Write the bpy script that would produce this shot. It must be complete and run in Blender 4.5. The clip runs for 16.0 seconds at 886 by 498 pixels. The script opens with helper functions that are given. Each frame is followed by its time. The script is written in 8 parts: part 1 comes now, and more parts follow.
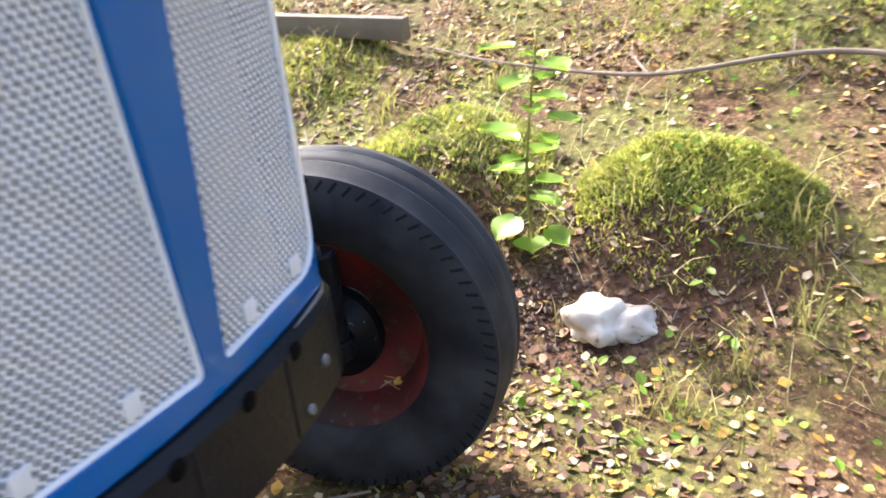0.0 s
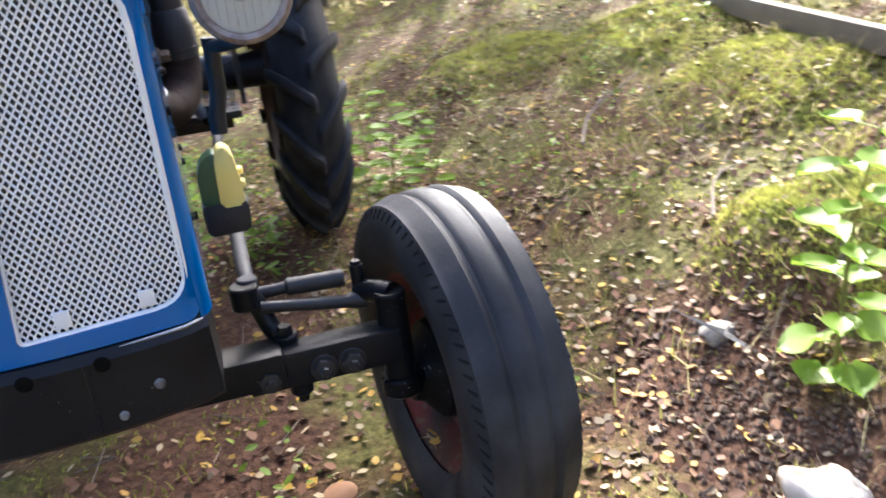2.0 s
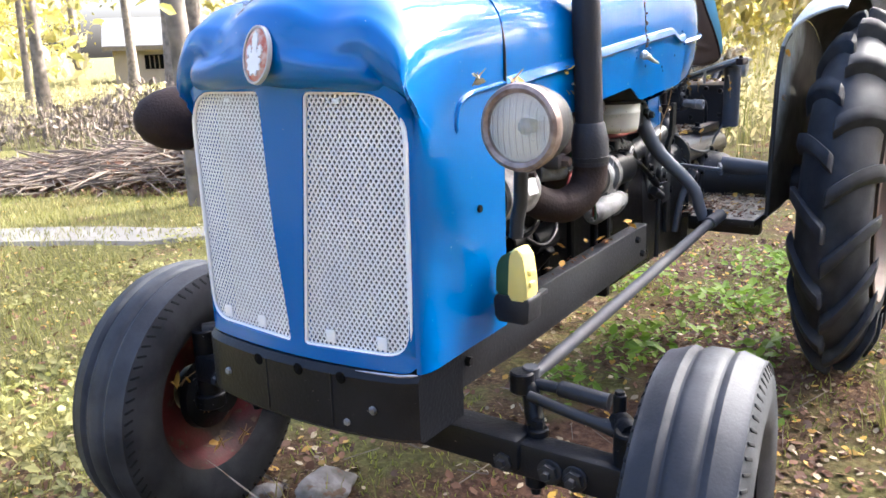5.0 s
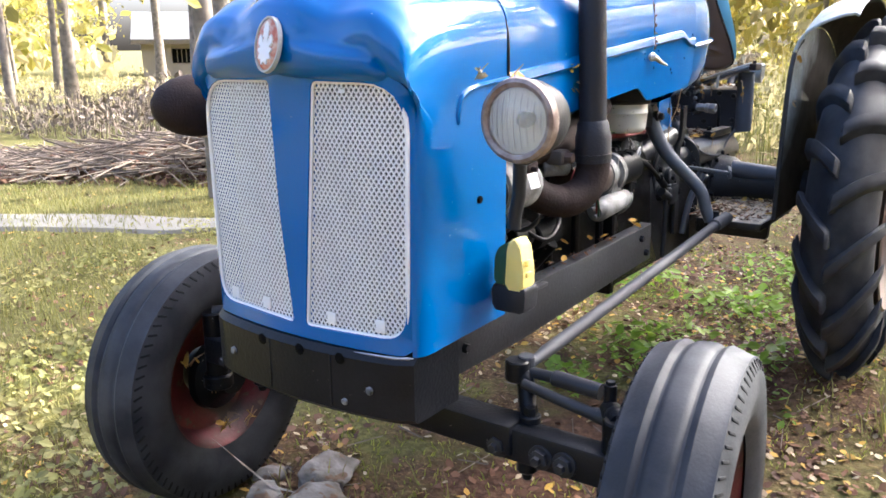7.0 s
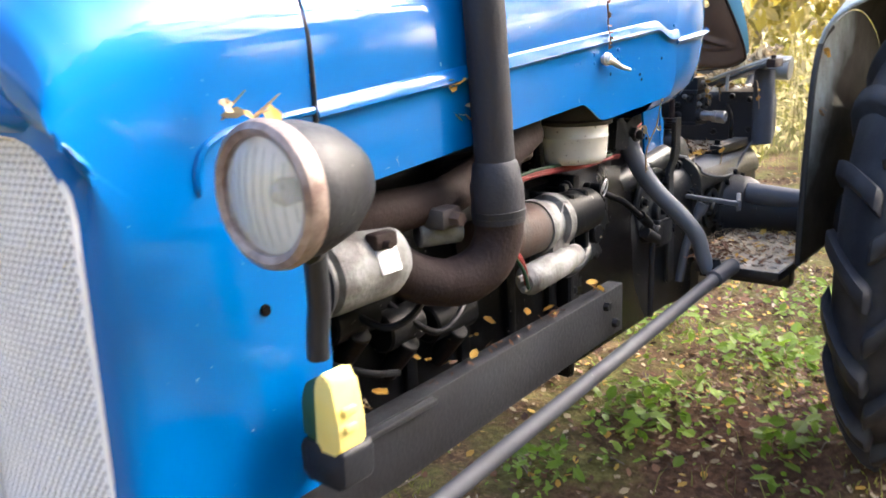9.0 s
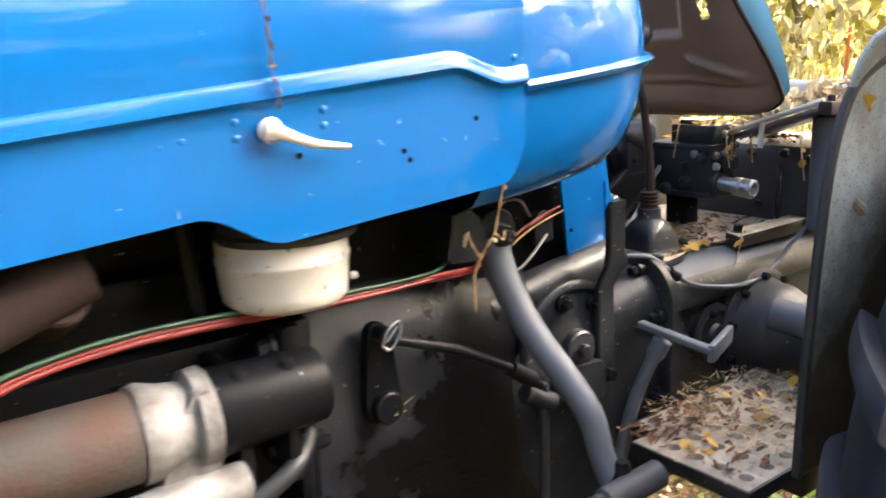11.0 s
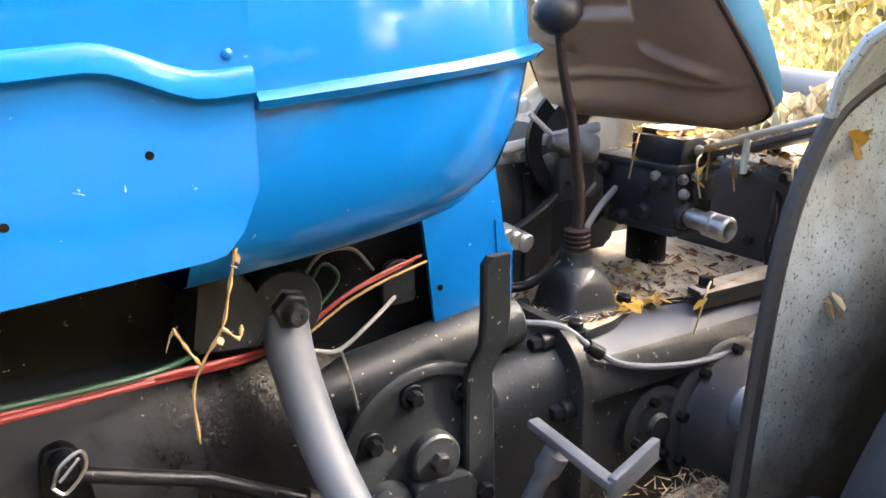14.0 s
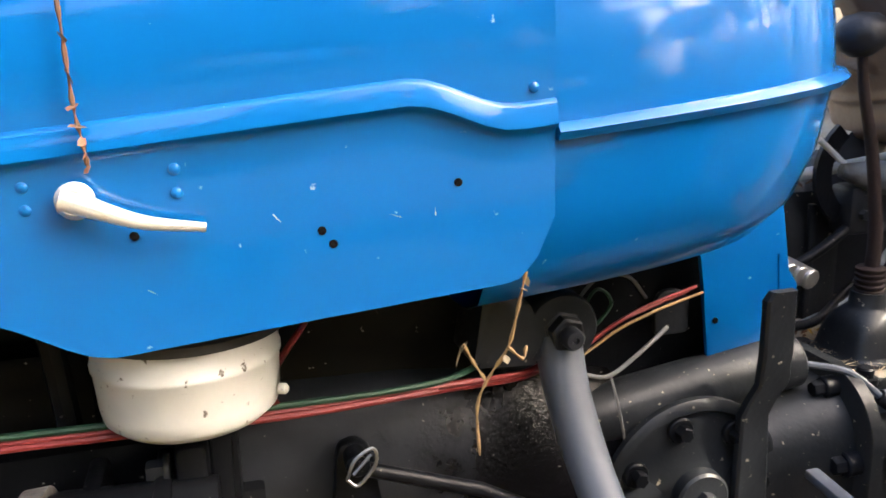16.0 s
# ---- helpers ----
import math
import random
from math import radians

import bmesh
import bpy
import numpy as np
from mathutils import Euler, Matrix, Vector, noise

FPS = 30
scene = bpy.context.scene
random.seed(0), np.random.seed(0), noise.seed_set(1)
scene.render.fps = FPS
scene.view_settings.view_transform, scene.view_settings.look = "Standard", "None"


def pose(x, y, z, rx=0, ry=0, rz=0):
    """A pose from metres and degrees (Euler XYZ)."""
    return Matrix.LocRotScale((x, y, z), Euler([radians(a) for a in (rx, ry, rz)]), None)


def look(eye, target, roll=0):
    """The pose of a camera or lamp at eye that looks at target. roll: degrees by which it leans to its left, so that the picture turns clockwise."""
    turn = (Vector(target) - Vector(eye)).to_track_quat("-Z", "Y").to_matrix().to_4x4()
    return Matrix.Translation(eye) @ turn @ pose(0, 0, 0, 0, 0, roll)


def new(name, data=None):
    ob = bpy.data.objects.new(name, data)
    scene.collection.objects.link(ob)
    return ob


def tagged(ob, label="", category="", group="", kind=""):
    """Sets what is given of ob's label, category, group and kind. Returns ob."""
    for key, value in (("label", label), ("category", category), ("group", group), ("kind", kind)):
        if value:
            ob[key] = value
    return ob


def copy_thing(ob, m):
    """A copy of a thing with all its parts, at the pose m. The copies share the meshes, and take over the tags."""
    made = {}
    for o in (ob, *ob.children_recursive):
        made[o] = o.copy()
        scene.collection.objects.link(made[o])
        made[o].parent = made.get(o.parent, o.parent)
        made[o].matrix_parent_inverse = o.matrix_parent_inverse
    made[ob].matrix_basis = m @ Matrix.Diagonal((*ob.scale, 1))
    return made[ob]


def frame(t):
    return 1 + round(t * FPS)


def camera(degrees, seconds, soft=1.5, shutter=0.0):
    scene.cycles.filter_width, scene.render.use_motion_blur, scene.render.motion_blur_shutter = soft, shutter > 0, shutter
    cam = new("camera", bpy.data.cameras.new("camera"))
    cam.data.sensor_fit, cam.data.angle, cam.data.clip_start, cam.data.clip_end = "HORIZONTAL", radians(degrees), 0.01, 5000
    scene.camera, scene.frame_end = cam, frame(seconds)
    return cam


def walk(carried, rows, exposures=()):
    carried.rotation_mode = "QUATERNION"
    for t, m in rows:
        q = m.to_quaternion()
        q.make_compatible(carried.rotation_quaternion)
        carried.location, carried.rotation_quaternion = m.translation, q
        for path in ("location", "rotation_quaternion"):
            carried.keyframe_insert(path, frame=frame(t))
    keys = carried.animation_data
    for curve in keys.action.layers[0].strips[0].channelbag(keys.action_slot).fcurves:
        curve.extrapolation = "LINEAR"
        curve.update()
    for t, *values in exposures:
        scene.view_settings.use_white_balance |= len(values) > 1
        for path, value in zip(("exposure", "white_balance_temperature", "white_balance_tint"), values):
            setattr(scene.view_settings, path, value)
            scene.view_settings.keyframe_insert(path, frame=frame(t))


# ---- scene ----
cam = camera(56.8, 16.0, soft=1.6, shutter=0.4)
PATH = [
    (0, (-0.525, -0.527, 1.153), (1.119, 0.265, 0.333), -6.3),
    (0.5, (-0.247, -0.703, 1.12), (1.21, 0.356, 0.25), -7.2),
    (1, (-0.023, -0.838, 1.208), (1.215, 0.464, 0.33), -7.7),
    (1.5, (0.156, -1.046, 1.23), (1.003, 0.565, 0.4), -8.2),
    (2, (0.347, -1.105, 1.206), (0.803, 0.688, 0.446), -6.8),
    (2.5, (0.592, -1.112, 1.202), (0.589, 0.746, 0.463), -6.1),
    (3, (0.828, -1.202, 1.189), (0.398, 0.622, 0.49), -5.9),
    (3.5, (0.959, -1.19, 1.239), (0.254, 0.594, 0.674), -4.3),
    (4, (0.985, -1.095, 1.256), (0.072, 0.619, 0.775), -3.5),
    (4.5, (1.039, -1.058, 1.272), (-0.019, 0.569, 0.787), -3.3),
    (7, (1.139, -1.083, 1.259), (0.005, 0.492, 0.776), -0.6),
    (7.5, (1.178, -1.03, 1.249), (0.083, 0.569, 0.758), -1.5),
    (8, (1.12, -0.833, 1.236), (0.0, 0.748, 0.741), -2.2),
    (8.2, (1.088, -0.739, 1.254), (-0.033, 0.84, 0.754), -2.9),
    (10.3, (1.021, 0.376, 1.269), (-0.519, 1.579, 0.841), -2.1),
    (10.5, (1.035, 0.501, 1.268), (-0.538, 1.66, 0.841), -2.6),
    (11, (1.03, 0.775, 1.287), (-0.535, 1.934, 0.831), -2.4),
    (11.5, (0.933, 0.991, 1.273), (-0.67, 2.103, 0.831), -1.9),
    (12, (0.855, 1.188, 1.323), (-0.735, 2.307, 0.857), -1.1),
    (12.5, (0.863, 1.273, 1.342), (-0.776, 2.325, 0.886), -1.5),
    (13, (0.877, 1.287, 1.338), (-0.811, 2.256, 0.878), -1.6),
    (13.5, (0.876, 1.287, 1.319), (-0.798, 2.26, 0.815), -1.2),
    (14, (0.865, 1.279, 1.308), (-0.769, 2.295, 0.764), -0.5),
    (14.5, (0.872, 1.286, 1.3), (-0.786, 2.253, 0.739), -0.9),
    (15, (0.874, 1.266, 1.319), (-0.908, 2.012, 0.8), -1.9),
    (15.5, (0.864, 1.236, 1.319), (-0.984, 1.822, 0.825), -1.7),
    (16, (0.857, 1.237, 1.321), (-1.017, 1.731, 0.826), -1.8),
]
walk(cam, [(t, look(eye, target, roll)) for t, eye, target, roll in PATH],
     exposures=[(0.0, 2.92, 5900, 10), (1.0, 2.9, 5800, 10), (2.5, 2.85, 5700, 10), (3.0, 3.3, 5700, 10), (4.5, 3.3, 5700, 10), (7.0, 3.15, 5750, 10), (8.0, 3.22, 5800, 10), (10.5, 3.63, 6750, 10), (12.5, 3.6, 6750, 10), (13.0, 3.38, 6700, 10), (13.5, 3.72, 6750, 10), (14.0, 4.1, 6800, 10), (15.0, 4.1, 6800, 10), (15.5, 3.45, 6600, 10), (16.0, 3.3, 6600, 10)])

# ---- world, sun, exposure ----
SUN_DIR = Vector((0.36, 0.74, 0.56)).normalized()
world = bpy.data.worlds.new("sky")
scene.world = world
world.use_nodes = True
wn = world.node_tree
sky = wn.nodes.new("ShaderNodeTexSky")
sky.sky_type = "NISHITA"
sky.sun_disc = False
sky.sun_elevation = math.asin(SUN_DIR.z)
sky.sun_rotation = math.atan2(SUN_DIR.x, SUN_DIR.y)
sky.air_density, sky.dust_density, sky.ozone_density = 0.6, 7.0, 0.1
wn.links.new(sky.outputs[0], wn.nodes["Background"].inputs[0])
wn.nodes["Background"].inputs[1].default_value = 0.15
sun = new("sun", bpy.data.lights.new("sun", "SUN"))
sun.data.energy, sun.data.angle, sun.data.color = 2.4, radians(0.6), (1.0, 0.91, 0.76)
sun.matrix_world = look(SUN_DIR * 30, (0, 0, 0))


# ---- materials ----
def material(name, base, rough=0.5, metal=0.0, coat=0.0, dark=None, scale=6.0, fine=90.0, bump=0.1, amount=0.5, spec=0.5,
             speck=None, speck_scale=60.0, speck_level=0.68, island=0.0, translucent=0.0, coat_rough=0.10, coat_ior=1.5):
    """A surface with broad stains, fine grain, bump and, if asked, specks of dirt."""
    m = bpy.data.materials.new(name)
    m.use_nodes = True
    t = m.node_tree
    p = t.nodes["Principled BSDF"]
    coord = t.nodes.new("ShaderNodeTexCoord")
    broad = t.nodes.new("ShaderNodeTexNoise")
    broad.inputs["Scale"].default_value, broad.inputs["Detail"].default_value = scale, 6
    grain = t.nodes.new("ShaderNodeTexNoise")
    grain.inputs["Scale"].default_value, grain.inputs["Detail"].default_value = fine, 4
    for n in (broad, grain):
        t.links.new(coord.outputs["Object"], n.inputs["Vector"])
    mix = t.nodes.new("ShaderNodeMix")
    mix.data_type = "RGBA"
    ramp = t.nodes.new("ShaderNodeValToRGB")
    ramp.color_ramp.elements[0].position, ramp.color_ramp.elements[1].position = 0.38, 0.66
    t.links.new(broad.outputs[0], ramp.inputs[0])
    mul = t.nodes.new("ShaderNodeMath")
    mul.operation = "MULTIPLY"
    mul.inputs[1].default_value = amount
    t.links.new(ramp.outputs[0], mul.inputs[0])
    t.links.new(mul.outputs[0], mix.inputs[0])
    mix.inputs[6].default_value = (*base, 1)
    mix.inputs[7].default_value = (*(dark or [c * 0.6 for c in base]), 1)
    col = mix.outputs[2]
    if island:
        src = t.nodes.new("ShaderNodeNewGeometry")
        hsv = t.nodes.new("ShaderNodeHueSaturation")
        mr = t.nodes.new("ShaderNodeMapRange")
        mr.inputs[3].default_value, mr.inputs[4].default_value = 1 - island, 1 + island
        t.links.new(src.outputs["Random Per Island"], mr.inputs[0])
        t.links.new(mr.outputs[0], hsv.inputs["Value"])
        t.links.new(col, hsv.inputs["Color"])
        col = hsv.outputs[0]
    if speck:
        sn = t.nodes.new("ShaderNodeTexNoise")
        sn.inputs["Scale"].default_value, sn.inputs["Detail"].default_value = speck_scale, 3
        t.links.new(coord.outputs["Object"], sn.inputs["Vector"])
        sr = t.nodes.new("ShaderNodeValToRGB")
        sr.color_ramp.elements[0].position, sr.color_ramp.elements[1].position = speck_level, speck_level + 0.05
        t.links.new(sn.outputs[0], sr.inputs[0])
        m2 = t.nodes.new("ShaderNodeMix")
        m2.data_type = "RGBA"
        t.links.new(sr.outputs[0], m2.inputs[0])
        t.links.new(col, m2.inputs[6])
        m2.inputs[7].default_value = (*speck, 1)
        col = m2.outputs[2]
    t.links.new(col, p.inputs["Base Color"])
    rr = t.nodes.new("ShaderNodeMapRange")
    rr.inputs[3].default_value, rr.inputs[4].default_value = max(rough - 0.12, 0.02), min(rough + 0.15, 1)
    t.links.new(grain.outputs[0], rr.inputs[0])
    t.links.new(rr.outputs[0], p.inputs["Roughness"])
    p.inputs["Metallic"].default_value = metal
    p.inputs["Coat Weight"].default_value = coat
    p.inputs["Coat Roughness"].default_value = coat_rough
    p.inputs["Coat IOR"].default_value = coat_ior
    p.inputs["Specular IOR Level"].default_value = spec
    if bump:
        bn = t.nodes.new("ShaderNodeBump")
        bn.inputs["Strength"].default_value, bn.inputs["Distance"].default_value = bump, 0.004
        t.links.new(grain.outputs[0], bn.inputs["Height"])
        t.links.new(bn.outputs[0], p.inputs["Normal"])
    if translucent:
        tr = t.nodes.new("ShaderNodeBsdfTranslucent")
        t.links.new(col, tr.inputs[0])
        ms = t.nodes.new("ShaderNodeMixShader")
        ms.inputs[0].default_value = translucent
        t.links.new(p.outputs[0], ms.inputs[1])
        t.links.new(tr.outputs[0], ms.inputs[2])
        t.links.new(ms.outputs[0], t.nodes["Material Output"].inputs[0])
    return m


BLUE = material("blue_paint", (0.0002, 0.102, 0.345), 0.36, coat=1.0, spec=0.06, dark=(0.0002, 0.092, 0.312), scale=4, fine=14, bump=0.012, amount=0.6,
                speck=(0.20, 0.30, 0.42), speck_scale=85, speck_level=0.738, coat_rough=0.08, coat_ior=1.40)
BLACK = material("black_painted_iron", (0.006, 0.007, 0.0095), 0.36, dark=(0.015, 0.016, 0.019), scale=9, fine=140, bump=0.25, spec=0.16, speck=(0.16, 0.15, 0.13), speck_scale=110, speck_level=0.73)
OILY = material("oily_black_iron", (0.0045, 0.0052, 0.0068), 0.36, dark=(0.010, 0.011, 0.013), scale=11, fine=120, bump=0.10, spec=0.10, speck=(0.25, 0.24, 0.22), speck_scale=120, speck_level=0.70)
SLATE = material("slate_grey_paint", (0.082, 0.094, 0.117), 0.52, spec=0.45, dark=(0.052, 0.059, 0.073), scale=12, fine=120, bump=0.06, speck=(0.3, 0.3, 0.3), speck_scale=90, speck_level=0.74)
LINKGREY = material("dull_slate_link_paint", (0.036, 0.040, 0.050), 0.62, spec=0.35, dark=(0.026, 0.028, 0.034), scale=14, fine=120, bump=0.06, speck=(0.2, 0.19, 0.17), speck_scale=90, speck_level=0.75)
RIMRUST = material("rusty_brown_rim_paint", (0.115, 0.068, 0.045), 0.7, dark=(0.060, 0.045, 0.035), scale=9, fine=120, bump=0.2, amount=0.9)
DULL = material("dull_grey_paint", (0.020, 0.022, 0.027), 0.45, dark=(0.012, 0.012, 0.014), scale=10, fine=120, bump=0.2, spec=0.3, speck=(0.22, 0.21, 0.19), speck_scale=120, speck_level=0.74)
GEARGREY = material("greasy_black_casting", (0.0080, 0.0096, 0.0120), 0.40, dark=(0.020, 0.023, 0.027), scale=11, fine=150, bump=0.12, amount=0.9, spec=0.34, speck=(0.30, 0.26, 0.20), speck_scale=120, speck_level=0.69)
DUSTY = material("dusty_grey_casting", (0.43, 0.385, 0.315), 0.85, dark=(0.22, 0.185, 0.14), scale=16, fine=110, bump=0.25, amount=0.95, spec=0.3, speck=(0.30, 0.18, 0.085), speck_scale=70, speck_level=0.61)
RUBBER = material("tyre_rubber", (0.014, 0.016, 0.021), 0.60, dark=(0.048, 0.050, 0.057), scale=9, fine=190, bump=0.10, amount=0.85, spec=0.25, speck=(0.26, 0.25, 0.23), speck_scale=60, speck_level=0.775)
REDRIM = material("faded_red_rim_paint", (0.17, 0.022, 0.024), 0.55, dark=(0.040, 0.022, 0.016), scale=8, fine=110, bump=0.3, amount=1.0, speck=(0.11, 0.07, 0.04), speck_scale=40, speck_level=0.60)
RUST = material("brown_rusty_pipe", (0.027, 0.0175, 0.016), 0.75, dark=(0.014, 0.010, 0.0095), scale=16, fine=160, bump=0.3, spec=0.18)
STARTER = material("worn_starter_paint", (0.062, 0.057, 0.054), 0.6, dark=(0.070, 0.034, 0.022), scale=16, fine=160, bump=0.25, amount=0.8, spec=0.3)
PIPE = material("dark_exhaust_pipe", (0.026, 0.028, 0.035), 0.52, dark=(0.032, 0.025, 0.023), scale=12, fine=140, bump=0.2, spec=0.22)
TUBE = material("dull_grey_tube_paint", (0.18, 0.185, 0.185), 0.45, dark=(0.11, 0.105, 0.10), scale=12, fine=140, bump=0.2)
SEATPAN = material("brown_primer_steel", (0.140, 0.088, 0.063), 0.42, dark=(0.085, 0.053, 0.038), scale=9, fine=100, bump=0.2, speck=(0.45, 0.42, 0.38), speck_scale=70, speck_level=0.74)
MESHWHITE = material("pale_grille_enamel", (0.74, 0.74, 0.75), 0.45, dark=(0.62, 0.62, 0.63), scale=12, fine=160, bump=0.1)
CHROME = material("pitted_chrome", (0.30, 0.245, 0.22), 0.45, metal=0.35, dark=(0.13, 0.085, 0.07), scale=40, fine=220, bump=0.25, amount=0.9)
CLOD = material("crumbly_brown_earth", (0.105, 0.066, 0.044), 0.95, dark=(0.055, 0.034, 0.024), scale=20, fine=90, bump=0.5, amount=0.9, island=0.4)
PALEBLUE = material("light_blue_seat_paint", (0.20, 0.50, 0.68), 0.4, coat=0.1, dark=(0.09, 0.34, 0.54), scale=6, fine=80, bump=0.05)
PALEGREY = material("pale_grey_paint", (0.42, 0.43, 0.42), 0.45, dark=(0.34, 0.34, 0.33), scale=18, fine=110, bump=0.15, speck=(0.12, 0.10, 0.08), speck_scale=90, speck_level=0.70)
STEEL = material("bare_steel", (0.42, 0.42, 0.42), 0.35, metal=0.9, dark=(0.2, 0.2, 0.2), scale=50, fine=220, bump=0.15)
ALU = material("light_cast_aluminium", (0.22, 0.225, 0.225), 0.6, metal=0.15, dark=(0.075, 0.070, 0.066), scale=22, fine=120, bump=0.5, amount=1.0)
CREAM = material("cream_white_enamel", (0.56, 0.56, 0.52), 0.38, coat=0.25, dark=(0.44, 0.43, 0.38), scale=18, fine=120, bump=0.04, speck=(0.10, 0.08, 0.06), speck_scale=95, speck_level=0.655)
POLISHED = material("worn_polished_metal", (0.78, 0.77, 0.74), 0.32, metal=0.55, dark=(0.55, 0.53, 0.49), scale=60, fine=220, bump=0.1)
WIRE_RED = material("red_cable", (0.22, 0.022, 0.022), 0.5, scale=40, fine=100, bump=0.05)
WIRE_GREEN = material("green_cable", (0.012, 0.055, 0.028), 0.5, scale=40, fine=100, bump=0.05)
WIRE_GREY = material("grey_cable", (0.16, 0.16, 0.16), 0.5, scale=40, fine=100, bump=0.05)
YELLOW = material("yellow_plastic", (0.80, 0.64, 0.17), 0.5, dark=(0.70, 0.60, 0.28), scale=12, fine=80, bump=0.05)
BOTTLE = material("dark_green_plastic", (0.03, 0.08, 0.035), 0.35, scale=12, fine=80, bump=0.03)
BADGE_RED = material("worn_red_badge", (0.38, 0.10, 0.06), 0.5, dark=(0.55, 0.45, 0.38), scale=60, fine=160, bump=0.2, amount=0.9)
# Darker rubber that paints the shade of the tyre's shoulder notches.
NOTCH = material("notch_shade_rubber", (0.010, 0.011, 0.013), 0.8, dark=(0.022, 0.021, 0.020), scale=30, fine=120, bump=0.3, spec=0.15)
RUBBERTRIM = material("black_rubber_trim", (0.018, 0.018, 0.018), 0.7, scale=20, fine=120, bump=0.2)
STONE = material("grey_field_stone", (0.30, 0.275, 0.25), 0.85, dark=(0.13, 0.11, 0.085), scale=14, fine=60, bump=0.9, amount=0.9, speck=(0.16, 0.10, 0.06), speck_scale=22, speck_level=0.58)
MUSHROOM = material("brown_mushroom_skin", (0.46, 0.24, 0.12), 0.6, dark=(0.33, 0.15, 0.07), scale=20, fine=90, bump=0.2)
WHITESTONE = material("pale_quartz_stone", (0.60, 0.555, 0.50), 0.8, dark=(0.36, 0.28, 0.21), scale=13, fine=60, bump=0.7, amount=0.8, speck=(0.24, 0.16, 0.10), speck_scale=26, speck_level=0.60)
WOOD = material("grey_weathered_timber", (0.17, 0.14, 0.10), 0.8, dark=(0.10, 0.085, 0.06), scale=8, fine=90, bump=0.5)
BARK = material("pine_bark", (0.23, 0.19, 0.155), 0.9, dark=(0.10, 0.083, 0.068), scale=7, fine=30, bump=1.0, amount=0.9)
STICK = material("dry_brushwood", (0.22, 0.175, 0.135), 0.9, dark=(0.13, 0.10, 0.08), scale=9, fine=60, bump=0.5, island=0.25)
LEAFY = material("fallen_birch_leaf", (0.56, 0.36, 0.06), 0.6, dark=(0.36, 0.17, 0.035), scale=2.5, fine=40, bump=0.1, amount=0.9, island=0.45, translucent=0.25)
STRAW = material("dry_straw", (0.30, 0.19, 0.085), 0.7, dark=(0.18, 0.11, 0.05), scale=40, fine=90, bump=0.1)
LEAFPALE = material("bleached_fallen_leaf", (0.46, 0.38, 0.24), 0.6, dark=(0.24, 0.155, 0.085), scale=2.5, fine=40, bump=0.1, amount=0.9, island=0.5, translucent=0.2)
LEAFBROWN = material("brown_fallen_leaf", (0.170, 0.085, 0.046), 0.75, dark=(0.090, 0.046, 0.028), scale=3, fine=40, bump=0.1, amount=0.9, island=0.6, translucent=0.1)
MOSS = material("green_moss", (0.36, 0.365, 0.080), 0.9, dark=(0.17, 0.20, 0.045), scale=6, fine=60, bump=0.9, amount=0.9, island=0.35, translucent=0.5)
GRASS = material("autumn_grass", (0.20, 0.20, 0.055), 0.6, dark=(0.28, 0.25, 0.09), scale=1.5, fine=30, bump=0.0, amount=0.9, island=0.4, translucent=0.4)
DRYGRASS = material("dry_yellow_undergrowth", (0.56, 0.48, 0.25), 0.7, dark=(0.38, 0.34, 0.17), scale=1.2, fine=30, bump=0.0, amount=0.9, island=0.45, translucent=0.5)
GREENLEAF = material("fresh_green_leaf", (0.22, 0.34, 0.035), 0.45, dark=(0.13, 0.25, 0.03), scale=8, fine=60, bump=0.1, island=0.25, translucent=0.5)
CROWN = material("yellow_green_birch_foliage", (0.30, 0.29, 0.06), 0.6, dark=(0.44, 0.35, 0.08), scale=0.8, fine=30, bump=0.0, amount=0.9, island=0.5, translucent=0.55)
NEEDLES = material("dark_pine_needles", (0.075, 0.105, 0.030), 0.7, dark=(0.11, 0.13, 0.04), scale=0.8, fine=30, bump=0.0, amount=0.9, island=0.5, translucent=0.3)
ROADGREY = material("pale_gravel_road", (0.21, 0.20, 0.175), 0.9, dark=(0.13, 0.12, 0.095), scale=2.5, fine=40, bump=0.5)
WALLPAINT = material("pale_shed_boards", (0.30, 0.26, 0.21), 0.8, dark=(0.34, 0.28, 0.22), scale=2, fine=30, bump=0.2)
ROOFTIN = material("grey_tin_roof", (0.15, 0.15, 0.155), 0.6, dark=(0.11, 0.11, 0.115), scale=1.2, fine=20, bump=0.1)
# Near-black colour standing for the shade inside bolt and screw holes.
DARKGAP = material("near_black_hole_fill", (0.004, 0.004, 0.004), 0.8, spec=0.05, scale=20, fine=200, bump=0.5)
CORE = material("dusty_radiator_core", (0.15, 0.15, 0.155), 0.7, dark=(0.06, 0.06, 0.063), scale=20, fine=200, bump=0.5)
ORANGE = material("orange_marker_paint", (0.70, 0.16, 0.04), 0.6, scale=5, fine=40, bump=0.05)


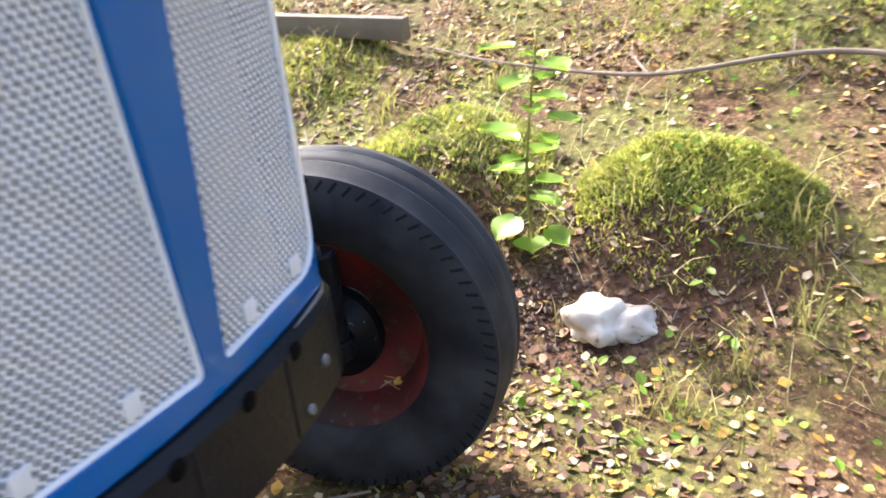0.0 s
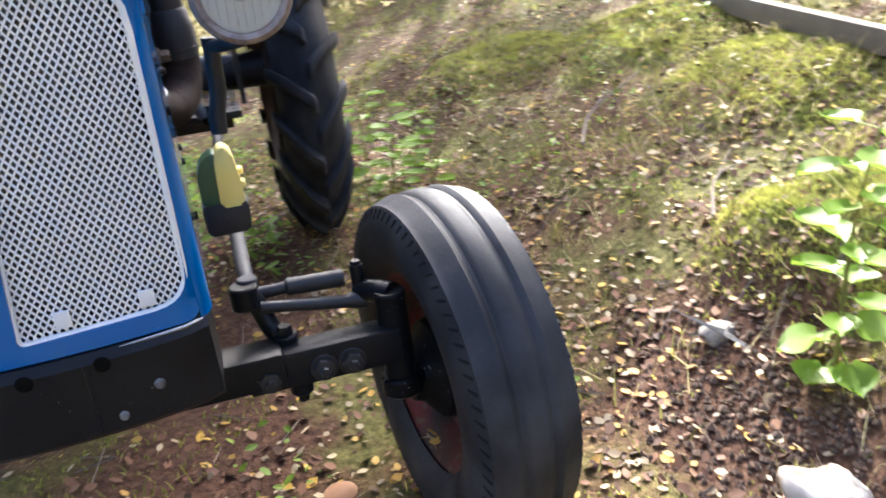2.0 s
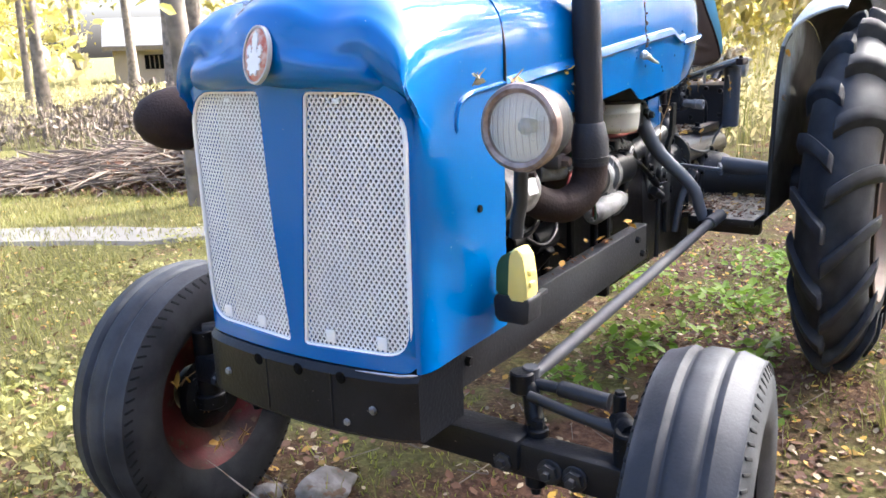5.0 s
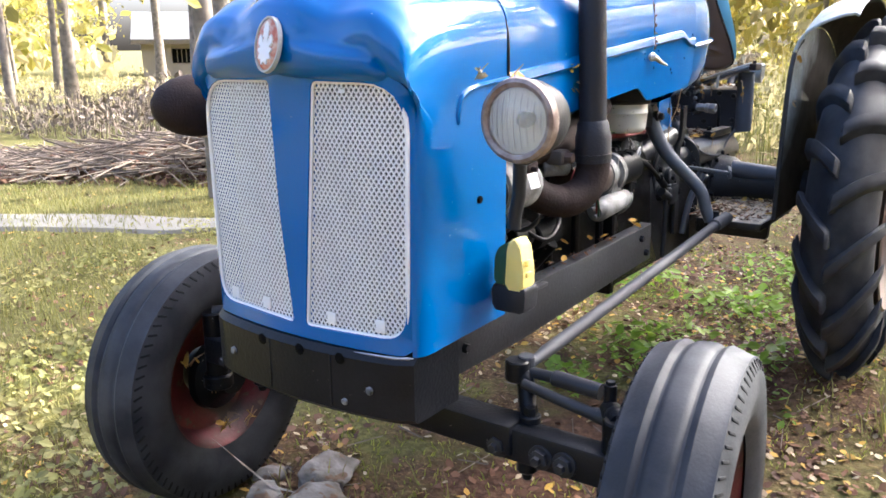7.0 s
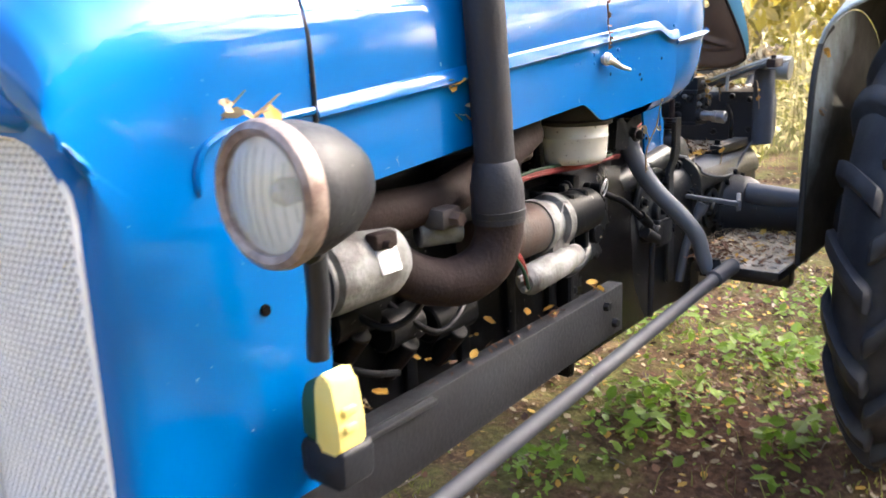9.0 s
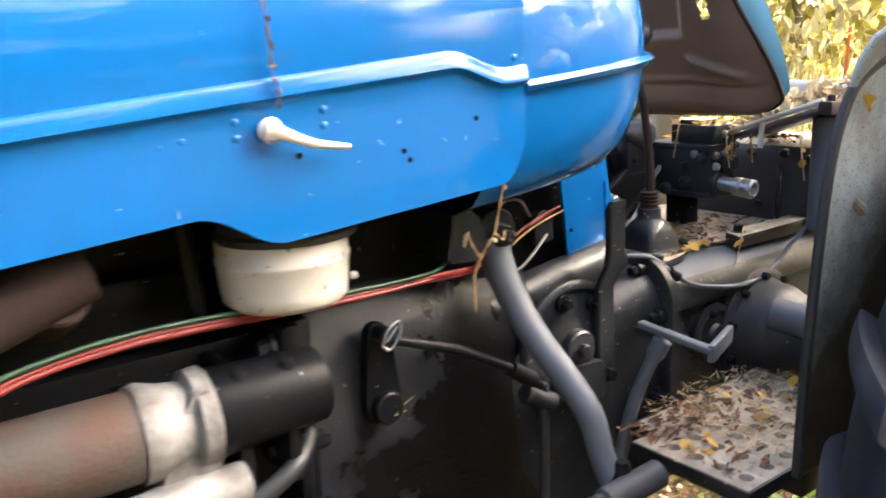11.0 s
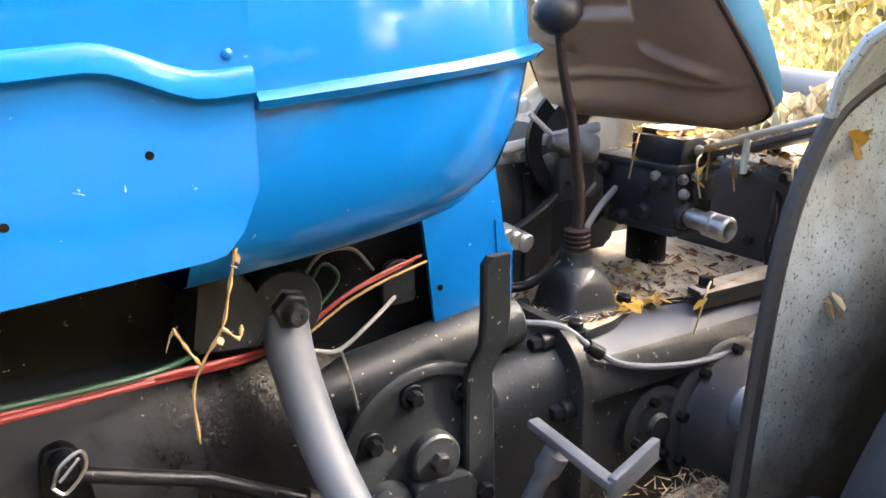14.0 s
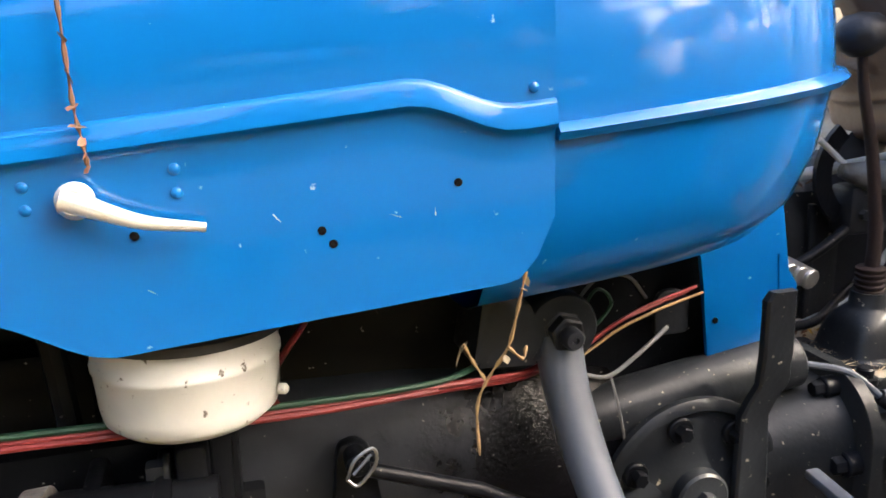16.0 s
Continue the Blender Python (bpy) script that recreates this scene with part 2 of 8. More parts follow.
def two_coat(name, coat_a, coat_b, lean, offset, noise_scale, noise_amount, edge=0.12, speck=None, speck_scale=120.0, speck_level=0.72):
    """Two coats, each (colour, darker colour, roughness, bump, specular); the second spreads the way that lean points, with a torn edge."""
    m = bpy.data.materials.new(name)
    m.use_nodes = True
    t = m.node_tree
    p = t.nodes["Principled BSDF"]
    coord = t.nodes.new("ShaderNodeTexCoord")

    def noisy(scale, detail=6):
        n = t.nodes.new("ShaderNodeTexNoise")
        n.inputs["Scale"].default_value, n.inputs["Detail"].default_value, n.inputs["Roughness"].default_value = scale, detail, 0.62
        t.links.new(coord.outputs["Object"], n.inputs["Vector"])
        return n.outputs[0]

    def ramp(src, a, b):
        r = t.nodes.new("ShaderNodeMapRange")
        r.inputs[1].default_value, r.inputs[2].default_value = a, b
        t.links.new(src, r.inputs[0])
        return r.outputs[0]

    def maths(kind, a, b):
        n = t.nodes.new("ShaderNodeMath")
        n.operation = kind
        for k, v in enumerate((a, b)):
            if isinstance(v, (int, float)):
                n.inputs[k].default_value = v
            else:
                t.links.new(v, n.inputs[k])
        return n.outputs[0]

    def mixed(fac, a, b, rgba=True):
        n = t.nodes.new("ShaderNodeMix")
        n.data_type = "RGBA" if rgba else "FLOAT"
        t.links.new(fac, n.inputs[0])
        for k, v in ((6, a), (7, b)) if rgba else ((2, a), (3, b)):
            if isinstance(v, tuple):
                n.inputs[k].default_value = (*v, 1)
            elif isinstance(v, (int, float)):
                n.inputs[k].default_value = v
            else:
                t.links.new(v, n.inputs[k])
        return n.outputs[2 if rgba else 0]

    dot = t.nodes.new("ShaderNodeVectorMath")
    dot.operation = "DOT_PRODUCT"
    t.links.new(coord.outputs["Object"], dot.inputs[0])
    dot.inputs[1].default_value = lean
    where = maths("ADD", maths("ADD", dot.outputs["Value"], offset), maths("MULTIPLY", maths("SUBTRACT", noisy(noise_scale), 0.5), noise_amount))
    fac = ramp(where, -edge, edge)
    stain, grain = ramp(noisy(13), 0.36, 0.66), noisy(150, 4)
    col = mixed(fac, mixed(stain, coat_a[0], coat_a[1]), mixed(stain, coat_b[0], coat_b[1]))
    if speck:
        col = mixed(ramp(noisy(speck_scale, 3), speck_level, speck_level + 0.05), col, speck)
    t.links.new(col, p.inputs["Base Color"])
    t.links.new(maths("ADD", mixed(fac, coat_a[2] - 0.08, coat_b[2] - 0.08, False), maths("MULTIPLY", grain, 0.16)), p.inputs["Roughness"])
    t.links.new(mixed(fac, coat_a[4], coat_b[4], False), p.inputs["Specular IOR Level"])
    b = t.nodes.new("ShaderNodeBump")
    b.inputs["Distance"].default_value = 0.004
    t.links.new(mixed(fac, coat_a[3], coat_b[3], False), b.inputs["Strength"])
    t.links.new(grain, b.inputs["Height"])
    t.links.new(b.outputs[0], p.inputs["Normal"])
    return m


HOUSING = two_coat("housing_paint_under_oil", ((0.0115, 0.0135, 0.0175), (0.020, 0.023, 0.029), 0.46, 0.05, 0.32), ((0.002, 0.002, 0.003), (0.004, 0.004, 0.005), 0.24, 0.6, 0.26),
                   (0.0, 3.2, -2.6), -2.35, 9, 2.2, speck=(0.28, 0.26, 0.23), speck_scale=130, speck_level=0.71)
# Second coat: dark brown, spreading downwards and to the rear.
FENDER = two_coat("weathered_blue_grey_paint_brown_below", ((0.42, 0.49, 0.50), (0.27, 0.28, 0.255), 0.5, 0.10, 0.4), ((0.050, 0.043, 0.031), (0.085, 0.075, 0.055), 0.75, 0.2, 0.2),
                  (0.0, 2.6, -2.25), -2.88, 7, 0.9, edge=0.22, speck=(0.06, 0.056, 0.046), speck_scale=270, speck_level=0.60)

def glass_material(name, colour, rough):
    m = bpy.data.materials.new(name)
    m.use_nodes = True
    p = m.node_tree.nodes["Principled BSDF"]
    p.inputs["Base Color"].default_value = (*colour, 1)
    p.inputs["Roughness"].default_value = rough
    p.inputs["Transmission Weight"].default_value = 1.0
    p.inputs["IOR"].default_value = 1.35
    return m


LENSGLASS = glass_material("ribbed_lamp_glass", (0.97, 0.96, 0.92), 0.12)
LENSGLASS.node_tree.nodes["Principled BSDF"].inputs["Transmission Weight"].default_value = 0.86
REFLECTOR = material("silver_reflector", (0.86, 0.85, 0.80), 0.5, metal=0.1, dark=(0.74, 0.72, 0.65), scale=10, fine=60, bump=0.05)


# ---- mesh helpers ----
def part(name, bm, mat, parent=None, label="", smooth=40):
    """Links a bmesh as one mesh object under a thing or a part."""
    me = bpy.data.meshes.new(name)
    bmesh.ops.recalc_face_normals(bm, faces=bm.faces)
    bm.to_mesh(me)
    bm.free()
    if smooth:
        me.shade_smooth()
        me.set_sharp_from_angle(angle=radians(smooth))
    me.materials.append(mat)
    ob = new(name, me)
    if parent is not None:
        ob.parent = parent
    if label:
        ob["label"] = label
    return ob


def thing(name, label, category, group="", kind="", at=(0, 0, 0)):
    ob = new(name)
    ob.location = at
    return tagged(ob, label, category, group, kind)


def box(bm, lo, hi, bevel=0.0, m=None):
    lo, hi = Vector(lo), Vector(hi)
    r = bmesh.ops.create_cube(bm, size=1.0, matrix=(m or Matrix()) @ Matrix.Translation((lo + hi) / 2) @ Matrix.Diagonal((*(hi - lo), 1)))
    if bevel:
        es = list({e for v in r["verts"] for e in v.link_edges})
        bmesh.ops.bevel(bm, geom=es, offset=bevel, segments=2, affect="EDGES", profile=0.5)
    return bm


def ring_frame(d):
    d = d.normalized()
    a = d.orthogonal().normalized()
    return a, d.cross(a)


def sweep(bm, pts, radii, seg=12, caps=True):
    """A round bar through points; radii: one or one a point."""
    pts = [Vector(p) for p in pts]
    radii = [radii] * len(pts) if isinstance(radii, (int, float)) else radii
    a = None
    rings = []
    for i, p in enumerate(pts):
        d = (pts[min(i + 1, len(pts) - 1)] - pts[max(i - 1, 0)]).normalized()
        if a is None:
            a, b = ring_frame(d)
        a = (a - d * a.dot(d)).normalized()
        b = d.cross(a)
        rings.append([bm.verts.new(p + radii[i] * (math.cos(k * math.tau / seg) * a + math.sin(k * math.tau / seg) * b)) for k in range(seg)])
    for r0, r1 in zip(rings, rings[1:]):
        for k in range(seg):
            bm.faces.new((r0[k], r0[(k + 1) % seg], r1[(k + 1) % seg], r1[k]))
    if caps:
        bm.faces.new(rings[0][::-1])
        bm.faces.new(rings[-1])
    return bm


def curve_pts(pts, n=6):
    """A smooth line (Catmull-Rom) through points."""
    p = [Vector(q) for q in pts]
    p = [2 * p[0] - p[1]] + p + [2 * p[-1] - p[-2]]
    out = []
    for i in range(1, len(p) - 2):
        for k in range(n):
            t = k / n
            out.append(0.5 * ((2 * p[i]) + (p[i + 1] - p[i - 1]) * t + (2 * p[i - 1] - 5 * p[i] + 4 * p[i + 1] - p[i + 2]) * t * t + (3 * p[i] - p[i - 1] - 3 * p[i + 1] + p[i + 2]) * t ** 3))
    out.append(p[-2])
    return out


def lathe(bm, centre, axis, profile, seg=48):
    """Turns (radius, along) pairs about an axis."""
    centre, axis = Vector(centre), Vector(axis).normalized()
    a, b = ring_frame(axis)
    rings = []
    for r, s in profile:
        if r < 1e-5:
            rings.append([bm.verts.new(centre + axis * s)])
        else:
            rings.append([bm.verts.new(centre + axis * s + r * (math.cos(k * math.tau / seg) * a + math.sin(k * math.tau / seg) * b)) for k in range(seg)])
    for r0, r1 in zip(rings, rings[1:]):
        for k in range(seg):
            k2 = (k + 1) % seg
            if len(r0) == 1 and len(r1) == 1:
                continue
            if len(r0) == 1:
                bm.faces.new((r0[0], r1[k2], r1[k]))
            elif len(r1) == 1:
                bm.faces.new((r0[k], r0[k2], r1[0]))
            else:
                bm.faces.new((r0[k], r0[k2], r1[k2], r1[k]))
    return bm


def cyl(bm, p0, p1, r, seg=20, chamfer=0.0):
    p0, p1 = Vector(p0), Vector(p1)
    h = (p1 - p0).length
    c = chamfer or min(r * 0.12, h * 0.2)
    return lathe(bm, p0, p1 - p0, [(0, 0), (r - c, 0), (r, c), (r, h - c), (r - c, h), (0, h)], seg)


def hexbolt(bm, p, axis, r, h):
    p, axis = Vector(p), Vector(axis).normalized()
    lathe(bm, p, axis, [(0, 0), (r, 0), (r, h * 0.8), (r * 0.85, h), (0, h)], 6)
    return bm


def prism(bm, outline, axis, lo, hi, bevel=0.0):
    """Pulls a flat outline (two coordinates in order) along the axis 0, 1 or 2."""
    def at(p, s):
        q = list(p)
        q.insert(axis, s)
        return q
    a = [bm.verts.new(at(p, lo)) for p in outline]
    b = [bm.verts.new(at(p, hi)) for p in outline]
    n = len(a)
    fs = [bm.faces.new(a), bm.faces.new(b[::-1])]
    for k in range(n):
        fs.append(bm.faces.new((a[k], b[k], b[(k + 1) % n], a[(k + 1) % n])))
    if bevel:
        es = list({e for f in fs[:2] for e in f.edges})
        bmesh.ops.bevel(bm, geom=es, offset=bevel, segments=2, affect="EDGES", profile=0.5)
    return bm


def rounded(points, radii, n=6):
    """A closed outline with round corners."""
    out = []
    k = len(points)
    for i in range(k):
        p, q, r = Vector(points[i - 1]), Vector(points[i]), Vector(points[(i + 1) % k])
        rad = radii[i] if isinstance(radii, (list, tuple)) else radii
        a, b = (p - q), (r - q)
        d = min(rad, a.length * 0.45, b.length * 0.45)
        s, e = q + a.normalized() * d, q + b.normalized() * d
        for j in range(n + 1):
            t = j / n
            out.append(tuple(s * (1 - t) ** 2 + q * 2 * t * (1 - t) + e * t * t))
    return out


def top_coat(ob, mat):
    """Lays a second coat, such as dust, on the faces that look up."""
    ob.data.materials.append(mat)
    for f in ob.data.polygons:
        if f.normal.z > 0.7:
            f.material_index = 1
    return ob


def raw(name, verts, faces, mat, parent=None, label="", smooth=False):
    me = bpy.data.meshes.new(name)
    me.from_pydata([tuple(map(float, v)) for v in verts], [], faces)
    me.materials.append(mat)
    if smooth:
        me.shade_smooth()
    ob = new(name, me)
    if parent is not None:
        ob.parent = parent
    if label:
        ob["label"] = label
    return ob


def nz(x, y, z=0.0):
    return noise.noise(Vector((x, y, z)))


def smooth01(a, b, x):
    t = min(max((x - a) / (b - a), 0), 1)
    return t * t * (3 - 2 * t)


# ---- ground ----
MOUNDS = [(1.75, -0.25, 0.150, 0.27, 0.30), (1.86, 0.58, 0.125, 0.30, 0.32), (2.5, 1.7, 0.07, 0.4, 0.5), (3.0, -0.4, 0.14, 0.6, 0.5), (2.6, 2.9, 0.10, 0.5, 0.5), (1.9, 3.6, 0.10, 0.45, 0.5)]


def height(x, y):
    bank = 0.26 * smooth01(1.15, 1.86, x + 0.08 * nz(y * 1.3, 7.1)) + 0.30 * max(min(x - 1.9, 1.3), 0) + 0.10 * max(min(x - 3.2, 9), 0)
    h = bank + 0.018 * nz(x * 3.1, y * 3.1, 3.3) + 0.03 * nz(x * 0.9, y * 0.9, 1.7) * smooth01(0.3, 2.0, abs(x - 0.2))
    for mx, my, mh, rx, ry in MOUNDS:
        d = ((x - mx) / rx) ** 2 + ((y - my) / ry) ** 2
        if d < 4:
            h += mh * math.exp(-(d * 1.1) ** 2) * (1 + 0.25 * nz(x * 7, y * 7, 5))
    h += 0.085 * math.exp(-((x - 0.72) / 0.45) ** 2 - ((y - 2.15) / 0.45) ** 2)
    h += 0.05 * smooth01(2.5, 6, -x) * nz(x * 0.5, y * 0.5, 9)
    h += 0.4 * smooth01(4, 18, y) * smooth01(-6, 6, x)
    h -= 0.02 * math.exp(-((x - 1.32) ** 2 + (y + 0.05) ** 2) / 0.03)
    return h


def ground_material():
    m = bpy.data.materials.new("forest_floor")
    m.use_nodes = True
    t = m.node_tree
    p = t.nodes["Principled BSDF"]
    coord = t.nodes.new("ShaderNodeTexCoord")

    def noise_node(s, d=6, off=0):
        n = t.nodes.new("ShaderNodeTexNoise")
        n.inputs["Scale"].default_value, n.inputs["Detail"].default_value, n.inputs["Roughness"].default_value = s, d, 0.65
        mp = t.nodes.new("ShaderNodeMapping")
        mp.inputs["Location"].default_value = (off, off * 2, 0)
        t.links.new(coord.outputs["Object"], mp.inputs[0])
        t.links.new(mp.outputs[0], n.inputs["Vector"])
        return n.outputs[0]

    def ramp(src, a, b):
        r = t.nodes.new("ShaderNodeValToRGB")
        r.color_ramp.elements[0].position, r.color_ramp.elements[1].position = a, b
        t.links.new(src, r.inputs[0])
        return r.outputs[0]

    def mixed(fac, c1, c2):
        n = t.nodes.new("ShaderNodeMix")
        n.data_type = "RGBA"
        t.links.new(fac, n.inputs[0])
        for k, c in ((6, c1), (7, c2)):
            if isinstance(c, tuple):
                n.inputs[k].default_value = (*c, 1)
            else:
                t.links.new(c, n.inputs[k])
        return n.outputs[2]

    soil = mixed(ramp(noise_node(26), 0.4, 0.62), (0.055, 0.029, 0.016), (0.125, 0.072, 0.038))
    litter = mixed(ramp(noise_node(70, 3, 4), 0.52, 0.66), soil, (0.24, 0.155, 0.075))
    moss = mixed(ramp(noise_node(38, 5, 9), 0.4, 0.65), (0.080, 0.076, 0.022), (0.175, 0.157, 0.050))
    sep = t.nodes.new("ShaderNodeSeparateXYZ")
    t.links.new(coord.outputs["Object"], sep.inputs[0])
    west = t.nodes.new("ShaderNodeMapRange")
    west.inputs[1].default_value, west.inputs[2].default_value = -1.0, -2.6
    west.inputs[3].default_value, west.inputs[4].default_value = 0.0, 0.16
    t.links.new(sep.outputs[0], west.inputs[0])
    add = t.nodes.new("ShaderNodeMath")
    add.operation = "ADD"
    t.links.new(noise_node(2.6, 6, 2), add.inputs[0])
    t.links.new(west.outputs[0], add.inputs[1])
    cover = mixed(ramp(add.outputs[0], 0.44, 0.58), litter, moss)
    # bare earth where dug; last four spots also paint the tractor's shade as earth
    for cx, cy, reach in ((1.36, -0.02, 0.24), (1.42, 0.45, 0.30), (1.34, 0.20, 0.22), (1.55, -0.25, 0.26), (1.62, 0.45, 0.24), (0.05, 0.25, 0.30), (0.15, 0.75, 0.34), (0.25, 1.30, 0.36), (0.30, 1.90, 0.34)):
        far = t.nodes.new("ShaderNodeVectorMath")
        far.operation = "DISTANCE"
        t.links.new(coord.outputs["Object"], far.inputs[0])
        far.inputs[1].default_value = (cx, cy, 0.05)
        wob = t.nodes.new("ShaderNodeMath")
        wob.operation = "MULTIPLY_ADD"
        wob.inputs[1].default_value = 0.35
        t.links.new(noise_node(9, 4, 7), wob.inputs[0])
        t.links.new(far.outputs["Value"], wob.inputs[2])
        edge = t.nodes.new("ShaderNodeMapRange")
        edge.inputs[1].default_value, edge.inputs[2].default_value = reach + 0.10, reach + 0.22
        t.links.new(wob.outputs[0], edge.inputs[0])
        cover = mixed(edge.outputs[0], mixed(ramp(noise_node(40, 6, 3), 0.4, 0.62), (0.060, 0.030, 0.018), (0.13, 0.070, 0.042)), cover)
    t.links.new(cover, p.inputs["Base Color"])
    p.inputs["Roughness"].default_value = 0.95
    p.inputs["Specular IOR Level"].default_value = 0.2
    b = t.nodes.new("ShaderNodeBump")
    b.inputs["Strength"].default_value, b.inputs["Distance"].default_value = 0.9, 0.02
    t.links.new(noise_node(45, 8, 1), b.inputs["Height"])
    t.links.new(b.outputs[0], p.inputs["Normal"])
    return m


def build_ground():
    n = 250
    us = [-1 + 2 * i / n for i in range(n + 1)]
    xs = [0.9 + 0.20 * math.sinh(8.3 * u) for u in us]
    ys = [0.7 + 0.20 * math.sinh(8.3 * u) for u in us]
    verts = [(x, y, height(x, y)) for y in ys for x in xs]
    w = n + 1
    faces = [(j * w + i, j * w + i + 1, (j + 1) * w + i + 1, (j + 1) * w + i) for j in range(n) for i in range(n)]
    ob = raw("ground", verts, faces, ground_material(), smooth=True)
    tagged(ob, "uneven forest floor of moss, brown earth and fallen leaves", "ground", kind="structure")


build_ground()

# ---- tractor ----
tractor = thing("tractor", "old blue farm tractor with pale mesh grille standing on leaf-strewn ground", "tractor")


def front_y(x):
    """The bow of the front, seen from above."""
    return 0.002 + 0.030 * (abs(x) / 0.265) ** 2


def bumper_y(x):
    return -0.016 + 0.034 * (abs(x) / 0.265) ** 2


def hood_slope(y):
    return 0.085 * (y - 0.33)


def section(w, zb, zt, rx, rz, n=9, power=2.3, edge=5):
    """Half-open section of the bonnet, from the bottom of one side over the top to the other."""
    half = [(w, zb + (zt - rz - zb) * k / edge) for k in range(edge)]
    for k in range(n + 1):
        a = k / n * math.pi / 2
        half.append((w - rx + rx * math.cos(a) ** (2 / power), zt - rz + rz * math.sin(a) ** (2 / power)))
    for k in range(1, 5):
        half.append(((w - rx) * (1 - k / 4), zt + 0.012 * math.sin(k / 4 * math.pi / 2)))
    return half[::-1], half


def loft(bm, rows):
    rings = [[bm.verts.new(p) for p in r] for r in rows]
    for a, b in zip(rings, rings[1:]):
        for k in range(len(a) - 1):
            bm.faces.new((a[k], a[k + 1], b[k + 1], b[k]))
    return rings


def full_row(half, yfun, dz=lambda x: 0.0):
    left = [(-x, yfun(x), z + dz(x)) for x, z in half]
    right = [(x, yfun(x), z + dz(x)) for x, z in half[::-1][1:]]
    return left + right


def thicken(bm, depth):
    """Gives a sheet its thickness: an inner skin and closed edges."""
    bmesh.ops.recalc_face_normals(bm, faces=bm.faces)
    bm.normal_update()
    faces, rim = list(bm.faces), [e for e in bm.edges if e.is_boundary]
    inner = {v: bm.verts.new(v.co - v.normal * depth) for v in list(bm.verts)}
    for f in faces:
        bm.faces.new([inner[v] for v in reversed(f.verts)])
    for e in rim:
        a, b = e.verts
        bm.faces.new((a, b, inner[b], inner[a]))


def build_nose():
    bm = bmesh.new()
    rows = []
    # along the crown: y at the middle, height of the top, corner radii
    coarse = [(-0.008, 1.193, 0.045, 0.04), (-0.017, 1.199, 0.06, 0.045), (-0.026, 1.214, 0.08, 0.06), (-0.032, 1.246, 0.11, 0.08), (-0.028, 1.288, 0.14, 0.10), (-0.009, 1.330, 0.165, 0.12),
              (0.04, 1.362, 0.175, 0.13), (0.11, 1.378, 0.18, 0.13), (0.20, 1.388, 0.18, 0.13), (0.27, 1.394, 0.18, 0.13), (0.345, 1.398, 0.18, 0.13)]
    stations = []
    for a, b in zip(coarse, coarse[1:]):
        stations += [tuple(p + (q - p) * s / 3 for p, q in zip(a, b)) for s in range(3)]
    stations.append(coarse[-1])
    for k, (y0, zt, rx, rz) in enumerate(stations):
        t = k / (len(stations) - 1)
        w = 0.284 - 0.012 * t
        _, half = section(w, 0.700, zt, rx, rz, n=14, edge=8)
        bow = (1 - t) ** 1.2
        dip = 0.027 * math.exp(-((k - 14) / 4.5) ** 2)
        s = k / (len(stations) - 1)
        side = front_y(0.27) + (0.345 - front_y(0.27)) * s ** 1.5
        tuck = 0.020 * max(1 - s / 0.28, 0) ** 2

        def row_y(x, z, y0=y0, bow=bow, side=side):
            crown = y0 + 0.064 * (abs(x) / 0.265) ** 2.8 * bow
            f = smooth01(1.09, 1.21, z)
            return side + (crown - side) * f
        pts = [(-x, z) for x, z in half] + [(x, z) for x, z in half[::-1][1:]]
        rows.append([(x * (1 - tuck / 0.284 * (1 - smooth01(1.22, 1.35, z))), row_y(x, z), z - dip * math.exp(-((abs(x) - 0.13) / 0.055) ** 2) * smooth01(1.2, 1.28, z)) for x, z in pts])
    loft(bm, rows)
    # pressed crease over the grille, with the brow band below it
    bmesh.ops.recalc_face_normals(bm, faces=bm.faces)
    bm.normal_update()
    sign = 1 if sum((v.normal.z for v in bm.verts if v.co.z > 1.36)) > 0 else -1
    for v, n in [(v, v.normal.copy()) for v in bm.verts]:
        ax = abs(v.co.x)
        d = v.co.z - (1.272 - 0.018 * smooth01(0.08, 0.20, ax) - 0.16 * smooth01(0.20, 0.285, ax))
        amount = smooth01(0.035, 0.075, ax) * (1 - smooth01(0.06, 0.16, v.co.y)) * smooth01(1.19, 1.225, v.co.z)
        groove = 0.011 * math.exp(-(d / (0.034 if d > 0 else 0.009)) ** 2) - 0.005 * math.exp(-((d + 0.032) / 0.016) ** 2)
        v.co -= n * sign * groove * amount
    thicken(bm, 0.004)
    shell = part("nose_shell", bm, BLUE, tractor, "glossy blue pressed-steel nose", smooth=60)
    # two bolt holes in the flank, painted as near-black discs
    for y, z in ((0.24, 0.965), (0.30, 0.77)):
        bm = bmesh.new()
        cyl(bm, (0.274, y, z), (0.2795, y, z), 0.0075, 12)
        part("bolt_hole", bm, DARKGAP, shell)
    for sgn in (-1, 1):
        bm = bmesh.new()
        bead = curve_pts([(sgn * 0.2755, 0.168, 1.115), (sgn * 0.2755, 0.168, 1.14), (sgn * 0.2755, 0.180, 1.165), (sgn * 0.2745, 0.215, 1.180), (sgn * 0.273, 0.28, 1.187), (sgn * 0.272, 0.347, 1.193)], 5)
        sweep(bm, bead, [0.002] + [0.0055] * (len(bead) - 1), 8)
        part("side_bead", bm, BLUE, shell)
    # front panel with two openings
    right = rounded([(0.028, 0.728), (0.256, 0.732), (0.264, 1.196), (0.070, 1.199)], [0.012, 0.05, 0.085, 0.014])
    left = [(-x, z) for x, z in rounded([(0.004, 0.728), (0.256, 0.732), (0.264, 1.196), (0.032, 1.199)], [0.012, 0.05, 0.085, 0.014])][::-1]
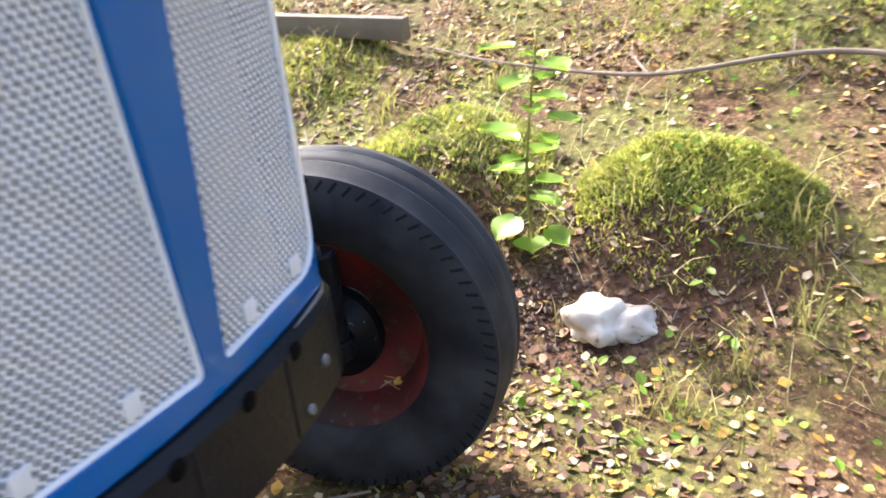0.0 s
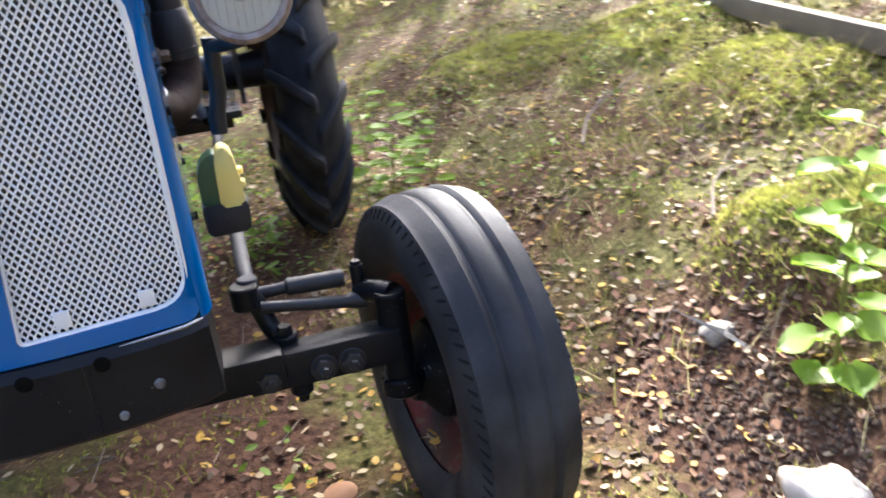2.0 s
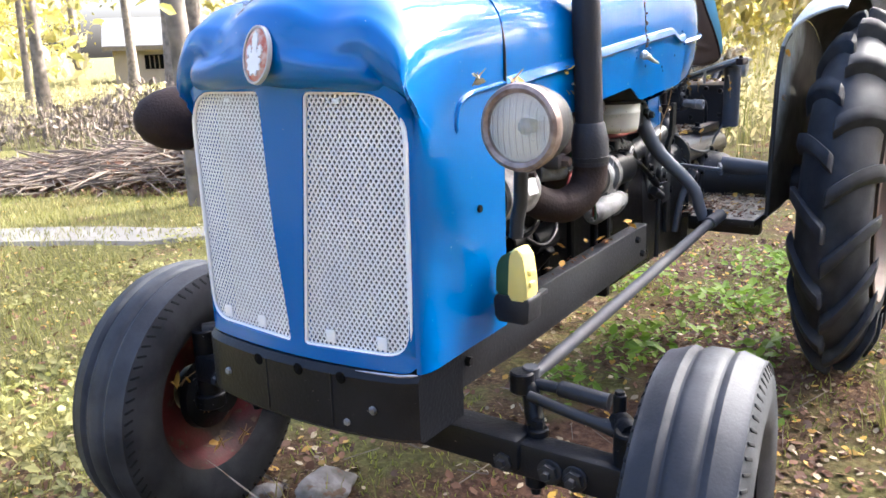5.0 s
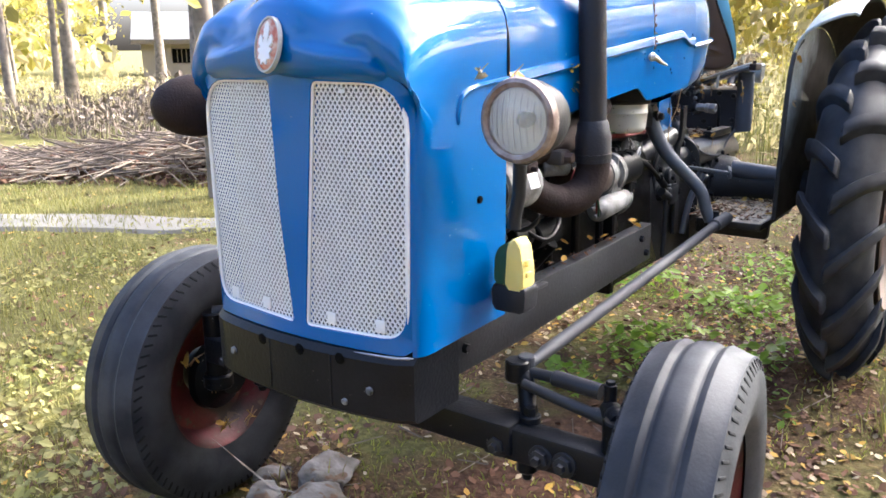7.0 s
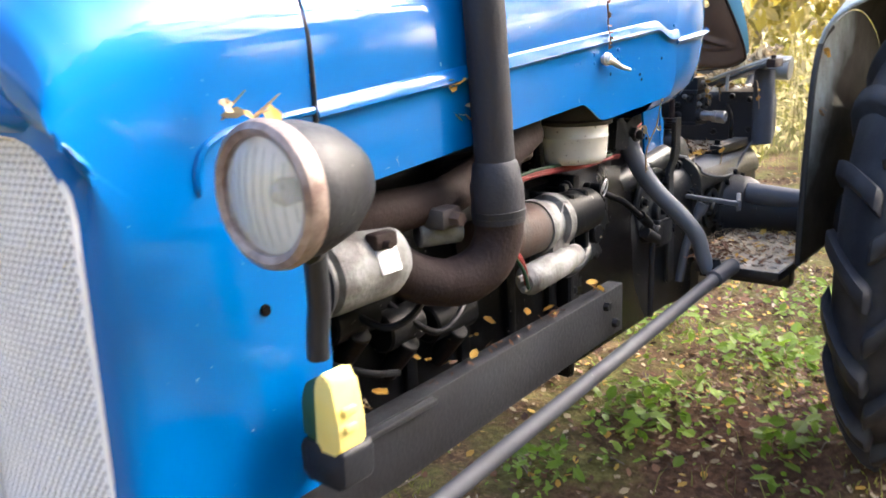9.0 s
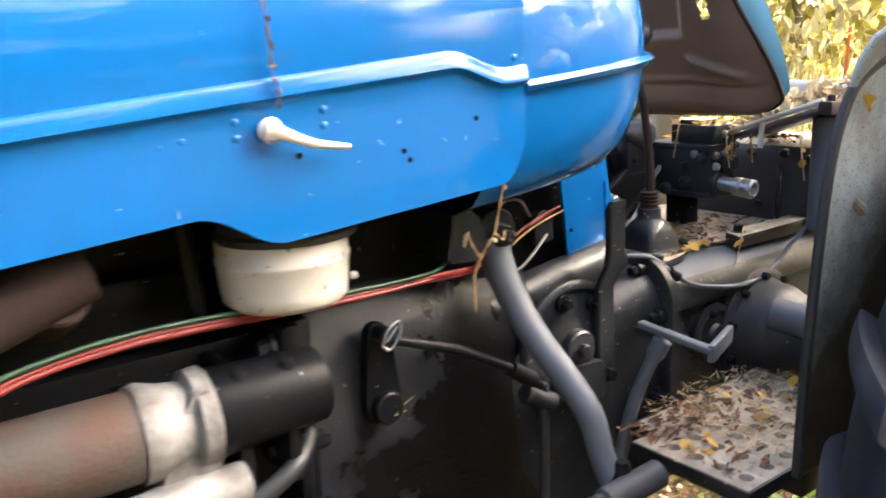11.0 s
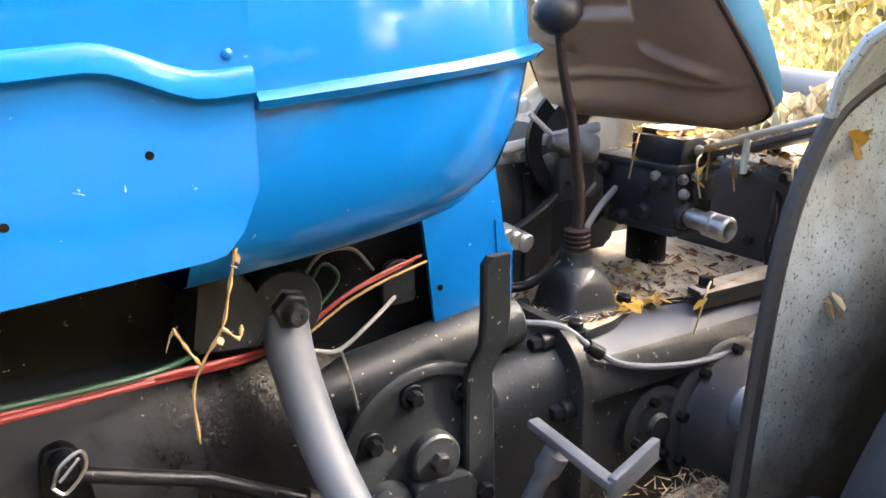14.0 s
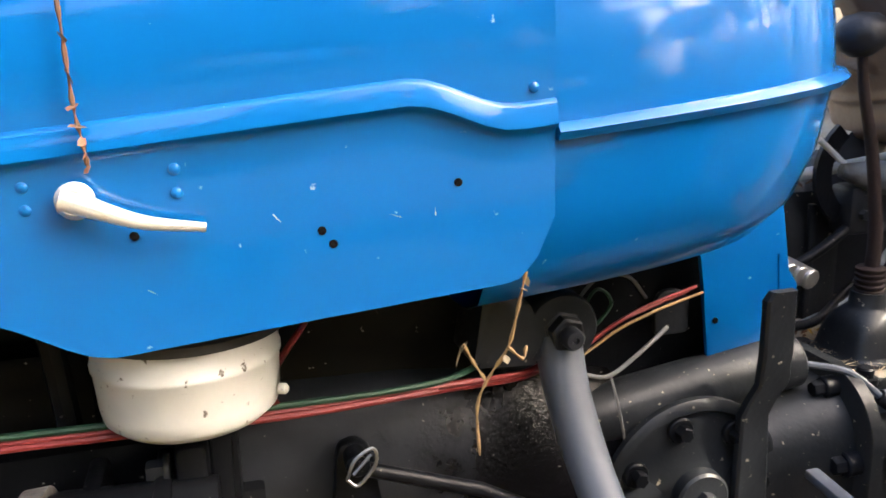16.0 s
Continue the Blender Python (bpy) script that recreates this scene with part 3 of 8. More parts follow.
    outer = rounded([(-0.269, 0.702), (0.269, 0.702), (0.271, 1.212), (-0.271, 1.212)], [0.03, 0.03, 0.06, 0.06])
    bm = bmesh.new()
    edges = []
    for loop in (outer, right, left):
        vs = []
        for i, p in enumerate(loop):
            q = loop[(i + 1) % len(loop)]
            m = max(1, int((Vector(q) - Vector(p)).length / 0.03))
            vs += [bm.verts.new((p[0] + (q[0] - p[0]) * j / m, 0, p[1] + (q[1] - p[1]) * j / m)) for j in range(m)]
        edges += [bm.edges.new((vs[i], vs[(i + 1) % len(vs)])) for i in range(len(vs))]
    bmesh.ops.triangle_fill(bm, edges=edges, use_beauty=True)
    for v in bm.verts:
        v.co.y = front_y(v.co.x) - 0.006 - 0.012 * (1 - smooth01(0.0, 0.06, abs(v.co.x))) * smooth01(0.72, 1.0, v.co.z) + 0.012 * smooth01(0.252, 0.272, abs(v.co.x))
    r = bmesh.ops.extrude_face_region(bm, geom=list(bm.faces))
    for v in r["geom"]:
        if isinstance(v, bmesh.types.BMVert):
            v.co.y += 0.022
    part("grille_surround", bm, BLUE, tractor, "blue painted surround with tapering centre bar", smooth=50)
    for sgn, outline in ((1, right), (-1, left)):
        build_grille_panel(outline, sgn)
    # maker's badge: a plain red and white oval
    bm = bmesh.new()
    lathe(bm, (0, 0, 0), (0, -1, 0), [(0, 0.010), (0.020, 0.0095), (0.0235, 0.006), (0.024, 0)], 40)
    bmesh.ops.transform(bm, matrix=pose(0.010, -0.037, 1.262, -12) @ Matrix.Diagonal((1.20, 1, 1.95, 1)), verts=bm.verts)
    badge = part("badge", bm, BADGE_RED, tractor, "oval badge in flaking red and white")
    bm = bmesh.new()
    lathe(bm, (0, 0, 0), (0, -1, 0), [(0.0225, 0.002), (0.0237, 0.009), (0.0255, 0.009), (0.026, 0.0)], 40)
    bmesh.ops.transform(bm, matrix=pose(0.010, -0.037, 1.262, -12) @ Matrix.Diagonal((1.20, 1, 1.95, 1)), verts=bm.verts)
    part("badge_rim", bm, PALEGREY, badge)
    bm = bmesh.new()
    for x, z, w, h, jag in ((0, 0.022, 0.0062, 0.016, 0.10), (0, -0.014, 0.0150, 0.0205, 0.16), (-0.0125, 0.006, 0.0050, 0.009, 0.2), (0.0125, 0.006, 0.0050, 0.009, 0.2), (0, 0.004, 0.0060, 0.008, 0.1)):
        rim = [(x + w * math.cos(a) * (1 + jag * math.sin(9 * a)), z + h * math.sin(a) * (1 + jag * math.sin(9 * a))) for a in (k * math.tau / 54 for k in range(54))]
        prism(bm, rim, 1, -0.0125 - 0.0002 * jag, -0.0085)
    bmesh.ops.transform(bm, matrix=pose(0.010, -0.037, 1.262, -12), verts=bm.verts)
    part("badge_emblem", bm, MESHWHITE, badge)


def inside(outline, x, z):
    c = False
    for i in range(len(outline)):
        (x0, z0), (x1, z1) = outline[i - 1], outline[i]
        if (z0 > z) != (z1 > z) and x < (x1 - x0) * (z - z0) / (z1 - z0) + x0:
            c = not c
    return c


def build_grille_panel(outline, sgn):
    """Expanded-metal panel: a net of thin strands in a round rim."""
    dx, dz, th, dep = 0.0051, 0.0076, 0.00135, 0.0020
    verts, faces = [], []
    x0, x1 = min(p[0] for p in outline), max(p[0] for p in outline)
    for i in range(int((x1 - x0) / dx) + 2):
        for j in range(int(0.48 / dz) + 2):
            x, z = x0 + i * dx, 0.72 + j * dz
            for s in (1,):
                if (i + j) % 2 == 0:
                    a, b = (x, z), (x + dx, z + dz)
                else:
                    a, b = (x, z + dz), (x + dx, z)
                if not inside(outline, (a[0] + b[0]) / 2, (a[1] + b[1]) / 2):
                    continue
                d = Vector((b[0] - a[0], b[1] - a[1])).normalized()
                nx, nzz = -d.y * th, d.x * th
                k = len(verts)
                for px, pz, yy in ((a[0] + nx, a[1] + nzz, 0), (a[0] - nx, a[1] - nzz, 0), (b[0] - nx, b[1] - nzz, 0), (b[0] + nx, b[1] + nzz, 0),
                                   (a[0] + nx, a[1] + nzz, dep), (a[0] - nx, a[1] - nzz, dep), (b[0] - nx, b[1] - nzz, dep), (b[0] + nx, b[1] + nzz, dep)):
                    verts.append((px, front_y(px) + 0.004 + yy, pz))
                faces += [(k, k + 1, k + 2, k + 3), (k, k + 3, k + 7, k + 4), (k + 1, k + 5, k + 6, k + 2)]
    panel = raw("grille_mesh", verts, faces, MESHWHITE, tractor, "pale expanded-metal grille panel with diamond openings")
    bm = bmesh.new()
    loop = [(x, front_y(x) + 0.001, z) for x, z in outline]
    sweep(bm, loop + loop[:2], 0.0046, 8, caps=False)
    part("grille_rim", bm, MESHWHITE, panel)
    for k in (0.28, 0.75):
        bm = bmesh.new()
        x = sgn * (0.024 + 0.235 * k)
        z = 0.752
        box(bm, (x - 0.011, front_y(x) - 0.001, z - 0.012), (x + 0.011, front_y(x) + 0.003, z + 0.013), 0.001)
        part("grille_clip", bm, MESHWHITE, panel)
    bm = bmesh.new()
    x = sgn * 0.135
    box(bm, (x - 0.008, front_y(x) - 0.001, 1.178), (x + 0.008, front_y(x) + 0.003, 1.186), 0.001)
    part("grille_clip", bm, MESHWHITE, panel)


def build_radiator():
    bm = bmesh.new()
    box(bm, (-0.245, 0.075, 0.71), (0.245, 0.14, 1.22), 0.006)
    rad = part("radiator", bm, CORE, tractor, "dark radiator core behind the grille")
    bm = bmesh.new()
    sweep(bm, curve_pts([(0.05, 0.14, 1.19), (0.05, 0.24, 1.20), (0.03, 0.36, 1.13), (0.02, 0.45, 1.08)]), 0.024, 14)
    part("radiator_hose", bm, RUBBERTRIM, rad)


def build_bumper():
    """Cast front frame under the grille."""
    bm = bmesh.new()
    xs = [-0.272 + 0.544 * k / 20 for k in range(21)]
    rows = []
    for x in xs:
        y = bumper_y(x) - 0.006
        e = smooth01(0.235, 0.272, abs(x)) * 0.012
        zt = 0.700
        rows.append([(x, 0.17, zt), (x, y + 0.012 + e, zt), (x, y + e, zt - 0.012), (x, y + e, 0.578), (x, y + 0.010 + e, 0.568), (x, 0.17, 0.568)])
    rings = loft(bm, rows)
    bm.faces.new(rings[0])
    bm.faces.new(rings[-1][::-1])
    for a, b in zip(rings, rings[1:]):
        bm.faces.new((a[-1], b[-1], b[0], a[0]))
    bumper = part("front_frame", bm, BLACK, tractor, "black cast-iron front frame", smooth=35)
    for x, z, r in ((-0.19, 0.63, 0.0085), (0.19, 0.63, 0.0085), (0.134, 0.598, 0.007)):
        bm = bmesh.new()
        y = bumper_y(x) - 0.006
        lathe(bm, (x, y, z), (0, -1, 0), [(0, 0.006), (r * 0.7, 0.006), (r, 0.003), (r, 0)], 12)
        part("rivet_head", bm, ALU, bumper, "bare metal rivet head")
    for x, z in ((0.125, 0.684), (0.026, 0.684), (-0.083, 0.682)):
        bm = bmesh.new()
        y = bumper_y(x) - 0.006
        lathe(bm, (x, y - 0.0006, z), (0, -1, 0), [(0, 0.0008), (0.0105, 0.0008), (0.0118, 0)], 16)
        part("bolt_hole", bm, DARKGAP, bumper)
    for x in (-0.062, 0.102):
        bm = bmesh.new()
        y = bumper_y(x) - 0.006
        box(bm, (x - 0.0022, y - 0.0016, 0.582), (x + 0.0022, y + 0.004, 0.688), 0.001)
        part("cast_seam", bm, BLACK, bumper)
    for sgn in (-1, 1):
        bm = bmesh.new()
        box(bm, (sgn * 0.248 - 0.012, 0.150, 0.575), (sgn * 0.248 + 0.012, 0.182, 0.716), 0.004)
        flange = part("end_flange", bm, BLACK, bumper, "scuffed black end flange")
        for z in (0.605, 0.650, 0.694):
            bm = bmesh.new()
            hexbolt(bm, (sgn * 0.260, 0.168, z), (sgn, 0, 0), 0.0105, 0.010)
            part("flange_bolt", bm, DULL, flange)
    bm = bmesh.new()
    sweep(bm, [(x, bumper_y(x) + 0.004 + smooth01(0.235, 0.272, abs(x)) * 0.012, 0.6985) for x in (0.150, 0.185, 0.215, 0.240, 0.258, 0.266)], [0.0008, 0.0022, 0.0028, 0.0032, 0.003, 0.001], 6)
    part("worn_edge", bm, STEEL, bumper, "bare scuffed metal edge")
    for x in (-0.15, 0.02, 0.17):
        bm = bmesh.new()
        y = bumper_y(x) - 0.004
        hexbolt(bm, (x, y + 0.03, 0.70), (0, 0, 1), 0.009, 0.008)
        part("bolt_head", bm, BLACK, bumper)


def build_rails():
    for sgn in (-1, 1):
        bm = bmesh.new()
        # a channel that narrows to the front
        outline = [(0.165, 0.585), (0.50, 0.585), (1.285, 0.612), (1.285, 0.722), (0.50, 0.708), (0.165, 0.700)]
        prism(bm, outline, 0, sgn * 0.185, sgn * 0.225, 0.005)
        box(bm, (sgn * 0.225 - 0.012, 0.17, 0.694), (sgn * 0.225 + 0.014, 0.60, 0.705), 0.003)
        rail = part("side_rail", bm, DULL, tractor, "dark grey frame rail")
        for y, z in ((0.20, 0.66), (0.20, 0.62), (0.26, 0.64), (1.20, 0.69), (1.24, 0.64)):
            bm = bmesh.new()
            hexbolt(bm, (sgn * 0.225, y, z), (sgn, 0, 0), 0.011, 0.011)
            part("bolt_head", bm, BLACK, rail)


def tyre(R, half, rim, ribs):
    """Profile of a ribbed front tyre: (radius, along)."""
    pr = [(rim, -half * 0.72), (rim + 0.03, -half * 0.93), (rim + (R - rim) * 0.5, -half), (R - 0.035, -half * 0.93), (R - 0.016, -half * 0.84)]
    n = len(ribs)
    for k, (a, b) in enumerate(ribs):
        crown = lambda s: R - 0.018 * (abs(s) / half) ** 2.2
        pr += [(crown(a) - (0.0065 if k else 0.003), a - 0.001), (crown(a) - 0.0025, a + 0.004), (crown(a), a + 0.011), (crown(b), b - 0.011), (crown(b) - 0.0025, b - 0.004), (crown(b) - (0.0065 if k < n - 1 else 0.003), b + 0.001)]
    pr += [(R - 0.016, half * 0.84), (R - 0.035, half * 0.93), (rim + (R - rim) * 0.5, half), (rim + 0.03, half * 0.93), (rim, half * 0.72)]
    return pr


def build_front_wheel(sgn):
    c = (sgn * 0.700, 0.308, 0.359)
    wheel = new("front_wheel")
    wheel.parent = tractor
    wheel.matrix_local = pose(*c, 0, 0, 7)
    wheel["label"] = "narrow ribbed front wheel with faded red rim"
    bm = bmesh.new()
    lathe(bm, (0, 0, 0), (sgn, 0, 0), tyre(0.361, 0.102, 0.208, [(-0.084, -0.032), (-0.025, 0.025), (0.032, 0.084)]), 72)
    part("tyre", bm, RUBBER, wheel, "black tyre with three broad worn ribs", smooth=30)
    # small dark bars, flush with the shoulder, in place of cut notches
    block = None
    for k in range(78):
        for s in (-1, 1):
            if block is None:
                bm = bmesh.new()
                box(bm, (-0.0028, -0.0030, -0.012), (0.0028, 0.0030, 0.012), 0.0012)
                first = part("tread_notch_bar", bm, NOTCH, wheel, smooth=30)
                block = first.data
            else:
                first = new("tread_notch_bar", block)
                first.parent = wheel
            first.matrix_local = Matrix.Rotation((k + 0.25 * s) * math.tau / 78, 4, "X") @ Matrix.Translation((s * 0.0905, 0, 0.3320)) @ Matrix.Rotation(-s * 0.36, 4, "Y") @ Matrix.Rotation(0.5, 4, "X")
    bm = bmesh.new()
    lathe(bm, (0, 0, 0), (sgn, 0, 0), [(0.214, -0.068), (0.222, -0.066), (0.222, -0.060), (0.208, -0.056), (0.192, -0.03), (0.186, 0.0), (0.192, 0.03), (0.208, 0.056), (0.222, 0.060), (0.222, 0.066), (0.214, 0.068),
                                      (0.200, 0.058), (0.180, 0.02), (0.165, 0.015), (0.12, 0.035), (0.07, 0.042), (0.065, 0.03), (0.12, 0.022), (0.17, 0.0), (0.178, -0.02), (0.200, -0.058), (0.214, -0.068)], 56)
    part("rim", bm, REDRIM, wheel, "faded red steel rim")
    bm = bmesh.new()
    lathe(bm, (0, 0, 0), (sgn, 0, 0), [(0, -0.10), (0.05, -0.10), (0.058, -0.08), (0.10, -0.05), (0.105, -0.03), (0.062, -0.01), (0.062, 0.0), (0.062, 0.05), (0.045, 0.085), (0.03, 0.10), (0, 0.10)], 24)
    for k in range(6):
        a = k * math.tau / 6
        hexbolt(bm, (sgn * 0.04, 0.088 * math.cos(a), 0.088 * math.sin(a)), (sgn, 0, 0), 0.012, 0.016)
    part("hub", bm, OILY, wheel, "greasy black hub")


def build_front_axle():
    bm = bmesh.new()
    box(bm, (-0.37, 0.205, 0.452), (0.37, 0.285, 0.520), 0.008)
    beam = part("axle_beam", bm, BLACK, tractor, "black box-section front axle beam")
    bm = bmesh.new()
    box(bm, (-0.07, 0.17, 0.50), (0.07, 0.32, 0.60), 0.012)
    part("axle_pivot", bm, BLACK, beam)
    for sgn in (-1, 1):
        bm = bmesh.new()
        box(bm, (min(sgn * 0.30, sgn * 0.585), 0.215, 0.440), (max(sgn * 0.30, sgn * 0.585), 0.275, 0.512), 0.008)
        ext = part("axle_extension", bm, BLACK, tractor, "bolted axle extension")
        for x in (0.338, 0.436, 0.488):
            bm = bmesh.new()
            lathe(bm, (sgn * x, 0.215, 0.470), (0, -1, 0), [(0, 0.026), (0.009, 0.026), (0.011, 0.018), (0.020, 0.016), (0.020, 0.004)], 6)
            cyl(bm, (sgn * x, 0.216, 0.470), (sgn * x, 0.210, 0.470), 0.026, 18)
            part("axle_bolt", bm, DULL, ext)
        bm = bmesh.new()
        lathe(bm, (sgn * 0.392, 0.240, 0.440), (0, 0, -1), [(0, 0), (0.022, 0), (0.022, 0.02), (0.012, 0.028), (0.010, 0.04), (0, 0.04)], 10)
        part("clamp_nut", bm, OILY, ext)
        # knuckle and king pin
        bm = bmesh.new()
        cyl(bm, (sgn * 0.580, 0.25, 0.385), (sgn * 0.580, 0.25, 0.575), 0.030, 18)
        cyl(bm, (sgn * 0.580, 0.25, 0.36), (sgn * 0.580, 0.25, 0.40), 0.040, 18)
        cyl(bm, (sgn * 0.575, 0.255, 0.375), (sgn * 0.69, 0.306, 0.368), 0.030, 16)
        knuckle = part("steering_knuckle", bm, OILY, tractor, "greasy steering knuckle")
        bm = bmesh.new()
        sweep(bm, curve_pts([(sgn * 0.585, 0.25, 0.565), (sgn * 0.56, 0.28, 0.565), (sgn * 0.535, 0.31, 0.560)]), [0.024] * 6 + [0.022] * 7, 12)
        cyl(bm, (sgn * 0.535, 0.31, 0.545), (sgn * 0.535, 0.31, 0.615), 0.013, 12)
        cyl(bm, (sgn * 0.535, 0.31, 0.600), (sgn * 0.535, 0.31, 0.622), 0.010, 8)
        part("steering_arm", bm, BLACK, knuckle)
        # tie rods from the bell crank to the knuckle
        bm = bmesh.new()
        sweep(bm, [(sgn * 0.345, 0.325, 0.592), (sgn * 0.40, 0.325, 0.592), (sgn * 0.405, 0.325, 0.592), (sgn * 0.51, 0.322, 0.588)], [0.012, 0.012, 0.017, 0.017], 12)
        part("tie_rod", bm, DULL, tractor, "dull grey tie rod")
        bm = bmesh.new()
        sweep(bm, [(sgn * 0.350, 0.292, 0.578), (sgn * 0.44, 0.292, 0.562), (sgn * 0.50, 0.294, 0.552), (sgn * 0.540, 0.298, 0.548)], [0.011, 0.012, 0.013, 0.020], 12)
        part("tie_rod", bm, DULL, tractor, "dull grey tie rod")
        bm = bmesh.new()
        sweep(bm, curve_pts([(sgn * 0.325, 0.31, 0.605), (sgn * 0.345, 0.31, 0.575), (sgn * 0.36, 0.295, 0.535), (sgn * 0.378, 0.275, 0.512)]), 0.019, 12)
        cyl(bm, (sgn * 0.325, 0.31, 0.575), (sgn * 0.325, 0.31, 0.62), 0.026, 16)
        cyl(bm, (sgn * 0.382, 0.268, 0.500), (sgn * 0.382, 0.268, 0.527), 0.022, 14)
        hexbolt(bm, (sgn * 0.382, 0.268, 0.525), (0, 0, 1), 0.014, 0.018)
        part("crank_bracket", bm, BLACK, tractor, "black crank bracket bolted on the axle")
        # long drag link
        bm = bmesh.new()
        sweep(bm, [(sgn * 0.335, 0.33, 0.600), (sgn * 0.334, 0.38, 0.602), (sgn * 0.333, 0.42, 0.604), (sgn * 0.334, 1.545, 0.678), (sgn * 0.335, 1.55, 0.679), (sgn * 0.341, 1.655, 0.688)], [0.011, 0.012, 0.0155, 0.0155, 0.021, 0.021], 14)
        cyl(bm, (sgn * 0.335, 0.33, 0.575), (sgn * 0.335, 0.33, 0.625), 0.019, 12)
        link = part("drag_link", bm, LINKGREY, tractor, "dark slate-grey steering drag link")
        bm = bmesh.new()
        lathe(bm, (sgn * 0.318, 1.604, 0.660), (0, 0, 1), [(0, 0), (0.019, 0), (0.022, 0.01), (0.022, 0.03), (0.014, 0.042), (0.010, 0.056), (0, 0.056)], 14)
        part("ball_joint", bm, OILY, link)


def build_rear_wheel(sgn):
    c = (sgn * 0.664, 2.25, 0.672)
    R = 0.625
    wheel = new("rear_wheel")
    wheel.parent = tractor
    wheel.matrix_local = pose(*c)
    wheel["label"] = "large rear wheel with chevron tread"
    bm = bmesh.new()
    side = [(0.36, 0.078), (0.39, 0.100), (0.43, 0.110), (0.475, 0.112), (0.515, 0.104), (0.544, 0.090), (0.575, 0.070), (0.600, 0.050), (0.618, 0.026)]
    pr = [(r, -x) for r, x in side] + [(0.625, 0)] + [(r, x) for r, x in side[::-1]]
    lathe(bm, (0, 0, 0), (1, 0, 0), pr, 80)
    carcass = part("tyre", bm, RUBBER, wheel, "black tractor tyre with chevron lugs", smooth=40)
    lug_mesh = None
    n = 18
    for k in range(n):
        for s in (-1, 1):
            a0 = (k + (0.075 if s > 0 else 0.575)) * math.tau / n
            if lug_mesh is None or s not in lug_mesh:
                lb = bmesh.new()
                rings = []
                for j, t in enumerate((0, 0.02, 0.07, 0.22, 0.38, 0.54, 0.70, 0.84, 0.94, 0.985, 1.0)):
                    across = -0.006 + 0.141 * t
                    x = s * across
                    ang = -0.21 * t
                    top = 0.672 - 9.2 * across ** 2 - (0.020, 0.006, 0, 0, 0, 0, 0, 0, 0, 0.008, 0.026)[j]
                    base = 0.606 - 10.4 * across ** 2
                    wid = 0.0255 * (0.82, 0.95, 1.02, 0.98, 0.95, 0.95, 0.97, 1.0, 1.0, 0.95, 0.82)[j]
                    ring = []
                    for dw, r in ((-wid * 1.30, base), (-wid * 1.02, top - 0.012), (-wid * 0.86, top - 0.003), (0, top), (wid * 0.86, top - 0.003), (wid * 1.02, top - 0.012), (wid * 1.30, base)):
                        q = ang + dw / R
                        ring.append(lb.verts.new((x, -r * math.sin(q), r * math.cos(q))))
                    rings.append(ring)
                for r0, r1 in zip(rings, rings[1:]):
                    for i in range(6):
                        lb.faces.new((r0[i], r0[i + 1], r1[i + 1], r1[i]))
                lb.faces.new(rings[0])
                lb.faces.new(rings[-1][::-1])
                bmesh.ops.recalc_face_normals(lb, faces=lb.faces)
                me = bpy.data.meshes.new("lug")
                lb.to_mesh(me)
                lb.free()
                me.shade_smooth()
                me.set_sharp_from_angle(angle=radians(50))
                me.materials.append(RUBBER)
                lug_mesh = lug_mesh or {}
                lug_mesh[s] = me
            lug = new("lug", lug_mesh[s])
            lug.parent = wheel
            lug.matrix_local = Matrix.Rotation(a0, 4, "X")
    bm = bmesh.new()
    lathe(bm, (0, 0, 0), (sgn, 0, 0), [(0.375, -0.12), (0.385, -0.115), (0.37, -0.10), (0.345, -0.05), (0.34, 0), (0.345, 0.05), (0.37, 0.10), (0.385, 0.115), (0.375, 0.12), (0.335, 0.05), (0.30, 0.02), (0.2, -0.02), (0.1, -0.03), (0, -0.03)], 56)
    part("rim", bm, RIMRUST, wheel, "rusty brown rear rim")


def build_fender(sgn):
    """Mudguard: an inner plate beside the wheel and a shell that rises outward over it."""
    cy, cz = 2.25, 0.665
    edge = [(1.843, 0.66), (1.847, 0.80), (1.854, 0.90), (1.863, 1.0), (1.876, 1.10), (1.895, 1.166), (1.928, 1.220), (1.975, 1.247), (2.022, 1.262)]
    edge = [(p.y, p.z) for p in curve_pts([(0, *e) for e in edge], 3)]
    top = [(cy - 0.640 * math.cos(radians(a)), cz + 0.640 * math.sin(radians(a))) for a in range(70, 153, 5)]
    bm = bmesh.new()
    prism(bm, [*edge, *top, (top[-1][0] - 0.12, 0.66)], 0, sgn * 0.445, sgn * 0.449)
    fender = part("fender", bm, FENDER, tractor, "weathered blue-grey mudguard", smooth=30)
    bm = bmesh.new()
    rows = []
    for k in range(25):
        a = radians(60 + 92 * k / 24)
        f = smooth01(0, 7, k)
        ring = []
        for x, R, turn in ((0.447, 0.646, 0.0), (0.462, 0.682, 0.010), (0.485, 0.712, 0.020), (0.515, 0.730, 0.036), (0.55, 0.742, 0.056), (0.59, 0.750, 0.076), (0.62, 0.750, 0.09), (0.632, 0.742, 0.095)):
            q = a + turn * (1 - f * 0.3)
            ring.append((sgn * x, cy - R * math.cos(q), cz + R * math.sin(q)))
        rows.append(ring)
    loft(bm, rows)
    thicken(bm, 0.004)
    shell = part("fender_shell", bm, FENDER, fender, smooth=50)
    bm = bmesh.new()
    sweep(bm, [(sgn * 0.447, y, z) for y, z in edge], 0.008, 8)
    part("edge_trim", bm, RUBBERTRIM, fender, "black rubber edge trim")
    bm = bmesh.new()
    sweep(bm, rows[0], 0.006, 8)
    part("rolled_edge", bm, FENDER, fender)


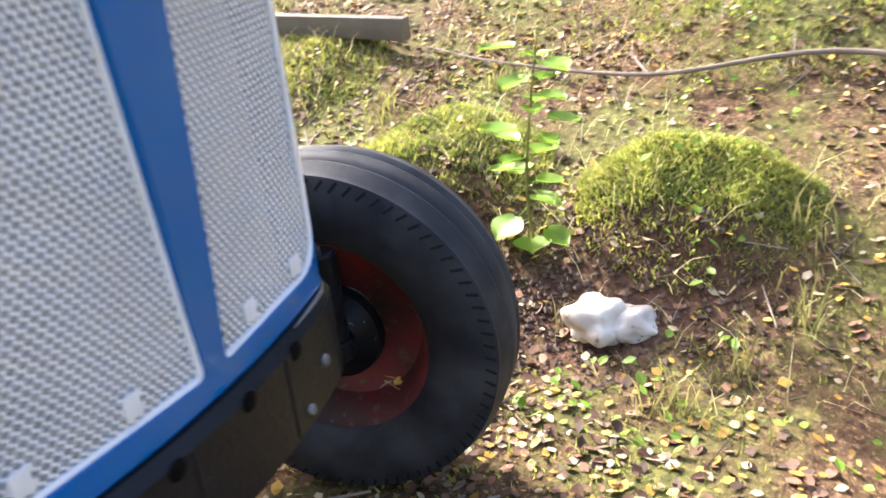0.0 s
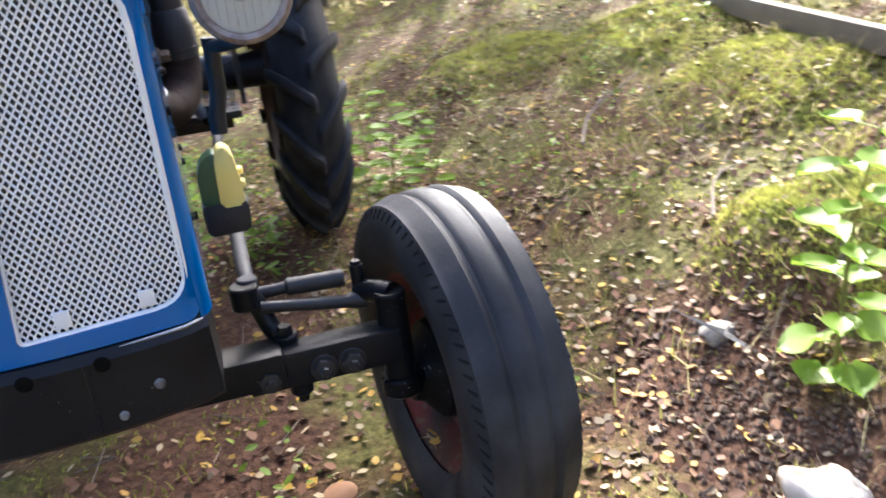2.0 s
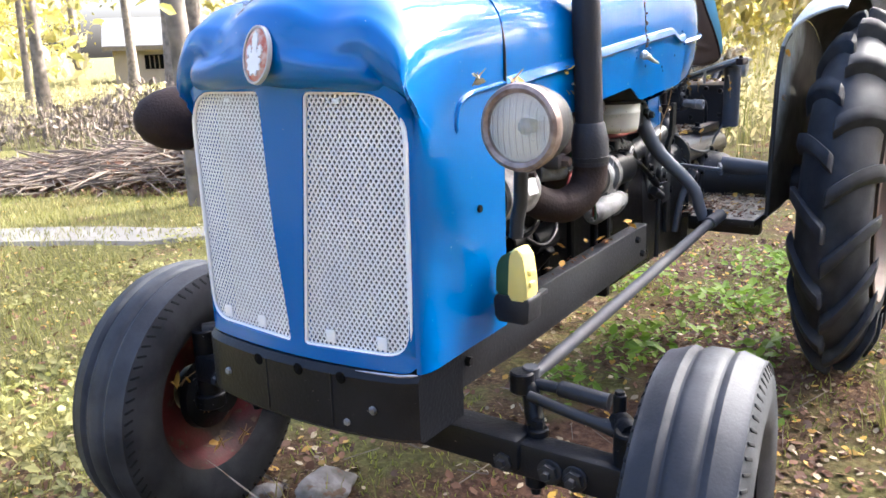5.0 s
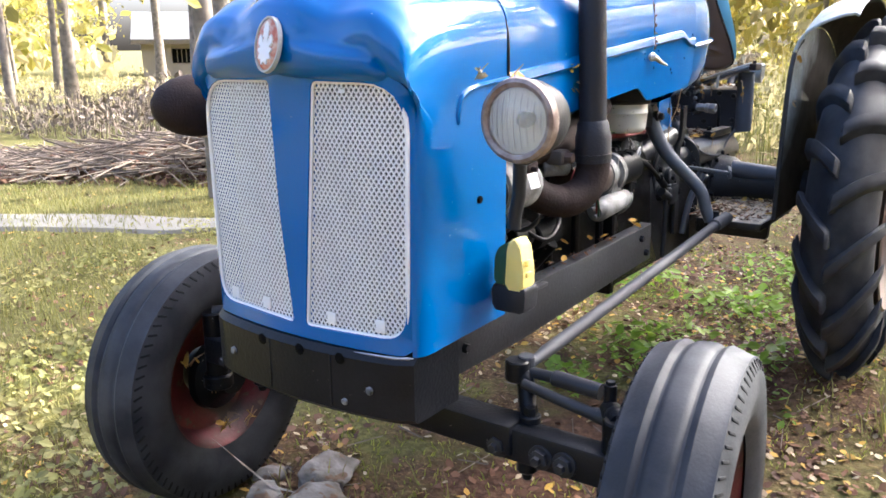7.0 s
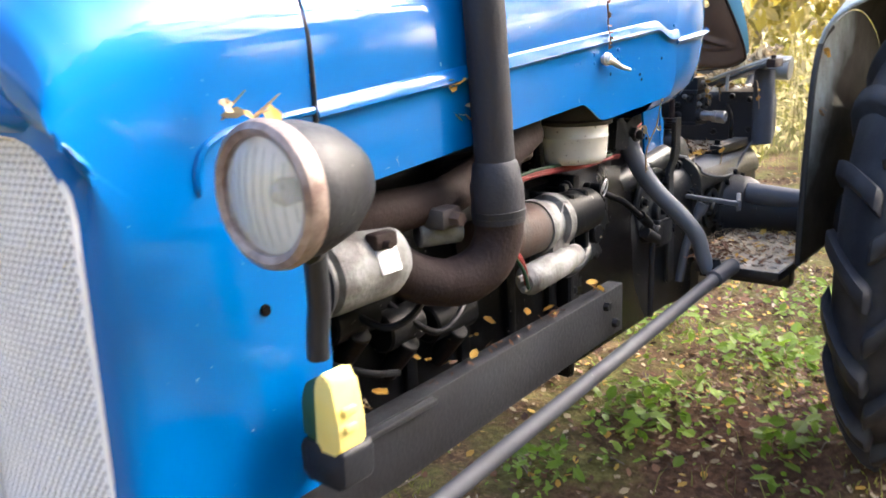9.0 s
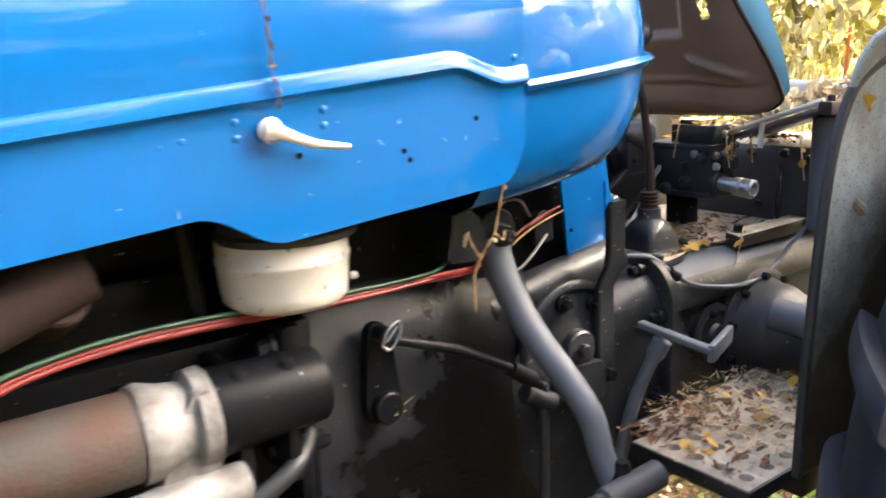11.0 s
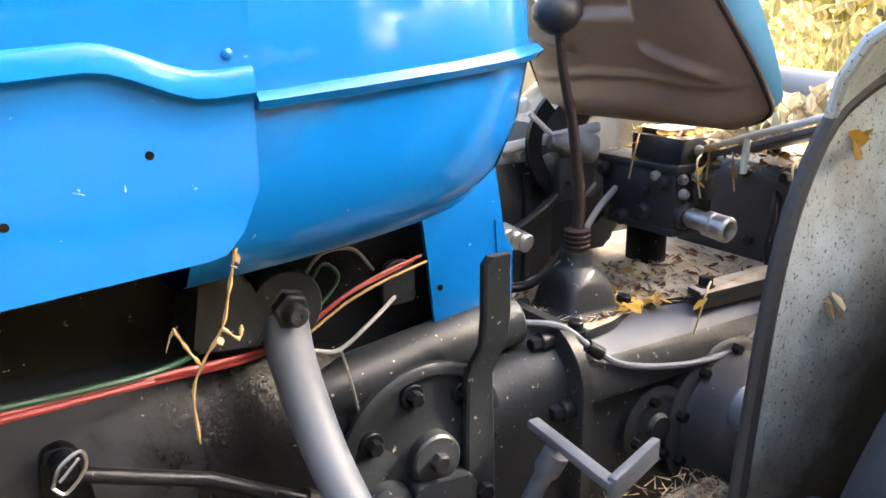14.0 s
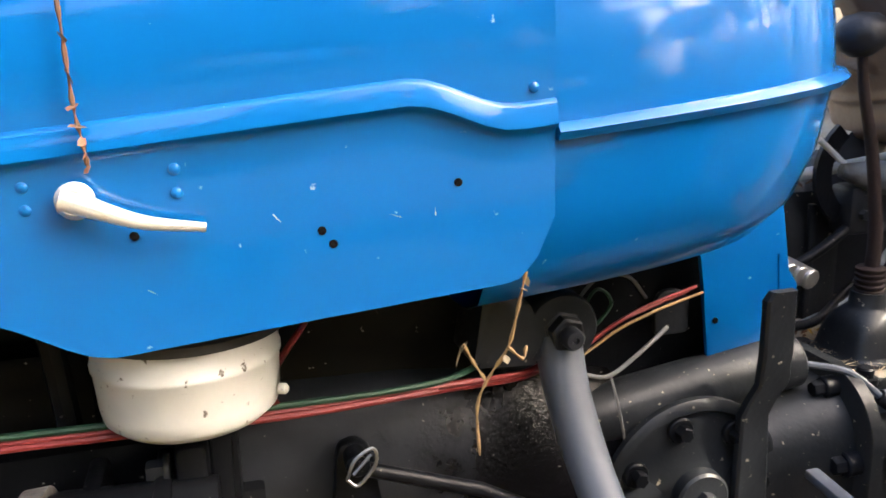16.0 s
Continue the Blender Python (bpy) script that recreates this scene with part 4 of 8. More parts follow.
def build_headlight(sgn):
    c = Vector((sgn * 0.415, 0.150, 1.131))
    lamp = new("headlight")
    lamp.parent = tractor
    turned = Matrix.Rotation(radians(158), 4, "Z") if sgn < 0 else Matrix()
    lamp.matrix_local = pose(*c) @ turned @ Matrix.Scale(0.89, 4)
    lamp["label"] = "round headlight with pitted chrome rim"
    bm = bmesh.new()
    lathe(bm, (0, 0, 0), (0, 1, 0), [(0.076, 0.0), (0.079, 0.015), (0.078, 0.045), (0.068, 0.085), (0.048, 0.118), (0.022, 0.135), (0, 0.139)], 40)
    part("lamp_bowl", bm, DULL if sgn > 0 else RUST, lamp, "dull lamp bowl")
    bm = bmesh.new()
    lathe(bm, (0, 0, 0), (0, -1, 0), [(0.072, -0.012), (0.082, -0.012), (0.084, 0.0), (0.081, 0.010), (0.074, 0.014), (0.066, 0.010), (0.064, 0.002), (0.072, -0.012)], 48)
    part("lamp_rim", bm, CHROME, lamp, "pitted chrome rim")
    bm = bmesh.new()
    lathe(bm, (0, 0, 0), (0, -1, 0), [(0, -0.050), (0.025, -0.046), (0.05, -0.030), (0.066, -0.004), (0.067, 0.0)], 40)
    part("reflector", bm, REFLECTOR, lamp)
    bm = bmesh.new()
    lathe(bm, (0, 0, 0), (0, -1, 0), [(0, -0.05), (0.014, -0.045), (0.017, -0.02), (0.010, -0.008), (0, -0.004)], 18)
    part("bulb", bm, STEEL, lamp)
    bm = bmesh.new()
    lathe(bm, (0, 0, 0), (0, -1, 0), [(0, 0.022), (0.02, 0.020), (0.045, 0.014), (0.066, 0.006), (0.066, 0.003), (0.045, 0.011), (0.02, 0.017), (0, 0.019)], 40)
    lens = part("lens", bm, LENSGLASS, lamp, "ribbed clear lamp glass")
    lens.visible_shadow = False
    for k in range(-4, 5):
        x = k * 0.0136
        h = math.sqrt(max(0.060 ** 2 - x * x, 0)) * 0.9
        if h > 0.01:
            bm = bmesh.new()
            sweep(bm, [(x, -(0.0195 - 3.2 * (x * x + z * z)), z) for z in [h * (j / 5 - 1) for j in range(11)]], 0.0009, 5)
            part("lens_rib", bm, LENSGLASS, lamp).visible_shadow = False
    if sgn < 0:
        for z in (0.034, 0.018, 0.002):
            bm = bmesh.new()
            sweep(bm, [(math.sqrt(max((0.0805 - 0.0010 * k * k) ** 2 - z * z, 0)), 0.012 + 0.009 * k, z) for k in range(5)], 0.0017, 6)
            part("louvre_edge", bm, ALU, lamp)
    bm = bmesh.new()
    sweep(bm, curve_pts([(0, 0.05, -0.075), (-sgn * 0.03, 0.085, -0.085), (-sgn * 0.062, 0.11, -0.09)]), 0.014, 12)
    sweep(bm, [(-sgn * 0.062, 0.115, -0.075), (-sgn * 0.066, 0.118, -0.17), (-sgn * 0.076, 0.12, -0.21), (-sgn * 0.079, 0.12, -0.245)], 0.0155, 12)
    part("lamp_post", bm, DULL, lamp, "black upright lamp post").matrix_local = turned.inverted()


def build_bottle():
    can = thing("plastic_canister", "yellow and green plastic canister wedged beside the frame rail", "canister", at=(0.328, 0.290, 0.737))
    bm = bmesh.new()
    prism(bm, rounded([(-0.052, 0.0), (0.052, 0.0), (0.056, 0.062), (-0.056, 0.062)], 0.012, 4), 1, -0.032, 0.034, 0.006)
    part("base_cup", bm, DULL, can, "dark grey holder cup")
    bm = bmesh.new()
    prism(bm, rounded([(-0.052, 0.058), (0.012, 0.058), (0.010, 0.150), (-0.002, 0.166), (-0.036, 0.150), (-0.050, 0.125)], 0.012, 4), 1, -0.026, 0.030, 0.008)
    part("bottle_body", bm, BOTTLE, can, "dark green plastic body")
    bm = bmesh.new()
    prism(bm, rounded([(-0.010, 0.054), (0.050, 0.054), (0.050, 0.100), (0.036, 0.168), (0.008, 0.176), (-0.004, 0.150)], 0.012, 4), 1, -0.034, 0.022, 0.008)
    cup = part("yellow_shell", bm, YELLOW, can, "bright yellow moulded shell")
    for z in (0.086, 0.112):
        bm = bmesh.new()
        box(bm, (0.042, -0.024, z), (0.058, 0.004, z + 0.013), 0.004)
        part("moulded_tab", bm, YELLOW, cup)
    can.scale = (0.70, 0.80, 0.87)


def build_hood():
    bm = bmesh.new()
    rows = []
    n = 76
    for k in range(n + 1):
        y = 0.350 + (1.492 - 0.350) * k / n
        w = 0.271 - 0.021 * smooth01(0.35, 1.2, y)
        fore, aft = 1.081 + 0.0845 * (y - 0.35), 1.104 + 0.080 * (y - 1.17)
        zb = fore + (aft - fore) * smooth01(1.05, 1.15, y)
        zb += 0.050 * max((y - 1.452) / 0.040, 0) ** 2.2
        zt = 1.400 + hood_slope(y)
        zs = 1.208 + 0.088 * (y - 0.51) - 0.030 * smooth01(1.37, 1.46, y)
        half = []
        for j in range(6):
            half.append((w, zb + (zs - 0.018 - zb) * j / 5))
        half += [(w + 0.0015, zs - 0.0140), (w + 0.0068, zs - 0.0112), (w + 0.0086, zs - 0.0097), (w + 0.0084, zs - 0.0080), (w + 0.0046, zs + 0.0062), (w + 0.0040, zs + 0.0074), (w + 0.0026, zs + 0.0088), (w, zs + 0.0102)]
        drop = 0.125 + 0.035 * smooth01(0.35, 0.85, y)
        zc = zt - drop
        half.append((w, zs + 0.5 * (zc - zs)))
        for j in range(10):
            a = j / 9 * math.pi / 2
            half.append((w - 0.175 + 0.175 * math.cos(a) ** 0.9, zc + drop * math.sin(a) ** 0.9))
        half += [((w - 0.175) * (1 - j / 4), zt + 0.014 * math.sin(j / 4 * math.pi / 2)) for j in range(1, 5)]
        rows.append(full_row(half, lambda x, y=y: y))
    loft(bm, rows)
    thicken(bm, 0.003)
    hood = part("hood", bm, BLUE, tractor, "glossy blue bonnet with a pressed side bead", smooth=45)
    for sgn in (-1, 1):
        for y, z in ((1.411, 1.213), (1.303, 1.184), (1.311, 1.173), (1.170, 1.192)):
            bm = bmesh.new()
            cyl(bm, (sgn * 0.2495, y, z), (sgn * 0.2508, y, z), 0.0034, 12)
            part("screw_hole", bm, DARKGAP, hood)
        for y, z in ((1.202, 1.238), (1.202, 1.221), (1.102, 1.232), (1.102, 1.216), (1.024, 1.214), (1.046, 1.218), (1.474, 1.283)):
            bm = bmesh.new()
            lathe(bm, (sgn * 0.2495, y, z), (sgn, 0, 0), [(0.0046, 0), (0.0040, 0.002), (0.002, 0.0032), (0, 0.0035)], 12)
            part("rivet", bm, BLUE, hood)
        # pull handle of the side catch
        bm = bmesh.new()
        lathe(bm, (sgn * 0.250, 1.136, 1.222), (sgn, 0, 0), [(0.008, 0), (0.008, 0.004), (0.0125, 0.006), (0.0135, 0.010), (0.0115, 0.012), (0.0115, 0.015), (0.009, 0.018), (0, 0.019)], 24)
        pts = curve_pts([(sgn * 0.261, 1.130, 1.224), (sgn * 0.267, 1.150, 1.216), (sgn * 0.269, 1.180, 1.205), (sgn * 0.268, 1.220, 1.198)], 5)
        sweep(bm, pts, [0.0110 - 0.0075 * (i / (len(pts) - 1)) ** 0.6 for i in range(len(pts))], 12)
        part("catch_handle", bm, POLISHED, hood, "bright metal tapering catch handle")
    bm = bmesh.new()
    pts = [(0.19, 0.349, 1.376), (0.23, 0.349, 1.352), (0.262, 0.349, 1.31), (0.2735, 0.349, 1.25), (0.2735, 0.349, 1.10)]
    sweep(bm, curve_pts(pts, 4), 0.0028, 6)
    part("seam_strip", bm, RUBBERTRIM, hood)


def build_tank():
    """Fuel tank behind the bonnet: a bulging body with a joint flange round it."""
    cx, y0, y1 = 0.0, 1.360, 1.872
    bm = bmesh.new()
    def plan(t, z_scale):
        """Half width and end of the plan, as a squarish oval from the bonnet's edge back."""
        a = t * math.pi / 2
        return (0.243 * math.cos(a) ** 0.55, y0 + 0.16 + (y1 - y0 - 0.16) * math.sin(a) ** 0.80)
    def loop(scale, z, lift, shrink):
        pts = []
        for s in (1, -1):
            seq = []
            seq.append((0.243 * scale, 1.44))
            seq.append((0.243 * scale, 1.47))
            for k in range(13):
                x, y = plan(k / 12, 1)
                seq.append((x * scale, y0 + (y - y0) * shrink))
            pts += [(s * x, y, z + lift * (y - 1.49)) for x, y in (seq if s == 1 else seq[::-1][1:])]
        return pts
    zs = 1.243
    rows = []
    for z, sc, sh in ((1.078, 0.50, 0.68), (1.083, 0.68, 0.77), (1.098, 0.83, 0.85), (1.130, 0.935, 0.908), (1.178, 0.985, 0.948), (1.232, 1.0, 0.970)):
        rows.append(loop(sc, z, 0.085, sh))
    lower = rows
    upper = [loop(sc, z, 0.085, sh) for z, sc, sh in ((1.254, 1.0, 0.975), (1.30, 0.995, 0.968), (1.345, 0.975, 0.952), (1.385, 0.93, 0.925), (1.418, 0.85, 0.89), (1.440, 0.72, 0.81), (1.452, 0.50, 0.66), (1.456, 0.2, 0.4))]
    rings = [[bm.verts.new(p) for p in r] for r in lower + upper]
    for a, b in zip(rings, rings[1:]):
        for k in range(len(a) - 1):
            bm.faces.new((a[k], a[k + 1], b[k + 1], b[k]))
    bm.faces.new(rings[0])
    bm.faces.new(rings[-1][::-1])
    tank = part("fuel_tank", bm, BLUE, tractor, "bulging blue fuel tank with a joint flange", smooth=50)
    bm = bmesh.new()
    line = [(x, y + 0.002, z) for x, y, z in loop(1.008, 1.246, 0.085, 0.980) if y >= 1.49]
    line = [(line[0][0], 1.4945, 1.2465)] + line + [(line[-1][0], 1.4945, 1.2465)]
    rows = []
    for p in line:
        d = Vector((p[0], (p[1] - 1.62) if p[1] > 1.62 else 0, 0)).normalized() * 0.011
        o = Vector(p)
        rows.append([o + d * -0.6 + Vector((0, 0, 0.008)), o + d * 0.5 + Vector((0, 0, 0.0065)), o + d + Vector((0, 0, 0.001)), o + d * 0.6 + Vector((0, 0, -0.006)), o + d * -0.6 + Vector((0, 0, -0.006))])
    rings = loft(bm, rows)
    bm.faces.new(rings[0])
    bm.faces.new(rings[-1][::-1])
    part("joint_flange", bm, BLUE, tank, smooth=50)
    # steering column housing above the tank's end
    bm = bmesh.new()
    lathe(bm, (0, 1.74, 1.40), (0, 0.25, 1), [(0.10, 0), (0.085, 0.05), (0.06, 0.09), (0.04, 0.13), (0.025, 0.16), (0.022, 0.30), (0, 0.30)], 28)
    part("column_cowl", bm, BLUE, tank, "blue steering column cowl")
    # blue support bracket under the tank
    bm = bmesh.new()
    outline = rounded([(1.752, 1.135), (1.862, 1.165), (1.888, 1.02), (1.876, 0.952), (1.862, 0.944), (1.779, 0.932), (1.768, 1.03)], [0.005, 0.005, 0.01, 0.02, 0.01, 0.005, 0.005], 4)
    prism(bm, outline, 0, 0.036, 0.042, 0.001)
    bracket = part("tank_bracket", bm, BLUE, tractor, "flat blue tank bracket")
    bm = bmesh.new()
    prism(bm, [(1.868, 1.06), (1.896, 1.02), (1.895, 0.955), (1.876, 0.952)], 0, 0.034, 0.044)
    part("bracket_fold", bm, BLUE, bracket)
    bm = bmesh.new()
    cyl(bm, (0.0415, 1.786, 0.985), (0.0435, 1.786, 0.985), 0.004, 10)
    part("bolt_hole", bm, DARKGAP, bracket)


build_nose()
build_radiator()
build_bumper()
build_rails()
build_front_axle()
for side in (1, -1):
    build_front_wheel(side)
    build_rear_wheel(side)
    build_fender(side)
    build_headlight(side)
build_bottle()
build_hood()
build_tank()


# ---- engine, gearbox and controls ----
def build_engine():
    bm = bmesh.new()
    box(bm, (-0.115, 0.40, 0.52), (0.105, 1.22, 0.965), 0.012)
    engine = part("engine_block", bm, OILY, tractor, "oily black engine block")
    # head and cover oversized, rear box added, to fill the dark behind
    for name, lo, hi in (("cylinder_head", (-0.12, 0.42, 0.965), (0.085, 1.10, 1.055)), ("valve_cover", (-0.20, 0.42, 1.05), (0.055, 1.36, 1.22)), ("rear_filler_box", (-0.20, 1.22, 0.86), (0.035, 1.60, 1.075))):
        bm = bmesh.new()
        box(bm, lo, hi, 0.012)
        part(name, bm, OILY, engine)
    # box added to keep the view through the bay dark
    bm = bmesh.new()
    box(bm, (-0.235, 0.45, 0.68), (-0.20, 1.72, 1.13), 0.01)
    part("far_side_filler", bm, OILY, engine)
    for y in (0.50, 0.66, 0.82, 0.98, 1.14):
        bm = bmesh.new()
        box(bm, (0.10, y, 0.60), (0.118, y + 0.03, 0.94), 0.004)
        part("casting_rib", bm, OILY, engine)
    # bell housing and clutch housing behind the engine
    bm = bmesh.new()
    rings = []
    for y, k in ((1.21, 1.0), (1.25, 1.0), (1.40, 0.985), (1.50, 0.95), (1.58, 0.88), (1.64, 0.84), (1.665, 0.82)):
        ring = []
        for i in range(25):
            q = math.pi * i / 24
            ring.append(bm.verts.new((-0.014 + 0.122 * k * math.copysign(abs(math.cos(q)) ** 0.62, math.cos(q)), y, 0.66 + 0.325 * k * math.sin(q) ** 0.72)))
        ring += [bm.verts.new((-0.13, y, 0.50)), bm.verts.new((0.10, y, 0.50))]
        rings.append(ring)
    for r0, r1 in zip(rings, rings[1:]):
        for i in range(len(r0)):
            bm.faces.new((r0[i], r0[(i + 1) % len(r0)], r1[(i + 1) % len(r0)], r1[i]))
    bm.faces.new(rings[0])
    bm.faces.new(rings[-1][::-1])
    housing = part("clutch_housing", bm, HOUSING, tractor, "smooth oily black clutch housing")
    # raised flange that joins engine and housing
    bm = bmesh.new()
    prism(bm, rounded([(1.195, 0.50), (1.225, 0.50), (1.225, 0.975), (1.195, 0.975)], 0.006, 3), 0, -0.15, 0.135, 0.006)
    for z in (0.60, 0.70, 0.80, 0.90):
        hexbolt(bm, (0.12, 1.225, z), (0, 1, 0), 0.013, 0.02)
    part("joint_flange", bm, OILY, housing)
    # clutch shaft lever with a spring clip, and its rod
    bm = bmesh.new()
    prism(bm, rounded([(1.305, 0.79), (1.37, 0.79), (1.350, 0.935), (1.318, 0.940)], [0.03, 0.03, 0.016, 0.016], 5), 0, 0.104, 0.120, 0.003)
    cyl(bm, (0.10, 1.338, 0.815), (0.135, 1.338, 0.815), 0.024, 16)
    cyl(bm, (0.10, 1.334, 0.925), (0.145, 1.334, 0.925), 0.012, 12)
    lever = part("release_lever", bm, OILY, tractor, "black clutch release lever")
    bm = bmesh.new()
    sweep(bm, curve_pts([(0.148, 1.322, 0.915), (0.150, 1.330, 0.935), (0.150, 1.348, 0.945), (0.150, 1.350, 0.928), (0.150, 1.332, 0.908), (0.148, 1.322, 0.915)], 4), 0.0018, 6)
    sweep(bm, [(0.149, 1.328, 0.920), (0.149, 1.346, 0.938)], 0.0016, 6)
    part("spring_clip", bm, STEEL, lever, "bright spring clip")
    bm = bmesh.new()
    sweep(bm, [(0.135, 1.345, 0.915), (0.135, 1.46, 0.872), (0.138, 1.56, 0.815), (0.140, 1.62, 0.77)], 0.0075, 10)
    sweep(bm, [(0.138, 1.555, 0.818), (0.140, 1.60, 0.787)], 0.013, 10)
    part("clutch_rod", bm, BLACK, lever)
    bm = bmesh.new()
    sweep(bm, [(0.14, 1.622, 0.775), (0.14, 1.620, 0.60), (0.14, 1.616, 0.53)], 0.0085, 10)
    cyl(bm, (0.135, 1.585, 0.768), (0.142, 1.640, 0.738), 0.016, 14)
    part("upright_rod", bm, DULL, lever)
    # manifold and upright exhaust
    bm = bmesh.new()
    sweep(bm, curve_pts([(0.175, 0.44, 1.015), (0.20, 0.52, 1.022), (0.205, 0.68, 1.022), (0.20, 0.84, 1.062), (0.19, 0.955, 1.10)]), 0.034, 16)
    manifold = part("exhaust_manifold", bm, RUST, tractor, "rust-brown exhaust manifold")
    for y in (0.46, 0.62, 0.80, 0.93):
        bm = bmesh.new()
        cyl(bm, (0.10, y, 1.0 + 0.12 * max(y - 0.65, 0)), (0.20, y, 1.02 + 0.2 * max(y - 0.65, 0)), 0.028, 14)
        part("port", bm, RUST, manifold)
    bm = bmesh.new()
    sweep(bm, curve_pts([(0.185, 0.470, 1.010), (0.205, 0.520, 0.955), (0.232, 0.570, 0.915), (0.262, 0.625, 0.900), (0.286, 0.674, 0.918), (0.296, 0.699, 0.960), (0.297, 0.702, 1.01)]), [0.036] * 6 + [0.038] * 12 + [0.040] * 19, 20)
    part("exhaust_elbow", bm, RUST, manifold, "dark rusty exhaust elbow")
    bm = bmesh.new()
    lathe(bm, (0.297, 0.702, 0.985), (-0.02, -0.045, 1), [(0.030, 0), (0.043, 0.002), (0.043, 0.062), (0.040, 0.070), (0.0365, 0.095), (0.032, 0.100), (0.0315, 1.05), (0.027, 1.05), (0.027, 0.01)], 28)
    stack = part("exhaust_pipe", bm, PIPE, tractor, "dark upright exhaust pipe")
    bm = bmesh.new()
    lathe(bm, (0.297, 0.702, 0.995), (-0.02, -0.045, 1), [(0.041, 0.0), (0.044, 0.002), (0.044, 0.012), (0.041, 0.014)], 28)
    part("pipe_clamp", bm, DULL, stack)
    bm = bmesh.new()
    box(bm, (0.215, 0.600, 0.985), (0.265, 0.650, 1.020), 0.008)
    hexbolt(bm, (0.262, 0.625, 1.002), (1, 0, 0), 0.013, 0.02)
    part("manifold_clamp", bm, STARTER, stack, "rusty clamp bolt")
    # starter motor and its solenoid
    bm = bmesh.new()
    lathe(bm, (0.175, 0.80, 0.905), (0, 1, 0), [(0, 0), (0.046, 0), (0.051, 0.006), (0.051, 0.185), (0, 0.185)], 30)
    starter = part("starter_motor", bm, STARTER, tractor, "rusty starter motor")
    bm = bmesh.new()
    lathe(bm, (0.175, 0.985, 0.905), (0, 1, 0), [(0, 0), (0.054, 0), (0.056, 0.012), (0.050, 0.03), (0.046, 0.055), (0.057, 0.060), (0.058, 0.080), (0, 0.080)], 30)
    prism(bm, rounded([(0.99, 0.82), (1.065, 0.82), (1.065, 0.945), (1.045, 0.955), (1.01, 0.90)], 0.012, 4), 0, 0.165, 0.215, 0.006)
    part("drive_end_bracket", bm, ALU, starter, "pale cast end bracket")
    bm = bmesh.new()
    lathe(bm, (0.175, 1.065, 0.905), (0, 1, 0), [(0, 0), (0.050, 0), (0.052, 0.01), (0.046, 0.14), (0, 0.14)], 26)
    for q in (1.09, 1.15):
        box(bm, (0.10, q, 0.80), (0.205, q + 0.018, 0.955), 0.006)
    prism(bm, rounded([(1.165, 0.79), (1.198, 0.79), (1.198, 0.98), (1.170, 0.98)], 0.008, 3), 0, 0.10, 0.165, 0.005)
    part("starter_housing", bm, OILY, starter, "oily black starter housing")
    for x, y, z in ((0.190, 1.090, 0.935), (0.192, 1.090, 0.835), (0.150, 1.165, 0.955), (0.152, 1.165, 0.825)):
        bm = bmesh.new()
        cyl(bm, (x, y, z), (x, y - 0.006, z), 0.016, 16)
        hexbolt(bm, (x, y - 0.005, z), (0, -1, 0), 0.011, 0.016)
        part("flange_bolt", bm, GEARGREY, starter)
    bm = bmesh.new()
    sweep(bm, curve_pts([(0.195, 1.075, 0.792), (0.205, 1.11, 0.800), (0.200, 1.16, 0.822), (0.165, 1.195, 0.838)]), 0.012, 10)
    part("oil_pipe", bm, GEARGREY, starter)
    bm = bmesh.new()
    lathe(bm, (0.215, 0.905, 0.822), (0, 1, 0.06), [(0, -0.01), (0.020, -0.01), (0.026, 0), (0.029, 0.004), (0.029, 0.13), (0.026, 0.135), (0.022, 0.185), (0, 0.185)], 24)
    cyl(bm, (0.215, 0.875, 0.832), (0.215, 0.90, 0.832), 0.006, 10)
    cyl(bm, (0.222, 0.878, 0.812), (0.222, 0.90, 0.812), 0.006, 10)
    part("solenoid", bm, ALU, starter, "light grey solenoid")
